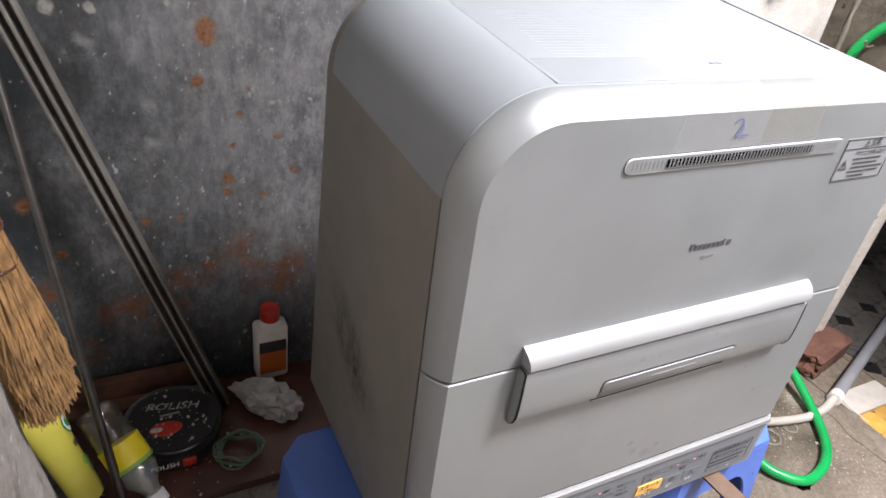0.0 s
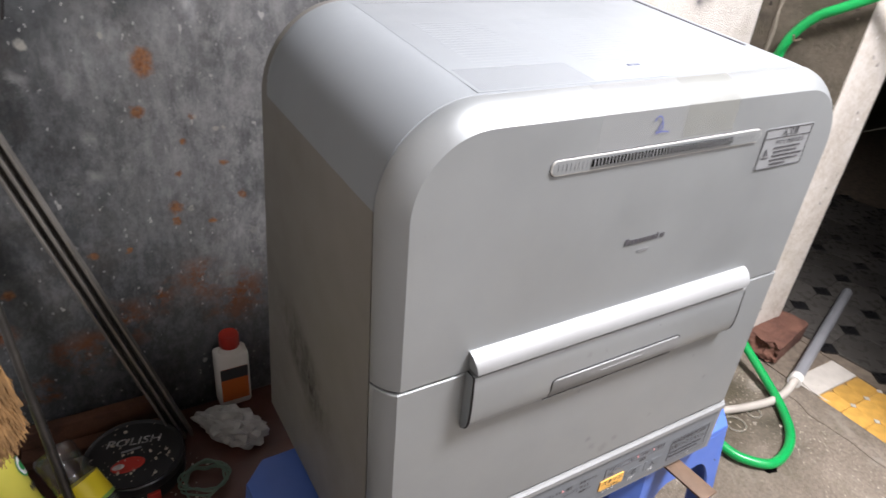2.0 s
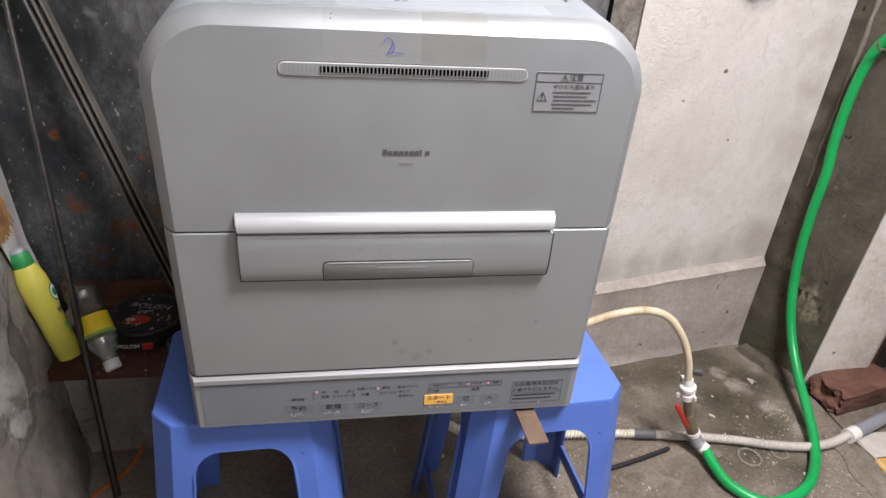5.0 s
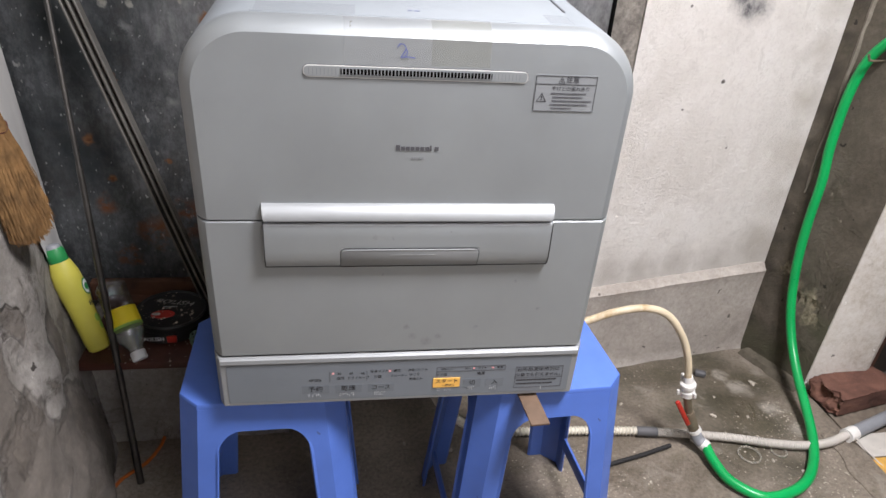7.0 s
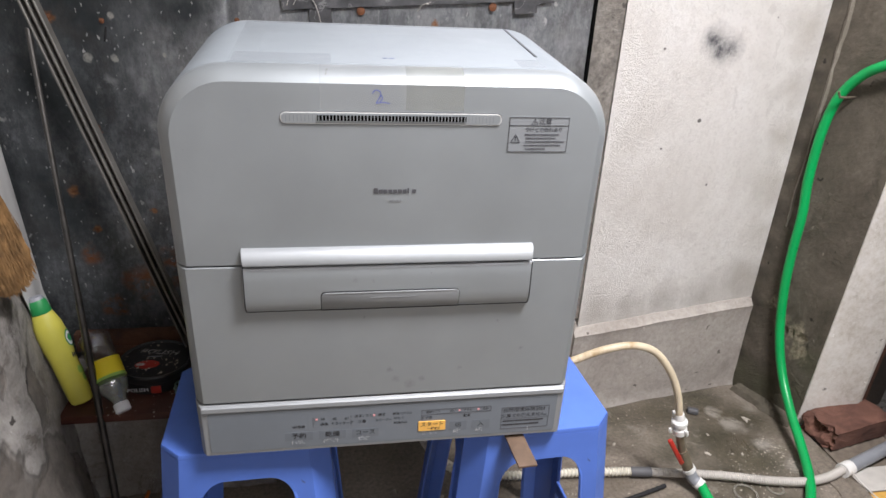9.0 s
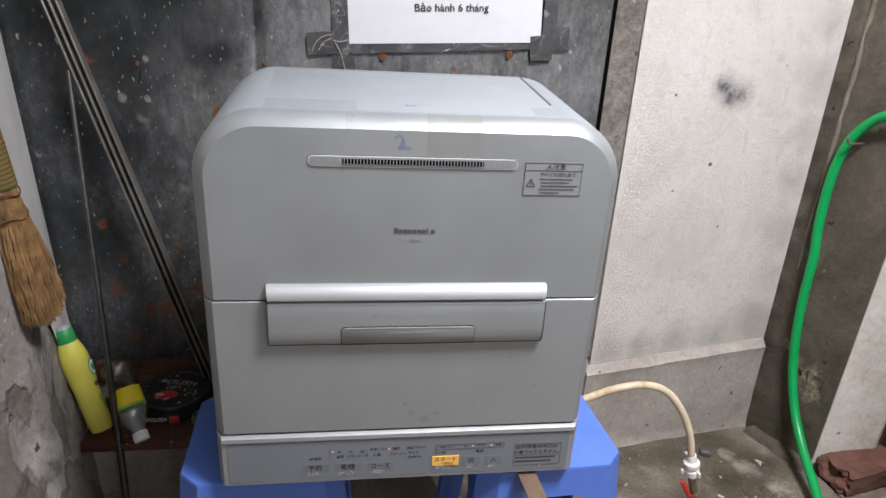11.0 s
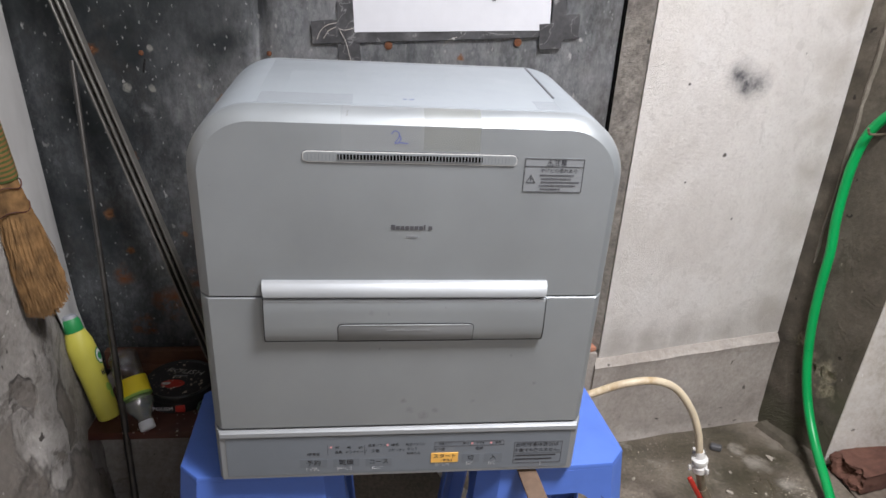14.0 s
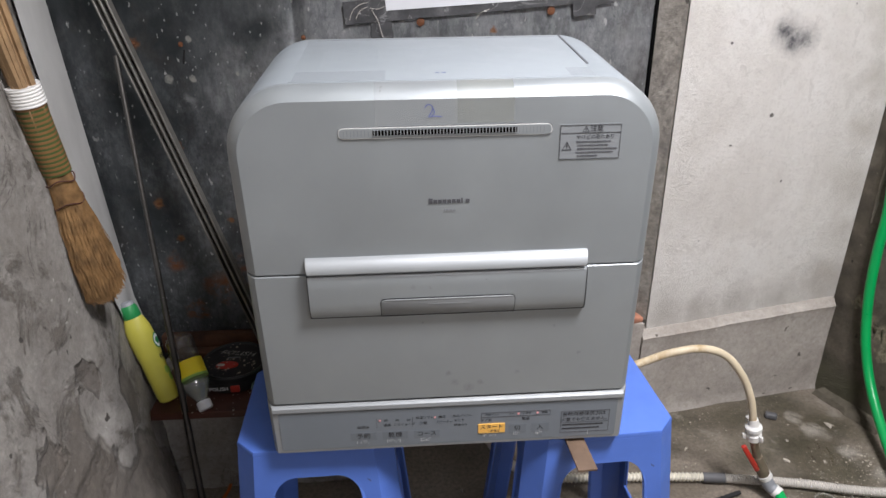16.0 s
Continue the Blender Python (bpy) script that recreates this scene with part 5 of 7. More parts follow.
def stool_shape():
    s = tagged(empty("stool"), "blue moulded plastic stool with arched sides and splayed legs", "stool", "stools under the dishwasher")

    def hw(z):
        return 0.160 + (0.1245 - 0.160) * z / 0.44

    ch = 0.030
    seat = bmesh.new()
    rings = []
    for grow, z in ((-0.012, SEAT_Z - 0.012), (0.0, SEAT_Z - 0.011), (0.0003, SEAT_Z - 0.005), (-0.001, SEAT_Z - 0.0015), (-0.005, SEAT_Z)):
        w, c = 0.1245 + grow, ch
        rings.append([seat.verts.new((x, y, z)) for x, y in ((w, -w + c), (w, w - c), (w - c, w), (-w + c, w), (-w, w - c), (-w, -w + c), (-w + c, -w), (w - c, -w))])
    for a, b in zip(rings, rings[1:]):
        for i in range(8):
            seat.faces.new((a[i], a[(i + 1) % 8], b[(i + 1) % 8], b[i]))
    seat.faces.new(rings[-1]), seat.faces.new(rings[0][::-1])
    part("seat", seat, M["blue"], s)
    ARCH, RISE = 0.392, 0.345
    apron = bmesh.new()
    rows = []
    for z in (ARCH, 0.4365):
        h = hw(z)
        rows.append([apron.verts.new((x, y, z)) for x, y in ((h, -h + ch), (h, h - ch), (h - ch, h), (-h + ch, h), (-h, h - ch), (-h, -h + ch), (-h + ch, -h), (h - ch, -h))])
    for i in range(8):
        j = (i + 1) % 8
        apron.faces.new((rows[0][i], rows[0][j], rows[1][j], rows[1][i]))
    ob = part("apron", apron, M["blue"], s, smooth=False)
    ob.modifiers.new("thick", "SOLIDIFY").thickness = 0.004
    for k in range(4):
        turn_k = Matrix.Rotation(k * math.pi / 2, 4, "Z")
        leg = bmesh.new()
        rows = []
        zs = [0.001 + RISE * i / 12 for i in range(12)] + [RISE + (ARCH - RISE) * math.sin(i * math.pi / 20) for i in range(11)]
        for z in zs:
            w = hw(z)
            lw = 0.026
            if z > RISE:
                t = min(1.0, (z - RISE) / (ARCH - RISE))
                lw += 0.035 * (1 - math.sqrt(max(0.0, 1 - t * t)))
            fl = 0.003 if z <= RISE else 0.003 * max(0.0, 1 - (z - RISE) / (ARCH - RISE) * 2)
            pts = [(w + fl, -w + ch + lw + 0.004), (w, -w + ch + lw), (w, -w + ch), (w - ch, -w), (w - ch - lw, -w), (w - ch - lw - 0.004, -w - fl)]
            rows.append([leg.verts.new(turn_k @ Vector((x, y, z))) for x, y in pts])
        for a, b in zip(rows, rows[1:]):
            for i in range(5):
                leg.faces.new((a[i], a[i + 1], b[i + 1], b[i]))
        ob = part("leg", leg, M["blue"], s, smooth=False)
        ob.modifiers.new("thick", "SOLIDIFY").thickness = 0.004
    for sx in (-1, 1):
        z = 0.10
        w = hw(z) - 0.006
        part("side_bar", box((sx * w - 0.003, -w + 0.06, z - 0.012), (sx * w + 0.003, w - 0.06, z + 0.018), 0.002), M["blue"], s)
    return s


M["shim_wood"] = plain("brown_strip", (0.125, 0.080, 0.052), 0.7, 0, 0.2, 40.0, 0.3)
stool_one = stool_shape()
stool_one.matrix_basis = pose(-0.2195, 0.145, 0, 0, 0, 1.5)
copy_thing(stool_one, pose(0.2465, 0.141, 0, 0, 0, 3))
shim = tagged(part("wood_shim", box((0.184, -0.062, 0.4475), (0.214, 0.06, 0.4515), 0.001, m=Matrix.Translation((0.2, 0, 0)) @ Matrix.Rotation(radians(3), 4, "Z") @ Matrix.Translation((-0.2, 0, 0))), M["shim_wood"]), "thin brown strip of wood wedged under the dishwasher", "wood strip")

# ---- hoses, tap and pipes on the right ----
def hose(name, pts, radius, material, label, category="hose", sides=14, steps=12):
    return tagged(part(name, tube(smooth_path(pts, steps), radius, sides), material), label, category)


hose("green_hose", [(1.50, 0.06, 1.30), (1.36, 0.20, 1.17), (1.22, 0.38, 1.06), (1.144, 0.517, 0.970), (1.128, 0.566, 0.939), (1.117, 0.600, 0.897), (1.111, 0.618, 0.850), (1.108, 0.627, 0.772), (1.109, 0.625, 0.660), (1.112, 0.615, 0.575), (1.113, 0.612, 0.461), (1.116, 0.602, 0.346), (1.122, 0.578, 0.230), (1.126, 0.535, 0.140), (1.115, 0.46, 0.078), (1.09, 0.365, 0.042), (1.06, 0.285, 0.022), (1.02, 0.221, 0.016), (0.966, 0.166, 0.015), (0.900, 0.134, 0.015), (0.829, 0.128, 0.016), (0.778, 0.175, 0.018), (0.764, 0.230, 0.024), (0.764, 0.272, 0.030)], 0.0118, M["green_hose"], "bright green rubber garden hose hanging in a loop", sides=18)
nail = tagged(part("wire_hook", tube([(1.150, 0.600, 0.878), (1.116, 0.590, 0.878), (1.094, 0.585, 0.880), (1.084, 0.582, 0.894)], 0.0028, 8), M["brass"]), "bent wire nail holding up the green hose", "nail")

def stained(m, along, colour):
    """Grime along the stretch of a hose at these x values, in uneven rings."""
    nt = m.node_tree
    p = nt.nodes["Principled BSDF"]
    old = p.inputs["Base Color"].links[0].from_socket
    grime = spots(nt, along, 0.02, 0.2, 40.0)
    rings = ramp(nt, noise_tex(nt, 60.0, 6, 0.7), [(0.36, 0.15), (0.60, 0.85)])
    nt.links.new(mix(nt, mix(nt, 1.0, grime, rings, "MULTIPLY"), old, colour), p.inputs["Base Color"])


stained(M["white_hose"], [(0.34, 0.34, 0.05), (0.40, 0.37, 0.05), (0.46, 0.39, 0.045), (0.53, 0.41, 0.03), (0.685, 0.22, 0.02)], (0.36, 0.235, 0.10))
hose("supply_hose", [(0.22, 0.33, 0.30), (0.30, 0.325, 0.325), (0.36, 0.32, 0.350), (0.415, 0.312, 0.373), (0.475, 0.308, 0.398), (0.54, 0.305, 0.408), (0.595, 0.305, 0.388), (0.640, 0.303, 0.335), (0.668, 0.30, 0.275), (0.684, 0.30, 0.215)], 0.0082, M["white_hose"], "yellowed white water supply hose arching to the tap", sides=16)


def tap():
    t = tagged(empty("water_tap", (0.735, 0.30, 0)), "grey metal tap fitting with a red lever and white connector", "tap")
    o = Vector((0.735, 0.30, 0))
    axis = [Vector((0.686, 0.30, 0.225)), Vector((0.694, 0.30, 0.168)), Vector((0.712, 0.30, 0.115)), Vector((0.740, 0.298, 0.058)), Vector((0.764, 0.272, 0.030))]
    loc = lambda pts: [Vector(p) - o for p in pts]

    def along(a, b):
        way = (b - a).normalized()
        return Matrix.Translation(a - o) @ way.to_track_quat("Z", "Y").to_matrix().to_4x4(), (b - a).length
    up, n = along(axis[1], Vector((0.684, 0.30, 0.222)))
    con = part("connector", lathe([(0.010, -0.004), (0.016, 0.0), (0.017, 0.014), (0.014, 0.018), (0.014, 0.024), (0.018, 0.027), (0.018, 0.035), (0.012, 0.040), (0.0095, 0.056)], 20, m=up), M["white_plastic"], t, "white plastic hose connector")
    for a in (0.4, 2.5, 4.6):
        part("wing", box((0.013, -0.003, 0.004), (0.024, 0.003, 0.018), 0.0015, m=up @ Matrix.Rotation(a, 4, "Z")), M["white_plastic"], con)
    part("clip_arm", box((-0.030, -0.004, 0.018), (-0.026, 0.004, 0.042), 0.0012, m=up), M["white_plastic"], con)
    part("clip_arm", box((-0.030, -0.004, 0.036), (-0.013, 0.004, 0.042), 0.0012, m=up), M["white_plastic"], con)
    part("nipple", tube(loc([axis[1] + Vector((-0.002, 0, 0.006)), axis[2]]), lambda s: 0.0098 + 0.0012 * math.sin(s * 700), 14), M["brass"], t, "dirty threaded metal nipple")
    part("valve_body", tube(loc([axis[2], axis[2] * 0.5 + axis[3] * 0.5, axis[3]]), lambda s: 0.0115 if s < 0.03 else 0.0135, 16), M["brass"], t)
    part("white_collar", tube(loc([axis[3] + Vector((-0.003, 0, 0.005)), axis[3] + Vector((0.003, -0.002, -0.003))]), 0.0155, 18), M["white_plastic"], t)
    part("pipe_elbow", tube(loc(smooth_path([axis[3], (0.750, 0.288, 0.038), (0.758, 0.279, 0.032)], 5)), 0.0140, 16), M["pvc"], t, "grey plastic elbow")
    part("hose_clamp", tube(loc([(0.757, 0.282, 0.032), (0.766, 0.268, 0.029)]), 0.0145, 18), M["white_plastic"], t)
    lever = Matrix.Translation(Vector((0.690, 0.290, 0.122)) - o) @ Matrix.Rotation(radians(-32), 4, "Y")
    part("lever", box((-0.0055, -0.004, -0.045), (0.0055, 0.004, 0.042), 0.003, 3, m=lever), M["red"], t, "red lever handle")
    return t


tap()


def drain():
    h = tagged(empty("drain_hose", (0.65, 0.34, 0)), "ribbed grey drain hose lying on the wet floor", "hose")
    o = Vector((0.65, 0.34, 0))
    pts = lambda some: [Vector(p) - o for p in some]
    pale = smooth_path(pts([(0.02, 0.30, 0.44), (0.06, 0.33, 0.30), (0.13, 0.355, 0.12), (0.22, 0.365, 0.035), (0.36, 0.362, 0.016), (0.48, 0.358, 0.016), (0.632, 0.346, 0.016)]), 90)
    part("pale_section", tube(pale, lambda s: 0.0098 + 0.0020 * math.sin(s * 2 * math.pi / 0.0092), 12), M["pale_hose"], h, "cream hose section with deep ribs")
    part("coupling", tube(pts([(0.622, 0.3465, 0.016), (0.672, 0.3395, 0.016)]), 0.0120, 18), M["dark_rubber"], h, "dark grey coupling sleeve")
    grey = smooth_path(pts([(0.668, 0.340, 0.016), (0.76, 0.325, 0.016), (0.861, 0.305, 0.016), (0.945, 0.282, 0.016), (1.03, 0.268, 0.016), (1.10, 0.272, 0.018), (1.165, 0.290, 0.026)]), 110)
    part("grey_section", tube(grey, lambda s: 0.0102 + 0.0011 * math.sin(s * 2 * math.pi / 0.0058), 12), M["drain_hose"], h, "fine-ribbed grey hose section")
    return h


M["pale_hose"] = plain("cream_hose", (0.66, 0.62, 0.52), 0.5, 0, 0.12, 20.0, 0.1)
M["dark_rubber"] = plain("dark_rubber", (0.10, 0.10, 0.105), 0.6, 0, 0.15)
drain()
pipe = tagged(empty("drain_pipe", (1.16, 0.288, 0.021)), "grey plastic drain pipe running through the doorway", "pipe")
pl = [Vector((0, 0, 0)), Vector((0.62, 0.215, 0.0))]
part("pipe", tube(pl, 0.0160, 20), M["pvc"], pipe)
part("collar", tube([Vector((-0.006, -0.002, 0)), Vector((0.024, 0.008, 0))], 0.0180, 20), M["white_plastic"], pipe, "white tape collar")
part("tie_wire", tube(smooth_path([(0.004, -0.006, 0.012), (0.02, -0.03, -0.006), (0.035, -0.075, -0.018), (0.05, -0.105, -0.022)], 6), 0.0022, 8), M["drain_hose"], pipe, "loose plastic tie end")

M["terracotta"] = plain("terracotta", (0.42, 0.19, 0.12), 0.9, 0, 0.2, 50.0, 0.4)
# ---- brick, stones and scraps on the floor ----
bk = Matrix.Translation((1.19, 0.372, 0)) @ Matrix.Rotation(radians(12), 4, "Z")
brick = bmesh.new()
box((0.0, 0.0, 0.002), (0.215, 0.10, 0.062), bm=brick)
bmesh.ops.subdivide_edges(brick, edges=brick.edges[:], cuts=15, use_grid_fill=True)
for v in brick.verts:
    c = v.co.copy()
    wear = 0.0028 * noise.fractal(c * 55, 1.0, 2.0, 5)
    end = max(0.0, 1 - c.x / 0.05)
    bite = end * 0.030 * max(0.0, noise.fractal(Vector((3, c.y * 30, c.z * 34)), 1.0, 2.0, 4) + 0.35)
    soft = 0.005 * (abs(c.y - 0.05) / 0.05) ** 4 * (c.z / 0.062) ** 4
    v.co = c + Vector((wear + bite, wear, (wear * 0.7 - soft) if c.z > 0.01 else 0))
bmesh.ops.transform(brick, matrix=bk, verts=brick.verts)
tagged(part("brick", brick, M["brick"], angle=32), "worn red clay brick lying against the doorway jamb", "brick")
tagged(part("steel_bar", tube(smooth_path([(0.48, 0.245, 0.007), (0.55, 0.262, 0.007), (0.62, 0.280, 0.007), (0.693, 0.302, 0.007)], 14), lambda s: 0.0052 + 0.0007 * math.sin(s * 700), 10), M["dark"]), "short dark ribbed steel bar on the floor", "steel bar")
tagged(part("plastic_plug", box((-0.015, -0.009, 0.0), (0.015, 0.009, 0.017), 0.005, 3, m=Matrix.Translation((0.904, 0.560, 0)) @ Matrix.Rotation(radians(-25), 4, "Z")), M["dark_rubber"]), "small dark plastic plug lying on wet concrete", "plug")
tagged(part("orange_cable", tube(smooth_path([(-0.45, 0.50, 0.005), (-0.494, 0.446, 0.005), (-0.501, 0.392, 0.005), (-0.519, 0.343, 0.005), (-0.559, 0.298, 0.005), (-0.575, 0.255, 0.005)], 8), 0.004, 8), M["orange_cable"]), "thin orange cable on the floor", "cable")


shard = bmesh.new()
box((-0.026, -0.02, 0.0), (0.026, 0.02, 0.022), 0.004, bm=shard, m=Matrix.Translation((0.508, 0.622, 0.2885)) @ Matrix.Rotation(radians(18), 4, "Z") @ Matrix.Rotation(radians(0), 4, "X"))
for v in shard.verts:
    v.co.z -= 0.25 * max(0.0, v.co.x - 0.50) if v.co.z > 0.295 else 0.0
tagged(part("brick_shard", shard, M["terracotta"]), "small broken terracotta shard on the cement ledge", "shard")


def grit():
    r = random.Random(11)
    bm = bmesh.new()
    done = 0
    while done < 2000:
        x, y = r.uniform(0.28, 1.16), r.uniform(-0.30, 0.68)
        near = math.exp(-(((x - 0.82) / 0.18) ** 2 + ((y - 0.40) / 0.15) ** 2))
        if noise.noise((x * 3.5, y * 3.5, 9)) + r.uniform(-0.2, 0.2) + 0.45 * near < 0.14 or y > PF(x) - 0.05 or (x > 1.08 and y > 0.3):
            continue
        s = r.choice((0.0006, 0.0007, 0.0008, 0.0008, 0.0010, 0.0010, 0.0012, 0.0014, 0.0017, 0.0022))
        m = Matrix.Translation((x, y, s * 0.25)) @ Matrix.Rotation(r.uniform(0, 6.28), 4, "Z") @ Matrix.Diagonal((s * r.uniform(0.8, 2.0), s, s * 0.5, 1))
        bmesh.ops.create_icosphere(bm, subdivisions=1, radius=1, matrix=m)
        done += 1
    return tagged(part("floor_grit", bm, M["grit"], smooth=False), "pale grit and paint crumbs scattered over the floor", "grit", kind="stuff")


grit()


def chip(x, y, s, seed):
    r = random.Random(seed)
    bm = bmesh.new()
    bmesh.ops.create_icosphere(bm, subdivisions=1, radius=1)
    for v in bm.verts:
        v.co *= 1 + 0.9 * noise.noise(v.co * 1.5 + Vector((seed * 3.7, 0, 0)))
        v.co.z = max(v.co.z, -0.5)
    bmesh.ops.transform(bm, matrix=Matrix.Translation((x, y, s * 0.25)) @ Matrix.Rotation(r.uniform(0, 6), 4, "Z") @ Matrix.Diagonal((s * 0.95, s * 0.6, s * 0.45, 1)), verts=bm.verts)
    return tagged(part("stone_chip", bm, M["grit"], smooth=False), "small pale chip of plaster on the floor", "chip", "plaster chips on the floor")


for k, (x, y, s) in enumerate(((1.04, 0.515, 0.012), (0.63, 0.46, 0.007), (0.86, 0.40, 0.008), (0.93, 0.24, 0.007), (0.60, 0.20, 0.006), (0.155, 0.33, 0.009), (0.05, 0.36, 0.007), (0.90, 0.47, 0.006), (0.985, 0.20, 0.008))):
    chip(x, y, s, k)

fill = bmesh.new()
rows = []
for i in range(19):
    t = i / 18
    x, y = 1.088 + 0.065 * t, 0.655 - 0.18 * t
    w = 0.014 + 0.010 * noise.noise((t * 6, 0, 2))
    rows.append([fill.verts.new((x + 0.02, y, 0.022)), fill.verts.new((x - 0.004, y, 0.014 + 0.004 * noise.noise((t * 9, 1, 0)))), fill.verts.new((x - w, y, -0.001))])
for a, b in zip(rows, rows[1:]):
    for i in range(2):
        fill.faces.new((a[i], a[i + 1], b[i + 1], b[i]))
band, rows = bmesh.new(), []
for i in range(60):
    y = 0.315 - i * 0.016
    edge = 1.112 - 0.028 * (i / 59) + 0.016 * noise.fractal((y * 9, 4, 0), 1.0, 2.0, 4)
    rows.append([band.verts.new(v) for v in ((1.183, y, 0.006), (1.150, y, 0.007 + 0.003 * noise.noise((y * 20, 1, 0))), (edge + 0.006, y, 0.0055 + 0.002 * noise.noise((y * 30, 2, 0))), (edge, y, 0.003), (edge - 0.001, y, -0.002))])
for a, b in zip(rows, rows[1:]):
    for i in range(4):
        band.faces.new((a[i], a[i + 1], b[i + 1], b[i]))
setting("trim_threshold_mortar", band, M["wet_floor"], "ragged cement band along the tiled threshold", "trim", True)
hole = bmesh.new()
rim = [hole.verts.new((0.835 + (0.020 + 0.006 * noise.noise((math.cos(a) * 2, math.sin(a) * 2, 3))) * math.cos(a), 0.125 + (0.013 + 0.005 * noise.noise((math.cos(a) * 2, math.sin(a) * 2, 7))) * math.sin(a), 0.0012)) for a in (2 * math.pi * i / 24 for i in range(24))]
hole.faces.new(rim)
setting("drain_hole", hole, M["hole"], "small ragged drain hole in the concrete floor", "drain hole")
for x, y, rad in ((0.880, 0.261, 0.026), (0.962, 0.266, 0.018)):
    ring = bmesh.new()
    tube([(x + rad * math.cos(a), y + rad * math.sin(a), 0.004) for a in (2 * math.pi * i / 32 for i in range(33))], 0.0030, 8, ring, caps=False)
    tagged(part("plastic_ring", ring, M["dirty_clear"]), "dirty clear plastic ring lying on wet concrete", "ring", "rings on the floor")
setting("trim_wall_foot", fill, M["grey_wall"], "strip of cement along the foot of the damp wall", "trim", True)

# ---- the corner on the left: metal channel, rod, broom ----
def channel():
    c = tagged(empty("metal_channel", (-0.380, 0.53, 0.272)), "dull aluminium window channel leaning across the sheet-metal wall", "metal channel")
    way = Vector((-0.372, 0.070, 1.225))
    az = way.normalized()
    ay = Vector((0.10, 1, 0))
    ay = (ay - az * ay.dot(az)).normalized()
    m = Matrix((ay.cross(az), ay, az)).transposed().to_4x4()
    n = way.length
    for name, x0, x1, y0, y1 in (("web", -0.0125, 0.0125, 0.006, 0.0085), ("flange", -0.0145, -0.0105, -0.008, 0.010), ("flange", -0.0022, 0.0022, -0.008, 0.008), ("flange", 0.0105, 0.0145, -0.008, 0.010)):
        part(name, box((x0, y0, 0), (x1, y1, n), 0.0006, 1, m=m), M["channel_shade"] if name == "web" else M["channel"], c)
    return c


# groove floor of the same channel, its shade put into a darker colour
M["channel_shade"] = plain("shaded_channel_floor", (0.05, 0.047, 0.042), 0.6, 0.4, 0.3)
channel()


def thin_rod():
    r = tagged(empty("thin_rod", (-0.520, 0.290, 0)), "thin dark jointed steel rod leaning against the metal channel", "rod")
    a, b = Vector((0, 0, 0)), Vector((-0.086, 0.252, 0.982))
    for i, (t0, t1, rad) in enumerate(((0.0, 0.14, 0.0075), (0.14, 0.33, 0.0068), (0.33, 0.52, 0.0064), (0.52, 0.66, 0.0058), (0.66, 1.0, 0.0050))):
        part("section", tube([a.lerp(b, t0), a.lerp(b, t1 - 0.004), a.lerp(b, t1)], lambda s, q=rad: q, 12), M["steel"], r)
        if i:
            part("joint", tube([a.lerp(b, t0 - 0.004), a.lerp(b, t0 + 0.004)], rad + 0.0009, 12), M["steel"], r)
    return r


thin_rod()


M["cane"] = plain("split_cane", (0.27, 0.17, 0.085), 0.75, 0, 0.3, 40.0, 0.4)


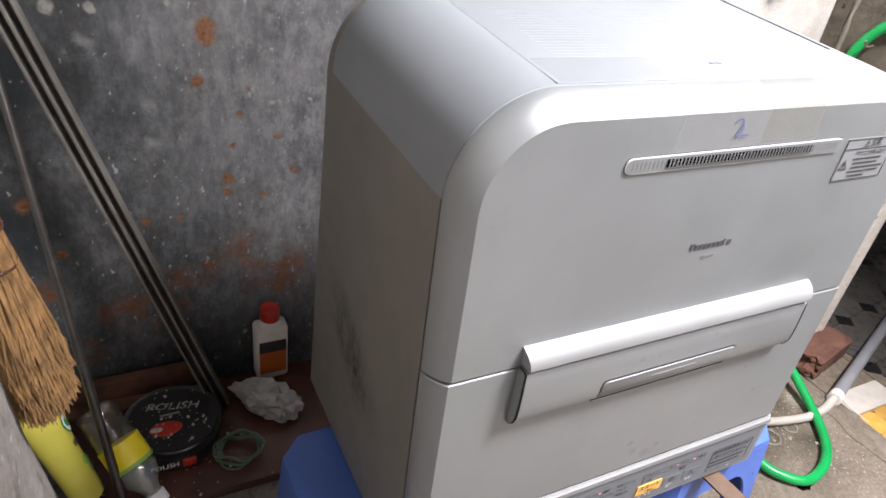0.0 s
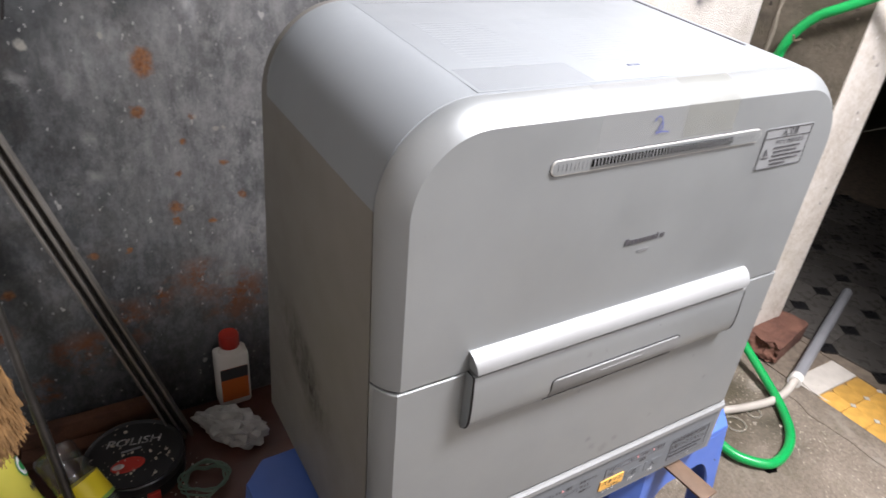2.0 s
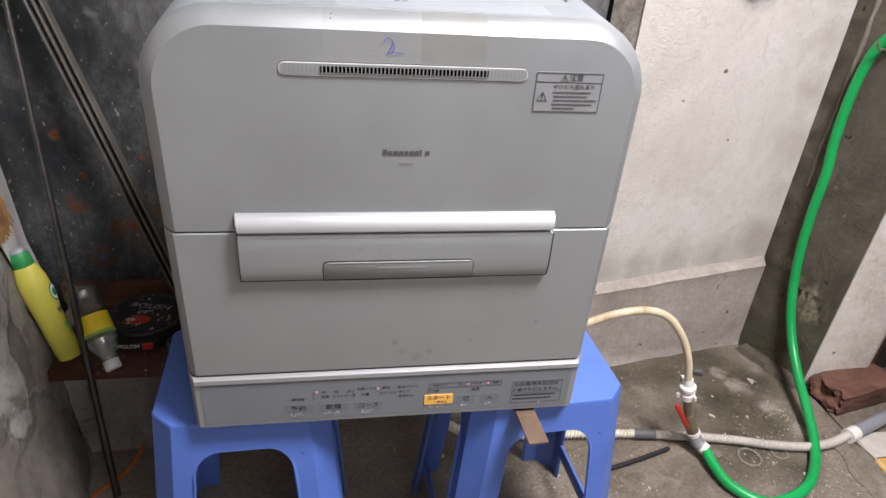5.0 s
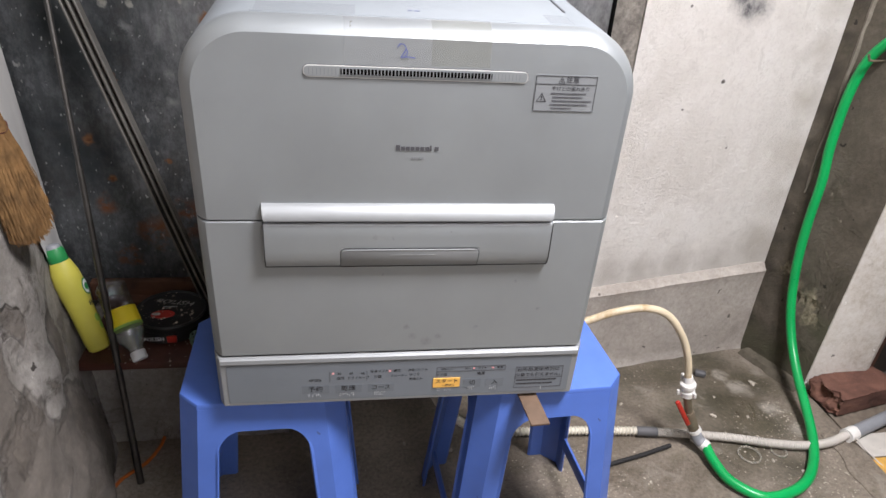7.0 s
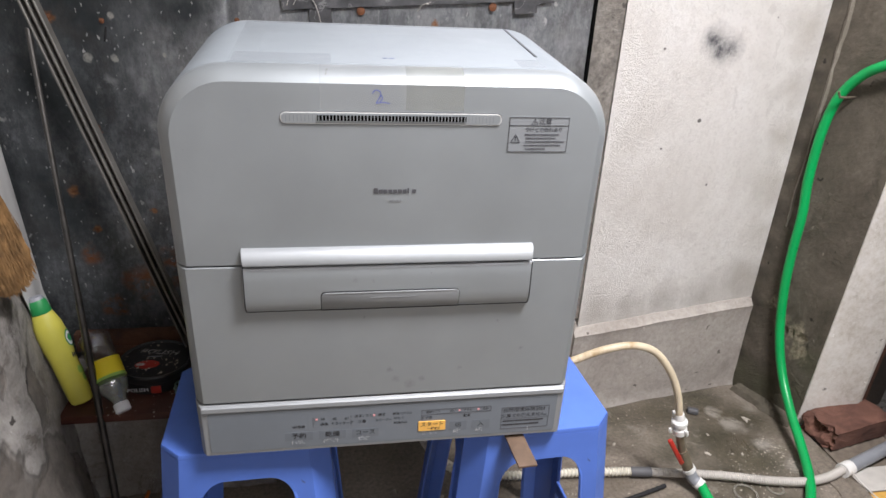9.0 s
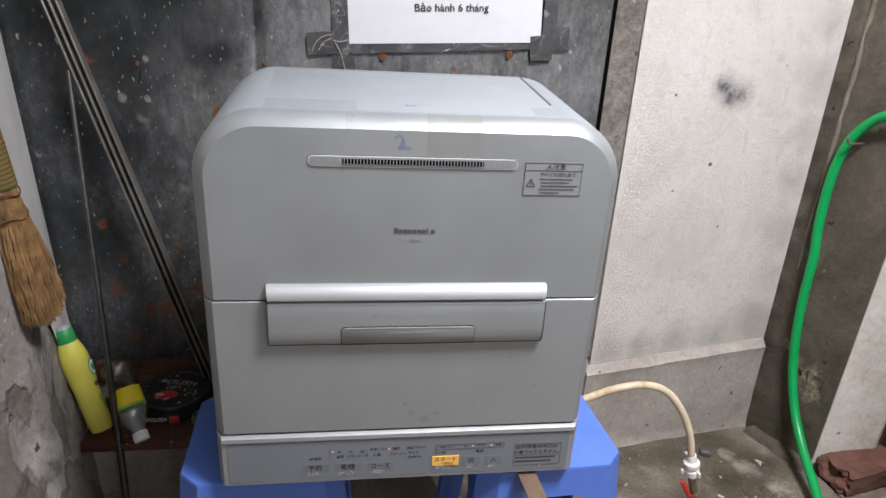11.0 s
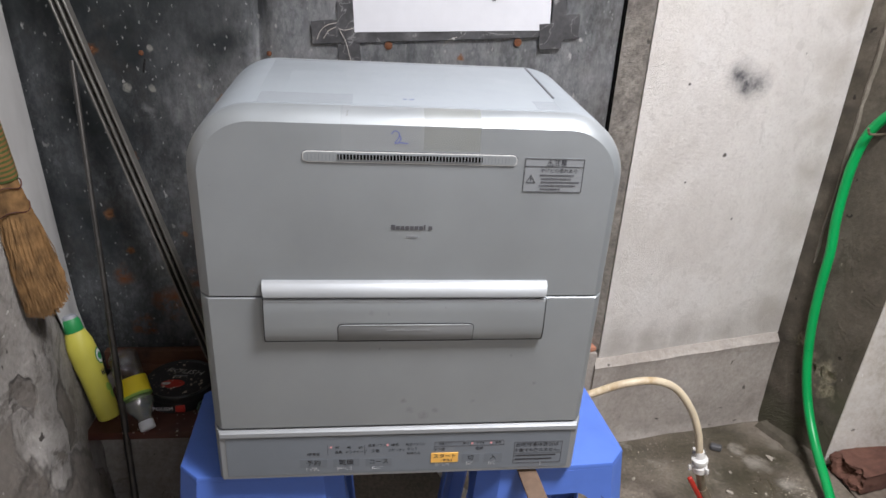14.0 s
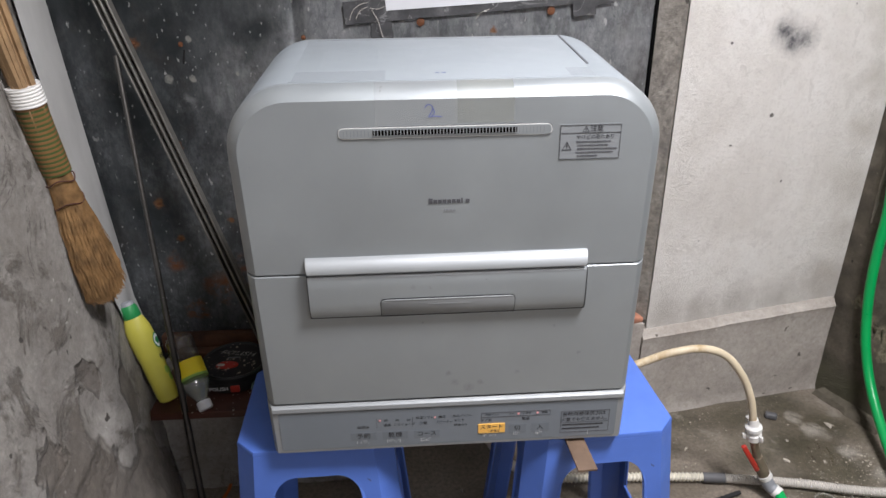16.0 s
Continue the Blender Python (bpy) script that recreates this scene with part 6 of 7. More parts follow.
def broom():
    """A straw hand broom hanging head down on the left wall."""
    b = tagged(empty("straw_broom", (-0.608, 0.222, 0.893)), "straw broom with a cane handle hanging on the wall", "broom")
    top, neck, tip = Vector((-0.014, -0.070, 0.42)), Vector((0.0, 0.0, 0.0)), Vector((0.026, 0.022, -0.272))
    r = random.Random(3)
    ax = (top - neck).normalized()
    s1 = ax.orthogonal().normalized()
    s2 = ax.cross(s1)
    for k in range(44):
        a, d = r.uniform(0, 6.28), 0.0215 * math.sqrt(r.random())
        off = s1 * math.cos(a) * d * 0.8 + s2 * math.sin(a) * d
        wob = s1 * r.uniform(-0.003, 0.003)
        part("cane", tube([neck + ax * 0.03 + off * 0.85, neck + ax * 0.2 + off + wob, top + off * 1.25 + ax * r.uniform(-0.03, 0.02)], 0.0048, 6), M["cane"], b)
    ring = lambda z0, z1, rad: tube([neck + ax * z0, neck + ax * (z0 + z1) / 2, neck + ax * z1], rad, 20)
    part("string_wrap", tube([neck + ax * (0.068 + 0.030 * i / 60) for i in range(61)], lambda s: 0.0250 + 0.0004 * math.sin(s * 2 * math.pi / 0.0050), 20), M["white_plastic"], b, "white string wrapping")
    n = 30
    for i in range(n):
        z0 = -0.045 + 0.112 * i / n
        part("band", ring(z0, z0 + 0.112 / n, 0.0222 + 0.0003 * (i % 2)), M["green_band"] if i % 2 == 0 else M["orange_band"], b, "green wrapping" if i % 2 == 0 else "tan wrapping")
    straw = bmesh.new()
    way = (tip - neck).normalized()
    side = Vector((0.05, 1, 0.1)).cross(way).cross(way).normalized()
    out = way.cross(side)
    for k in range(4600):
        a, d = r.uniform(0, 6.28), math.sqrt(r.random())
        u, v = math.cos(a) * d, math.sin(a) * d
        ln = r.uniform(0.84, 1.06) * (1 - 0.10 * d)
        pts = []
        for t in (0.0, 0.3, 0.55, 0.8, 1.0):
            wide = 0.016 + 0.028 * math.sin(min(1, t * 1.15) * math.pi / 2) ** 2
            deep = 0.017 + 0.010 * t
            jit = 0.0065 * t
            pts.append(neck - ax * 0.03 + (tip - neck) * (t * ln) * 0.92 + side * (u * wide + r.uniform(-jit, jit)) + out * (v * deep + r.uniform(-jit, jit)))
        tube(pts, 0.00048, 3, straw, caps=False)
    part("bristles", straw, M["straw"], b, "long golden-brown straw bristles", smooth=False)
    for t in (0.10, 0.24):
        c = neck - ax * 0.03 + (tip - neck) * t
        w = 0.022 + 0.030 * t
        part("stitch", tube([c + side * w * math.cos(q) + out * 0.021 * math.sin(q) + way * 0.004 * math.sin(3 * q) for q in (2 * math.pi * i / 24 for i in range(25))], 0.0011, 6), M["brown_wood"], b, "dark binding thread")
    return b


broom()

# ---- the board in the corner and what stands on it ----
bd = tagged(empty("board", (-0.42, 0.47, 0.27)), "dark brown stained wooden board used as a low shelf", "board")
part("board_top", box((-0.20, -0.116, -0.018), (0.26, 0.130, 0.0), 0.003), M["brown_wood"], bd)
for x in (-0.165, 0.225):
    part("board_batten", box((x - 0.02, -0.05, -0.0205), (x + 0.02, 0.12, -0.0175)), M["brown_wood"], bd)
block = bmesh.new()
box((-0.66, 0.415, 0.0), (-0.22, 0.612, 0.250), bm=block)
bmesh.ops.subdivide_edges(block, edges=block.edges[:], cuts=14, use_grid_fill=True)
for v in block.verts:
    if v.co.z < 0.245:
        v.co.y += 0.008 * noise.fractal((v.co.x * 18, v.co.z * 18, 2), 1.0, 2.0, 4)
setting("wall_base", block, M["left_wall"], "low rough cement base under the board", "wall", True)
for (x0, y0, x1, y1, z0, z1, turn) in ((-0.66, 0.590, -0.40, 0.612, 0.270, 0.318, 0.0), (-0.62, 0.555, -0.40, 0.584, 0.270, 0.288, -3.0)):
    mm = Matrix.Translation(((x0 + x1) / 2, (y0 + y1) / 2, 0)) @ Matrix.Rotation(radians(turn), 4, "Z") @ Matrix.Translation((-(x0 + x1) / 2, -(y0 + y1) / 2, 0))
    tagged(part("plank", box((x0, y0, z0), (x1, y1, z1), 0.003, m=mm), M["plank"]), "rotten reddish-brown plank lying along the metal wall", "plank", "planks on the board")


def leaning(base, top):
    base, top = Vector(base), Vector(top)
    return Matrix.Translation(base) @ (top - base).to_track_quat("Z", "Y").to_matrix().to_4x4(), (top - base).length


def oval_body(profile, sides, m, flat=0.72):
    """A turned shape squeezed to an oval section."""
    return lathe(profile, sides, m=m @ Matrix.Diagonal((1, flat, 1, 1)))


def cream_bottle():
    m, n = leaning((-0.588, 0.402, 0.272), (-0.656, 0.445, 0.510))
    o = tagged(empty("cleaner_bottle", m.translation), "yellow plastic cleaner bottle with a green cap, leaning on the wall", "bottle")
    m = Matrix.Translation(-m.translation) @ m @ Matrix.Rotation(radians(-35), 4, "Z")
    part("body", oval_body([(0.017, 0.0), (0.0215, 0.004), (0.0230, 0.02), (0.0238, 0.065), (0.0240, 0.095), (0.0262, 0.125), (0.0272, 0.152), (0.0258, 0.175), (0.0205, 0.195), (0.017, 0.203)], 32, m), M["yellow"], o)
    cap = part("cap", oval_body([(0.0175, 0.200), (0.0185, 0.203), (0.0175, 0.222), (0.0150, 0.228)], 28, m, 0.85), M["cap_green"], o, "green cap")
    part("cap_top", oval_body([(0.0150, 0.2282), (0.0130, 0.234), (0.007, 0.237)], 28, m, 0.85), M["pvc"], cap, "grey cap top")
    def patch(name, a_mid, a_half, z_mid, z_half, material, parent, lift):
        bm, rows = bmesh.new(), []
        for i in range(13):
            t = -1 + 2 * i / 12
            a = a_mid + a_half * t
            h = z_half * math.sqrt(max(0.02, 1 - t * t))
            row = []
            for z in (z_mid - h, z_mid, z_mid + h):
                rr = 0.0212 + 0.0060 * min(1.0, max(0.0, z / 0.15)) + lift
                row.append(bm.verts.new(m @ Vector((rr * math.cos(a), rr * 0.74 * math.sin(a), z))))
            rows.append(row)
        for a, b in zip(rows, rows[1:]):
            for i in range(2):
                bm.faces.new((a[i], a[i + 1], b[i + 1], b[i]))
        return part(name, bm, material, parent)
    ring = patch("label_oval", 2.75, 0.42, 0.138, 0.018, M["cap_green"], o, 0.0012)
    field = patch("label_field", 2.75, 0.35, 0.138, 0.0150, M["white_ink"], ring, 0.0016)
    patch("label_core", 2.75, 0.25, 0.138, 0.008, M["cap_green"], ring, 0.0020)
    for k in range(4):
        patch("label_print", 2.40 + 0.17 * k, 0.06, 0.103, 0.006, M["ink"], o, 0.0014)
    for a, z in ((2.5, 0.070), (2.8, 0.066), (2.68, 0.052)):
        patch("label_disc", a, 0.22, z, 0.009, M["label_green"], o, 0.0014)
    return o


cream_bottle()


M["milky"] = film("milky_liquid", (0.85, 0.86, 0.84), 0.22)


def soda_bottle():
    """A clear bottle standing on its cap, leaning back."""
    m, n = leaning((-0.500, 0.360, 0.282), (-0.574, 0.465, 0.412))
    o = tagged(empty("water_bottle", m.translation), "clear plastic bottle with a yellow label, upside down on its cap", "bottle")
    m = Matrix.Translation(-m.translation) @ m
    prof = [(0.0125, 0.004), (0.0125, 0.016), (0.016, 0.022), (0.024, 0.034), (0.0292, 0.050), (0.0300, 0.058), (0.0295, 0.062), (0.0295, 0.110), (0.0285, 0.116), (0.0300, 0.122), (0.0285, 0.129), (0.0300, 0.136), (0.0285, 0.143), (0.0300, 0.150), (0.0285, 0.157), (0.024, 0.163), (0.012, 0.160)]
    part("body", lathe(prof, 32, m=m), M["pet"], o, "clear crumpled plastic")
    part("cap", lathe([(0.0135, -0.008), (0.0150, -0.006), (0.0150, 0.009), (0.0138, 0.011)], 24, m=m), M["white_ink"], o, "white cap")
    part("label", lathe([(0.0306, 0.064), (0.0306, 0.103)], 32, m=m), M["label_yellow"], o, "yellow label")
    part("liquid", lathe([(0.0115, 0.010), (0.0145, 0.022), (0.0225, 0.034), (0.0278, 0.050), (0.0285, 0.056)], 28, m=m), M["milky"], o, "milky liquid in the neck")
    part("label_band", lathe([(0.0309, 0.062), (0.0309, 0.0675)], 32, m=m), M["label_green"], o, "green band")
    return o


soda_bottle()


M["worn_print"] = plain("worn_white_print", (0.36, 0.36, 0.35), 0.6, 0, 0.6, 90.0, 0.1)


def tin():
    o = tagged(empty("polish_tin", (-0.462, 0.486, 0.27)), "round black polish tin with white and red print", "tin")
    part("tin_body", lathe([(0.070, 0.0), (0.073, 0.002), (0.073, 0.034), (0.071, 0.037)], 48), M["black_tin"], o)
    lid = part("lid", lathe([(0.0745, 0.026), (0.0755, 0.029), (0.0755, 0.041), (0.0735, 0.0435), (0.070, 0.0425), (0.068, 0.041), (0.0, 0.041)], 48), M["black_tin"], o)
    lettering("lid_print", "POLISH", 0.022, (0.004, 0.026, 0.0416), M["worn_print"], lid, Matrix.Rotation(radians(-12), 4, "Z") @ Matrix(((1, 0.25, 0, 0), (0, 1, 0, 0), (0, 0, 1, 0), (0, 0, 0, 1))), 1.15)
    bars_on_lid = box((-0.018, 0.008, 0.0411), (0.012, 0.012, 0.0416))
    part("lid_small_print", bars_on_lid, M["grey_line"], lid)
    part("lid_emblem_mark", lathe([(0.007, 0.0425), (0.006, 0.0429)], 14, m=Matrix.Translation((-0.026, -0.020, 0)) @ Matrix.Diagonal((1.3, 0.8, 1, 1))), M["worn_print"], lid, "white mark in the red print")
    part("lid_emblem", lathe([(0.020, 0.0412), (0.019, 0.0424)], 28, m=Matrix.Translation((-0.012, -0.020, 0)) @ Matrix.Diagonal((1.25, 0.75, 1, 1))), M["label_red"], lid, "red oval print")
    part("side_emblem", box((0.004, -0.0762, 0.006), (0.024, -0.070, 0.022), 0.002), M["label_red"], o, "red print")
    lettering("side_print", "POLISH", 0.013, (-0.022, -0.0735, 0.014), M["white_ink"], o, FRONT)
    return o


tin()


def white_bottle():
    o = tagged(empty("solvent_bottle", (-0.279, 0.588, 0.27)), "white plastic bottle with a red cap and orange label", "bottle")
    part("body", box((-0.029, -0.019, 0.0), (0.029, 0.019, 0.118), 0.008, 4), M["white_plastic"], o)
    part("shoulder", lathe([(0.024, 0.114), (0.018, 0.124), (0.014, 0.128), (0.014, 0.134)], 20, m=Matrix.Diagonal((1, 0.75, 1, 1))), M["white_plastic"], o)
    part("cap", lathe([(0.0165, 0.128), (0.0175, 0.130), (0.0175, 0.150), (0.0160, 0.153)], 24), M["red"], o, "red screw cap")
    lb = part("label", box((-0.024, -0.0198, 0.016), (0.024, -0.0185, 0.090), 0.0003, 1), M["orange"], o, "orange label")
    part("label_band", box((-0.024, -0.0204, 0.066), (0.024, -0.0197, 0.090)), M["ink"], lb, "black print band")
    return o


white_bottle()


def crumpled_bag():
    bm = bmesh.new()
    bmesh.ops.create_icosphere(bm, subdivisions=4, radius=1)
    for v in bm.verts:
        d = v.co.normalized()
        fold = noise.voronoi(d * 2.6 + Vector((1, 5, 2)))[0]
        k = 0.86 + 0.30 * noise.noise(d * 1.4 + Vector((4, 0, 0))) + 0.42 * (fold[1] - fold[0]) - 0.10 * abs(noise.noise(d * 6))
        v.co = d * k
        v.co.z = max(v.co.z, -0.45)
        v.co.y *= 1.0 + 0.45 * v.co.x
        v.co.z *= 1.0 + 0.35 * v.co.x
    bmesh.ops.transform(bm, matrix=Matrix.Translation((-0.312, 0.510, 0.287)) @ Matrix.Rotation(radians(-48), 4, "Z") @ Matrix.Diagonal((0.068, 0.033, 0.034, 1)), verts=bm.verts)
    tagged(part("crumpled_bag", bm, M["bag"], angle=24), "crumpled greyish-white plastic bag on the board", "plastic bag")


crumpled_bag()


def wire_coil():
    r, pts = random.Random(8), []
    for k in range(90):
        a = k * 0.32
        pts.append((-0.372 + (0.034 + 0.006 * math.sin(k * 0.9)) * math.cos(a), 0.412 + (0.030 + 0.005 * math.cos(k * 0.7)) * math.sin(a), 0.274 + 0.016 * abs(math.sin(k * 0.13)) + 0.004 * r.random()))
    tagged(part("wire_coil", tube(smooth_path(pts, 3), 0.0018, 6), M["wire_green"]), "tangled coil of dull green wire on the board", "wire")


M["wire_green"] = plain("green_wire", (0.10, 0.16, 0.12), 0.5, 0, 0.2)
wire_coil()


def paint_crumbs():
    r, bm = random.Random(21), bmesh.new()
    for k in range(150):
        x, y = r.gauss(-0.47, 0.06), r.gauss(0.46, 0.06)
        if not (-0.60 < x < -0.30 and 0.34 < y < 0.585):
            continue
        on_tin = (x + 0.462) ** 2 + (y - 0.486) ** 2 < 0.0045
        s = r.choice((0.0008, 0.001, 0.0012, 0.0016, 0.0026))
        bmesh.ops.create_icosphere(bm, subdivisions=1, radius=1, matrix=Matrix.Translation((x, y, (0.3118 if on_tin else 0.2702) + s * 0.2)) @ Matrix.Rotation(r.uniform(0, 6), 4, "Z") @ Matrix.Diagonal((s * r.uniform(0.8, 1.8), s, s * 0.4, 1)))
    return tagged(part("paint_crumbs", bm, M["grit"], smooth=False), "white paint crumbs fallen on the dark board", "crumbs", kind="stuff")


paint_crumbs()

# ---- notice, tape and bolts on the sheet metal ----
WY = METAL_Y - 0.0035
note = tagged(empty("paper_notice", (0.12, WY, 1.06)), "white printed paper notice taped to the metal wall", "notice")
sheet_m = Matrix.Rotation(radians(-3), 4, "Y")
pb = bmesh.new()
rows = []
for i in range(13):
    for_x = -0.203 + 0.406 * i / 12
    rows.append([pb.verts.new(sheet_m @ Vector((for_x, -0.004 + 0.0012 * noise.noise((for_x * 9, k * 0.8, 0)), 0.0 + 0.285 * k / 8))) for k in range(9)])
for a, b in zip(rows, rows[1:]):
    for k in range(8):
        pb.faces.new((a[k], b[k], b[k + 1], a[k + 1]))
part("sheet", pb, M["paper"], note)
SERIF = 0.0212
lt = text_mesh("Bảo hành 6 tháng", SERIF, bold=0.012)
bmesh.ops.transform(lt, matrix=sheet_m @ Matrix.Translation((0.010, -0.0056, 0.0695)) @ FRONT @ Matrix.Diagonal((1.03, 1, 1, 1)), verts=lt.verts)
part("printed_line", lt, M["ink"], note, "black printed line", smooth=False)
ab = bmesh.new()
for x0, z0, x1, z1 in word_bars(-0.15, 0.14, 0.110, 0.016, 12, 0.005, 0.022) + word_bars(-0.15, 0.15, 0.150, 0.020, 13, 0.006, 0.03) + word_bars(-0.12, 0.12, 0.215, 0.024, 14, 0.007, 0.035):
    box((x0, -0.0058, z0), (x1, -0.0040, z1), bm=ab, m=sheet_m)
part("printed_bars", ab, M["ink"], note, smooth=False)


def tape(x0, z0, x1, z1, turn=0.0, layer=0):
    c = Vector(((x0 + x1) / 2, WY - 0.0012 * (1 + layer), (z0 + z1) / 2))
    bm, rows = bmesh.new(), []
    w, h = (x1 - x0) / 2, (z1 - z0) / 2
    nx, nz = max(2, int(w / 0.008)), max(2, int(h / 0.008))
    m = Matrix.Translation(c) @ Matrix.Rotation(radians(turn), 4, "Y")
    for i in range(nx + 1):
        rows.append([])
        for k in range(nz + 1):
            x, z = -w + 2 * w * i / nx, -h + 2 * h * k / nz
            rag = 0.0018 * noise.noise((x * 80, z * 80, x0))
            rows[-1].append(bm.verts.new(m @ Vector((x + (rag if i in (0, nx) else 0), -0.0012 * abs(noise.noise((x * 45, z * 45, 3))), z + (rag if k in (0, nz) else 0)))))
    for a, b in zip(rows, rows[1:]):
        for k in range(nz):
            bm.faces.new((a[k], b[k], b[k + 1], a[k + 1]))
    return tagged(part("tape_piece", bm, M["tape"]), "strip of wrinkled black tape on the metal wall", "tape", "black tape round the notice")


tape(-0.120, 0.985, -0.075, 1.36, -1.5)
tape(-0.080, 1.0435, 0.330, 1.066, -4, 1)
tape(-0.168, 1.026, -0.100, 1.070, -4, 2)
tape(0.322, 1.05, 0.352, 1.36, -1.5, 2)
tape(0.302, 1.034, 0.350, 1.085, -6, 3)
tape(0.345, 1.056, 0.386, 1.104, -4, 1)


def scratch(pts):
    """A pale torn fibre standing on the tape."""
    line = smooth_path([(x, WY - 0.0075, z) for x, z in pts], 6)
    return tagged(part("tape_fibre", tube(line, 0.0006, 5), M["drain_hose"]), "pale torn fibre stuck on black tape", "fibre", "fibres on the tape")


scratch([(-0.158, 1.032), (-0.150, 1.050), (-0.135, 1.062), (-0.118, 1.066)])
scratch([(-0.145, 1.034), (-0.135, 1.050), (-0.120, 1.058)])
scratch([(-0.115, 1.055), (-0.100, 1.053), (-0.084, 1.058)])
scratch([(-0.112, 1.052), (-0.100, 1.030), (-0.092, 1.000), (-0.087, 0.987)])
scratch([(0.100, 1.030), (0.110, 1.042), (0.128, 1.049)])


def bolt(x, z, big):
    o = tagged(empty("rusty_bolt", (x, WY, z)), "rusty bolt head with an orange rust ring" if big else "small rusty screw in the metal wall", "bolt", "bolts in the metal wall")
    face = Matrix.Rotation(math.pi / 2, 4, "X")
    part("washer", lathe([(0.0085 if big else 0.0052, 0.0), (0.0078 if big else 0.0048, 0.0010)], 14, m=face), M["rusty"], o)
    part("head", lathe([(0.0055 if big else 0.0034, 0.0010), (0.005 if big else 0.003, 0.0022), (0.003 if big else 0.002, 0.0028)], 10, m=face), M["rusty"], o)
    return o


for x, z, big in ((0.258, 1.0435, True), (-0.013, 1.026, True), (-0.505, 0.991, False), (-0.599, 0.995, False), (-0.255, 1.000, False)):
    bolt(x, z, big)
gap = tagged(part("slit", box((-0.5035, WY - 0.0015, 0.952), (-0.500, WY + 0.001, 0.980), m=Matrix.Translation((-0.5, 0, 0.966)) @ Matrix.Rotation(radians(12), 4, "Y") @ Matrix.Translation((0.5, 0, -0.966))), M["dark"]), "black slit torn in the sheet metal", "slit", kind="structure")


M["blue_bag"] = plain("blue_bag_cloth", (0.020, 0.030, 0.10), 0.55, 0, 0.25, 9.0, 0.3, 30.0)
M["bag_stripe"] = plain("pale_bag_stripe", (0.16, 0.20, 0.15), 0.55, 0, 0.2, 14.0)


def striped_bag():
    o = tagged(empty("blue_bag", (2.44, 0.36, 0.0)), "slumped blue woven bag with pale stripes on the tiled floor", "bag")

    def sag(v, lift=0.0):
        k = 1 + 0.16 * noise.noise(v * 5 + Vector((3, 1, 0))) - 0.25 * max(0.0, v.z - 0.30)
        return Vector((v.x * k - (lift if v.x < 0 else 0), v.y * k - (lift if v.y < 0 else 0), v.z))
    body = box((-0.20, -0.26, 0.004), (0.20, 0.26, 0.46), 0.07, 4)
    bmesh.ops.subdivide_edges(body, edges=body.edges[:], cuts=3, use_grid_fill=True)
    for v in body.verts:
        v.co = sag(v.co)
    part("body", body, M["blue_bag"], o)
    for k in range(4):
        bm, rows = bmesh.new(), []
        for i in range(9):
            y = -0.20 + 0.05 * i
            z = 0.09 + 0.085 * k + 0.05 * (i / 8)
            rows.append([bm.verts.new(sag(Vector((-0.203, y, z + dz)), 0.006)) for dz in (0.0, 0.030)])
        for a, b in zip(rows, rows[1:]):
            bm.faces.new((a[0], b[0], b[1], a[1]))
        part("stripe", bm, M["bag_stripe"], o, "pale green stripe")
    return o


striped_bag()

# ---- tiles of the threshold and of the room ----
def plate(pts, deep=0.006):
    bm = bmesh.new()
    c = Vector((0, 0, 0))
    top = [bm.verts.new((x * 0.985, y * 0.985, 0.0)) for x, y in pts]
    mid = [bm.verts.new((x, y, -0.0008)) for x, y in pts]
    low = [bm.verts.new((x, y, -deep)) for x, y in pts]
    n = len(pts)
    for a, b in ((top, mid), (mid, low)):
        for i in range(n):
            bm.faces.new((a[i], a[(i + 1) % n], b[(i + 1) % n], b[i]))
    bm.faces.new(top)
    return bm


def piece_material(src, name):
    """Each piece takes its own tone."""
    m = src.copy()
    m.name = name
    nt = m.node_tree
    p = nt.nodes["Principled BSDF"]
    info = nt.nodes.new("ShaderNodeObjectInfo")
    old = p.inputs["Base Color"].links[0].from_socket
    tone = ramp(nt, info.outputs["Random"], [(0.0, 0.62), (0.5, 0.9), (1.0, 1.0)])
    nt.links.new(mix(nt, 1.0, old, tone, "MULTIPLY"), p.inputs["Base Color"])
    return m


M["tan_grout"] = plain("tan_grout", (0.30, 0.20, 0.09), 0.85, 0, 0.3, 40.0)
thresh = setting("floor_threshold", box((1.182, -0.62, -0.05), (1.392, 0.312, -0.003)), M["tan_grout"], "yellow hexagon-tiled threshold of the doorway", "floor")
MY, MW = piece_material(M["tile_yellow"], "yellow_tile_piece"), piece_material(M["tile_white"], "white_tile_piece")
a, c = 0.0326, 0.010
octa = [(a, -a + c), (a, a - c), (a - c, a), (-a + c, a), (-a, a - c), (-a, -a + c), (-a + c, -a), (a - c, -a)]
dot = [(c - 0.001, 0), (0, c - 0.001), (-c + 0.001, 0), (0, -c + 0.001)]
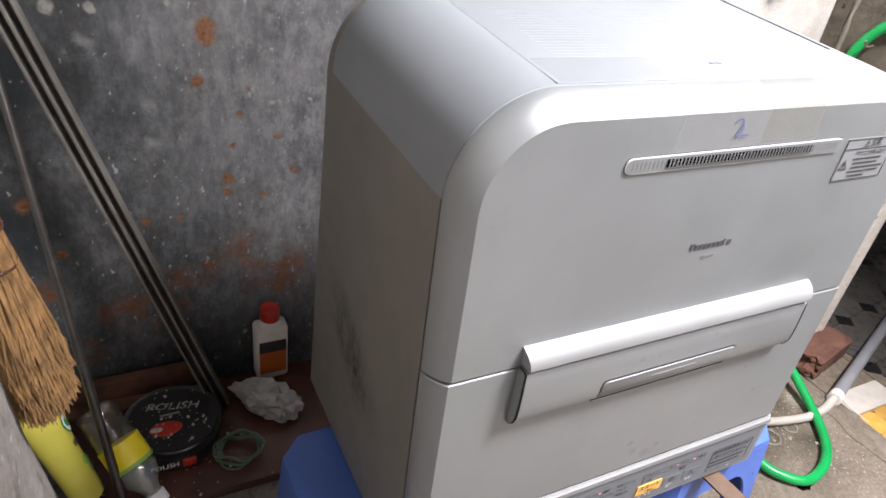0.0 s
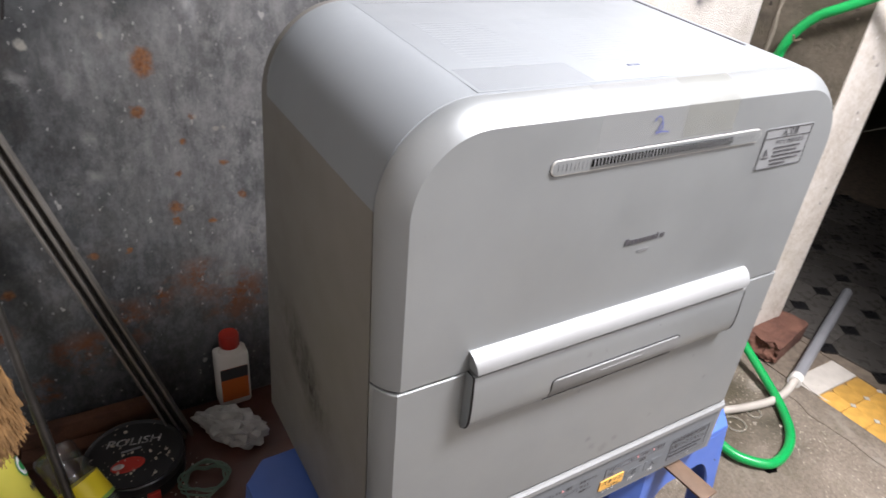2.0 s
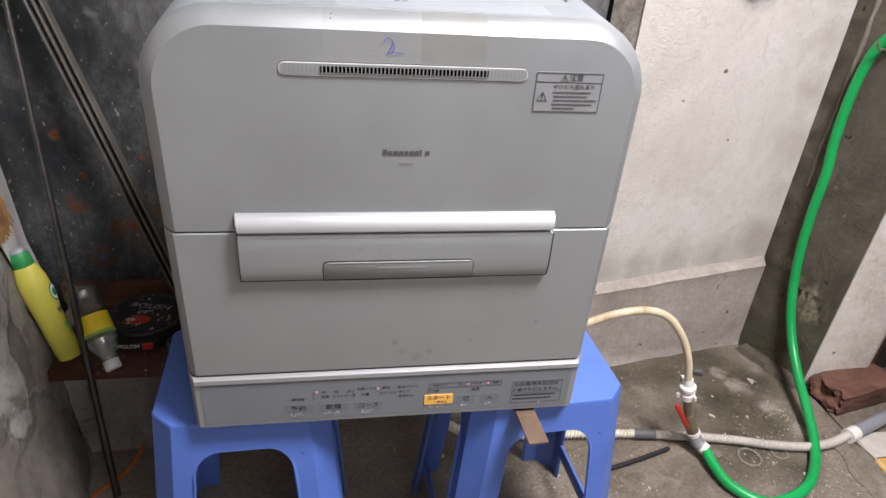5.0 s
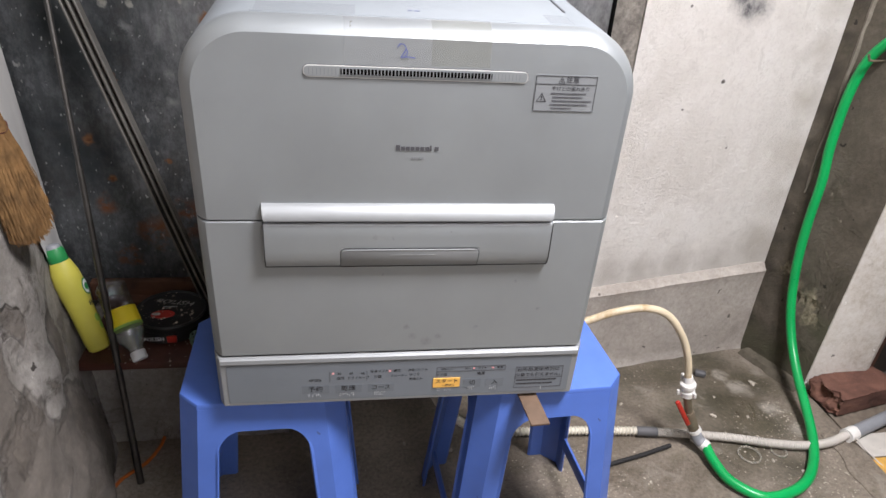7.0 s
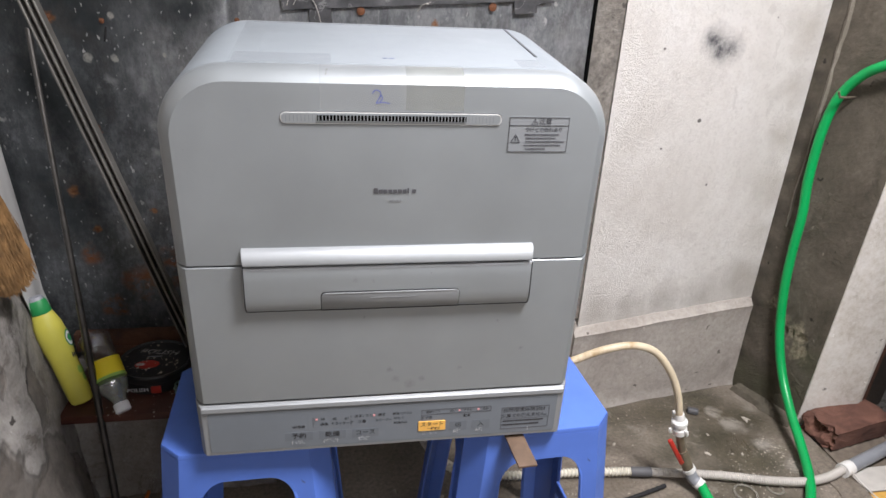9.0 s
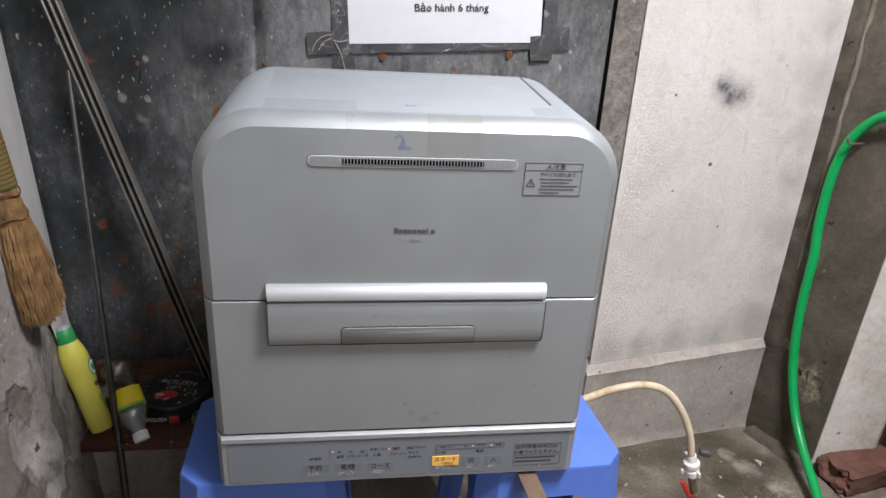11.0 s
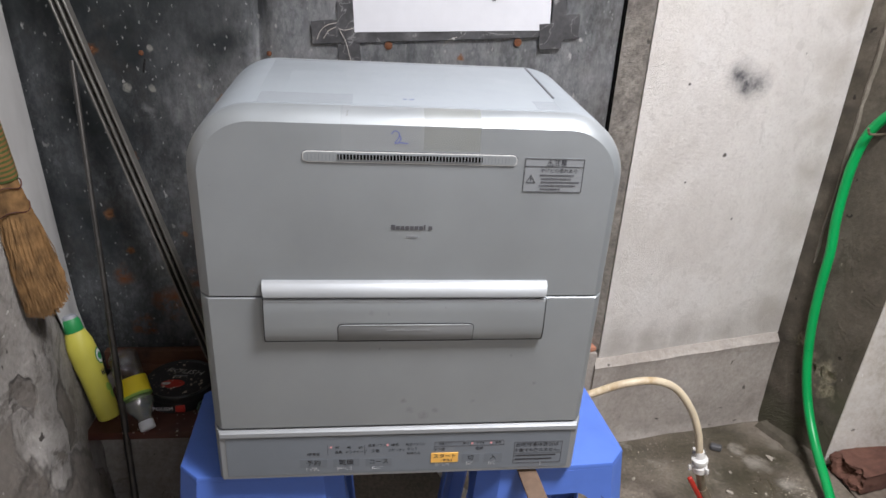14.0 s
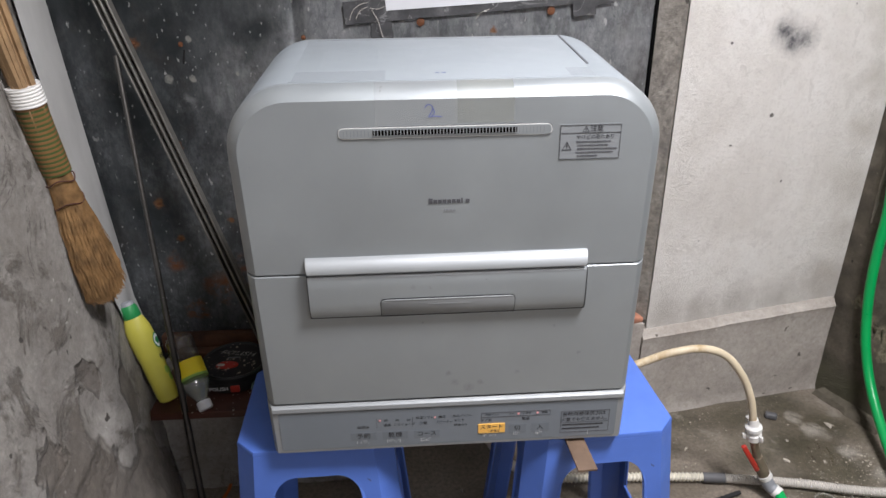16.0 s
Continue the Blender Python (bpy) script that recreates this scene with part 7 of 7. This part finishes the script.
part("border_tile", box((1.186, 0.232, 0.0), (1.385, 0.308, 0.0035), 0.001, 1), MW, thresh, "whitish border strip")
me_o = me_d = None
STEP = 0.066
for i in range(3):
    for k in range(12):
        x, y = 1.216 + i * STEP, 0.195 - k * STEP
        for kind in ("tile", "dot_tile"):
            xx, yy = (x, y) if kind == "tile" else (x + STEP / 2, y - STEP / 2)
            if xx > 1.385:
                continue
            first = me_o if kind == "tile" else me_d
            if first is None:
                ob = part(kind, plate(octa if kind == "tile" else dot), MY if kind == "tile" else MW, thresh, smooth=False)
                if kind == "tile":
                    me_o = ob.data
                else:
                    me_d = ob.data
            else:
                ob = new(kind, first)
                ob.parent = thresh
            ob.location = (xx, yy, 0.003)
room_tiles = setting("floor_room_tiles", box((1.394, -0.75, -0.05), (1.40, 1.1, -0.001)), M["grout"], "grey room floor tiles with black diamond insets", "floor")
MG, MB = piece_material(M["tile_grey"], "grey_tile_piece"), piece_material(M["tile_black"], "black_tile_piece")
S = 0.165
h, q = S / 2 - 0.001, 0.034
big = [(h, -h + q), (h, h - q), (h - q, h), (-h + q, h), (-h, h - q), (-h, -h + q), (-h + q, -h), (h - q, -h)]
small = [(q - 0.0015, 0), (0, q - 0.0015), (-q + 0.0015, 0), (0, -q + 0.0015)]
me_b = me_s = None
for i in range(-2, 9):
    for k in range(11):
        base = Matrix.Rotation(radians(8), 4, "Z") @ Vector((i * S, k * S, 0))
        for kind in ("tile", "diamond_tile"):
            off = Matrix.Rotation(radians(8), 4, "Z") @ Vector((S / 2, S / 2, 0)) if kind == "diamond_tile" else Vector((0, 0, 0))
            p = Vector((1.500, -0.72, 0)) + base + off
            if p.x < 1.40:
                continue
            first = me_b if kind == "tile" else me_s
            if first is None:
                ob = part(kind, plate(big if kind == "tile" else small), MG if kind == "tile" else MB, room_tiles, smooth=False)
                if kind == "tile":
                    me_b = ob.data
                else:
                    me_s = ob.data
            else:
                ob = new(kind, first)
                ob.parent = room_tiles
            ob.matrix_basis = Matrix.Translation((p.x, p.y, 0.002)) @ Matrix.Rotation(radians(8), 4, "Z")
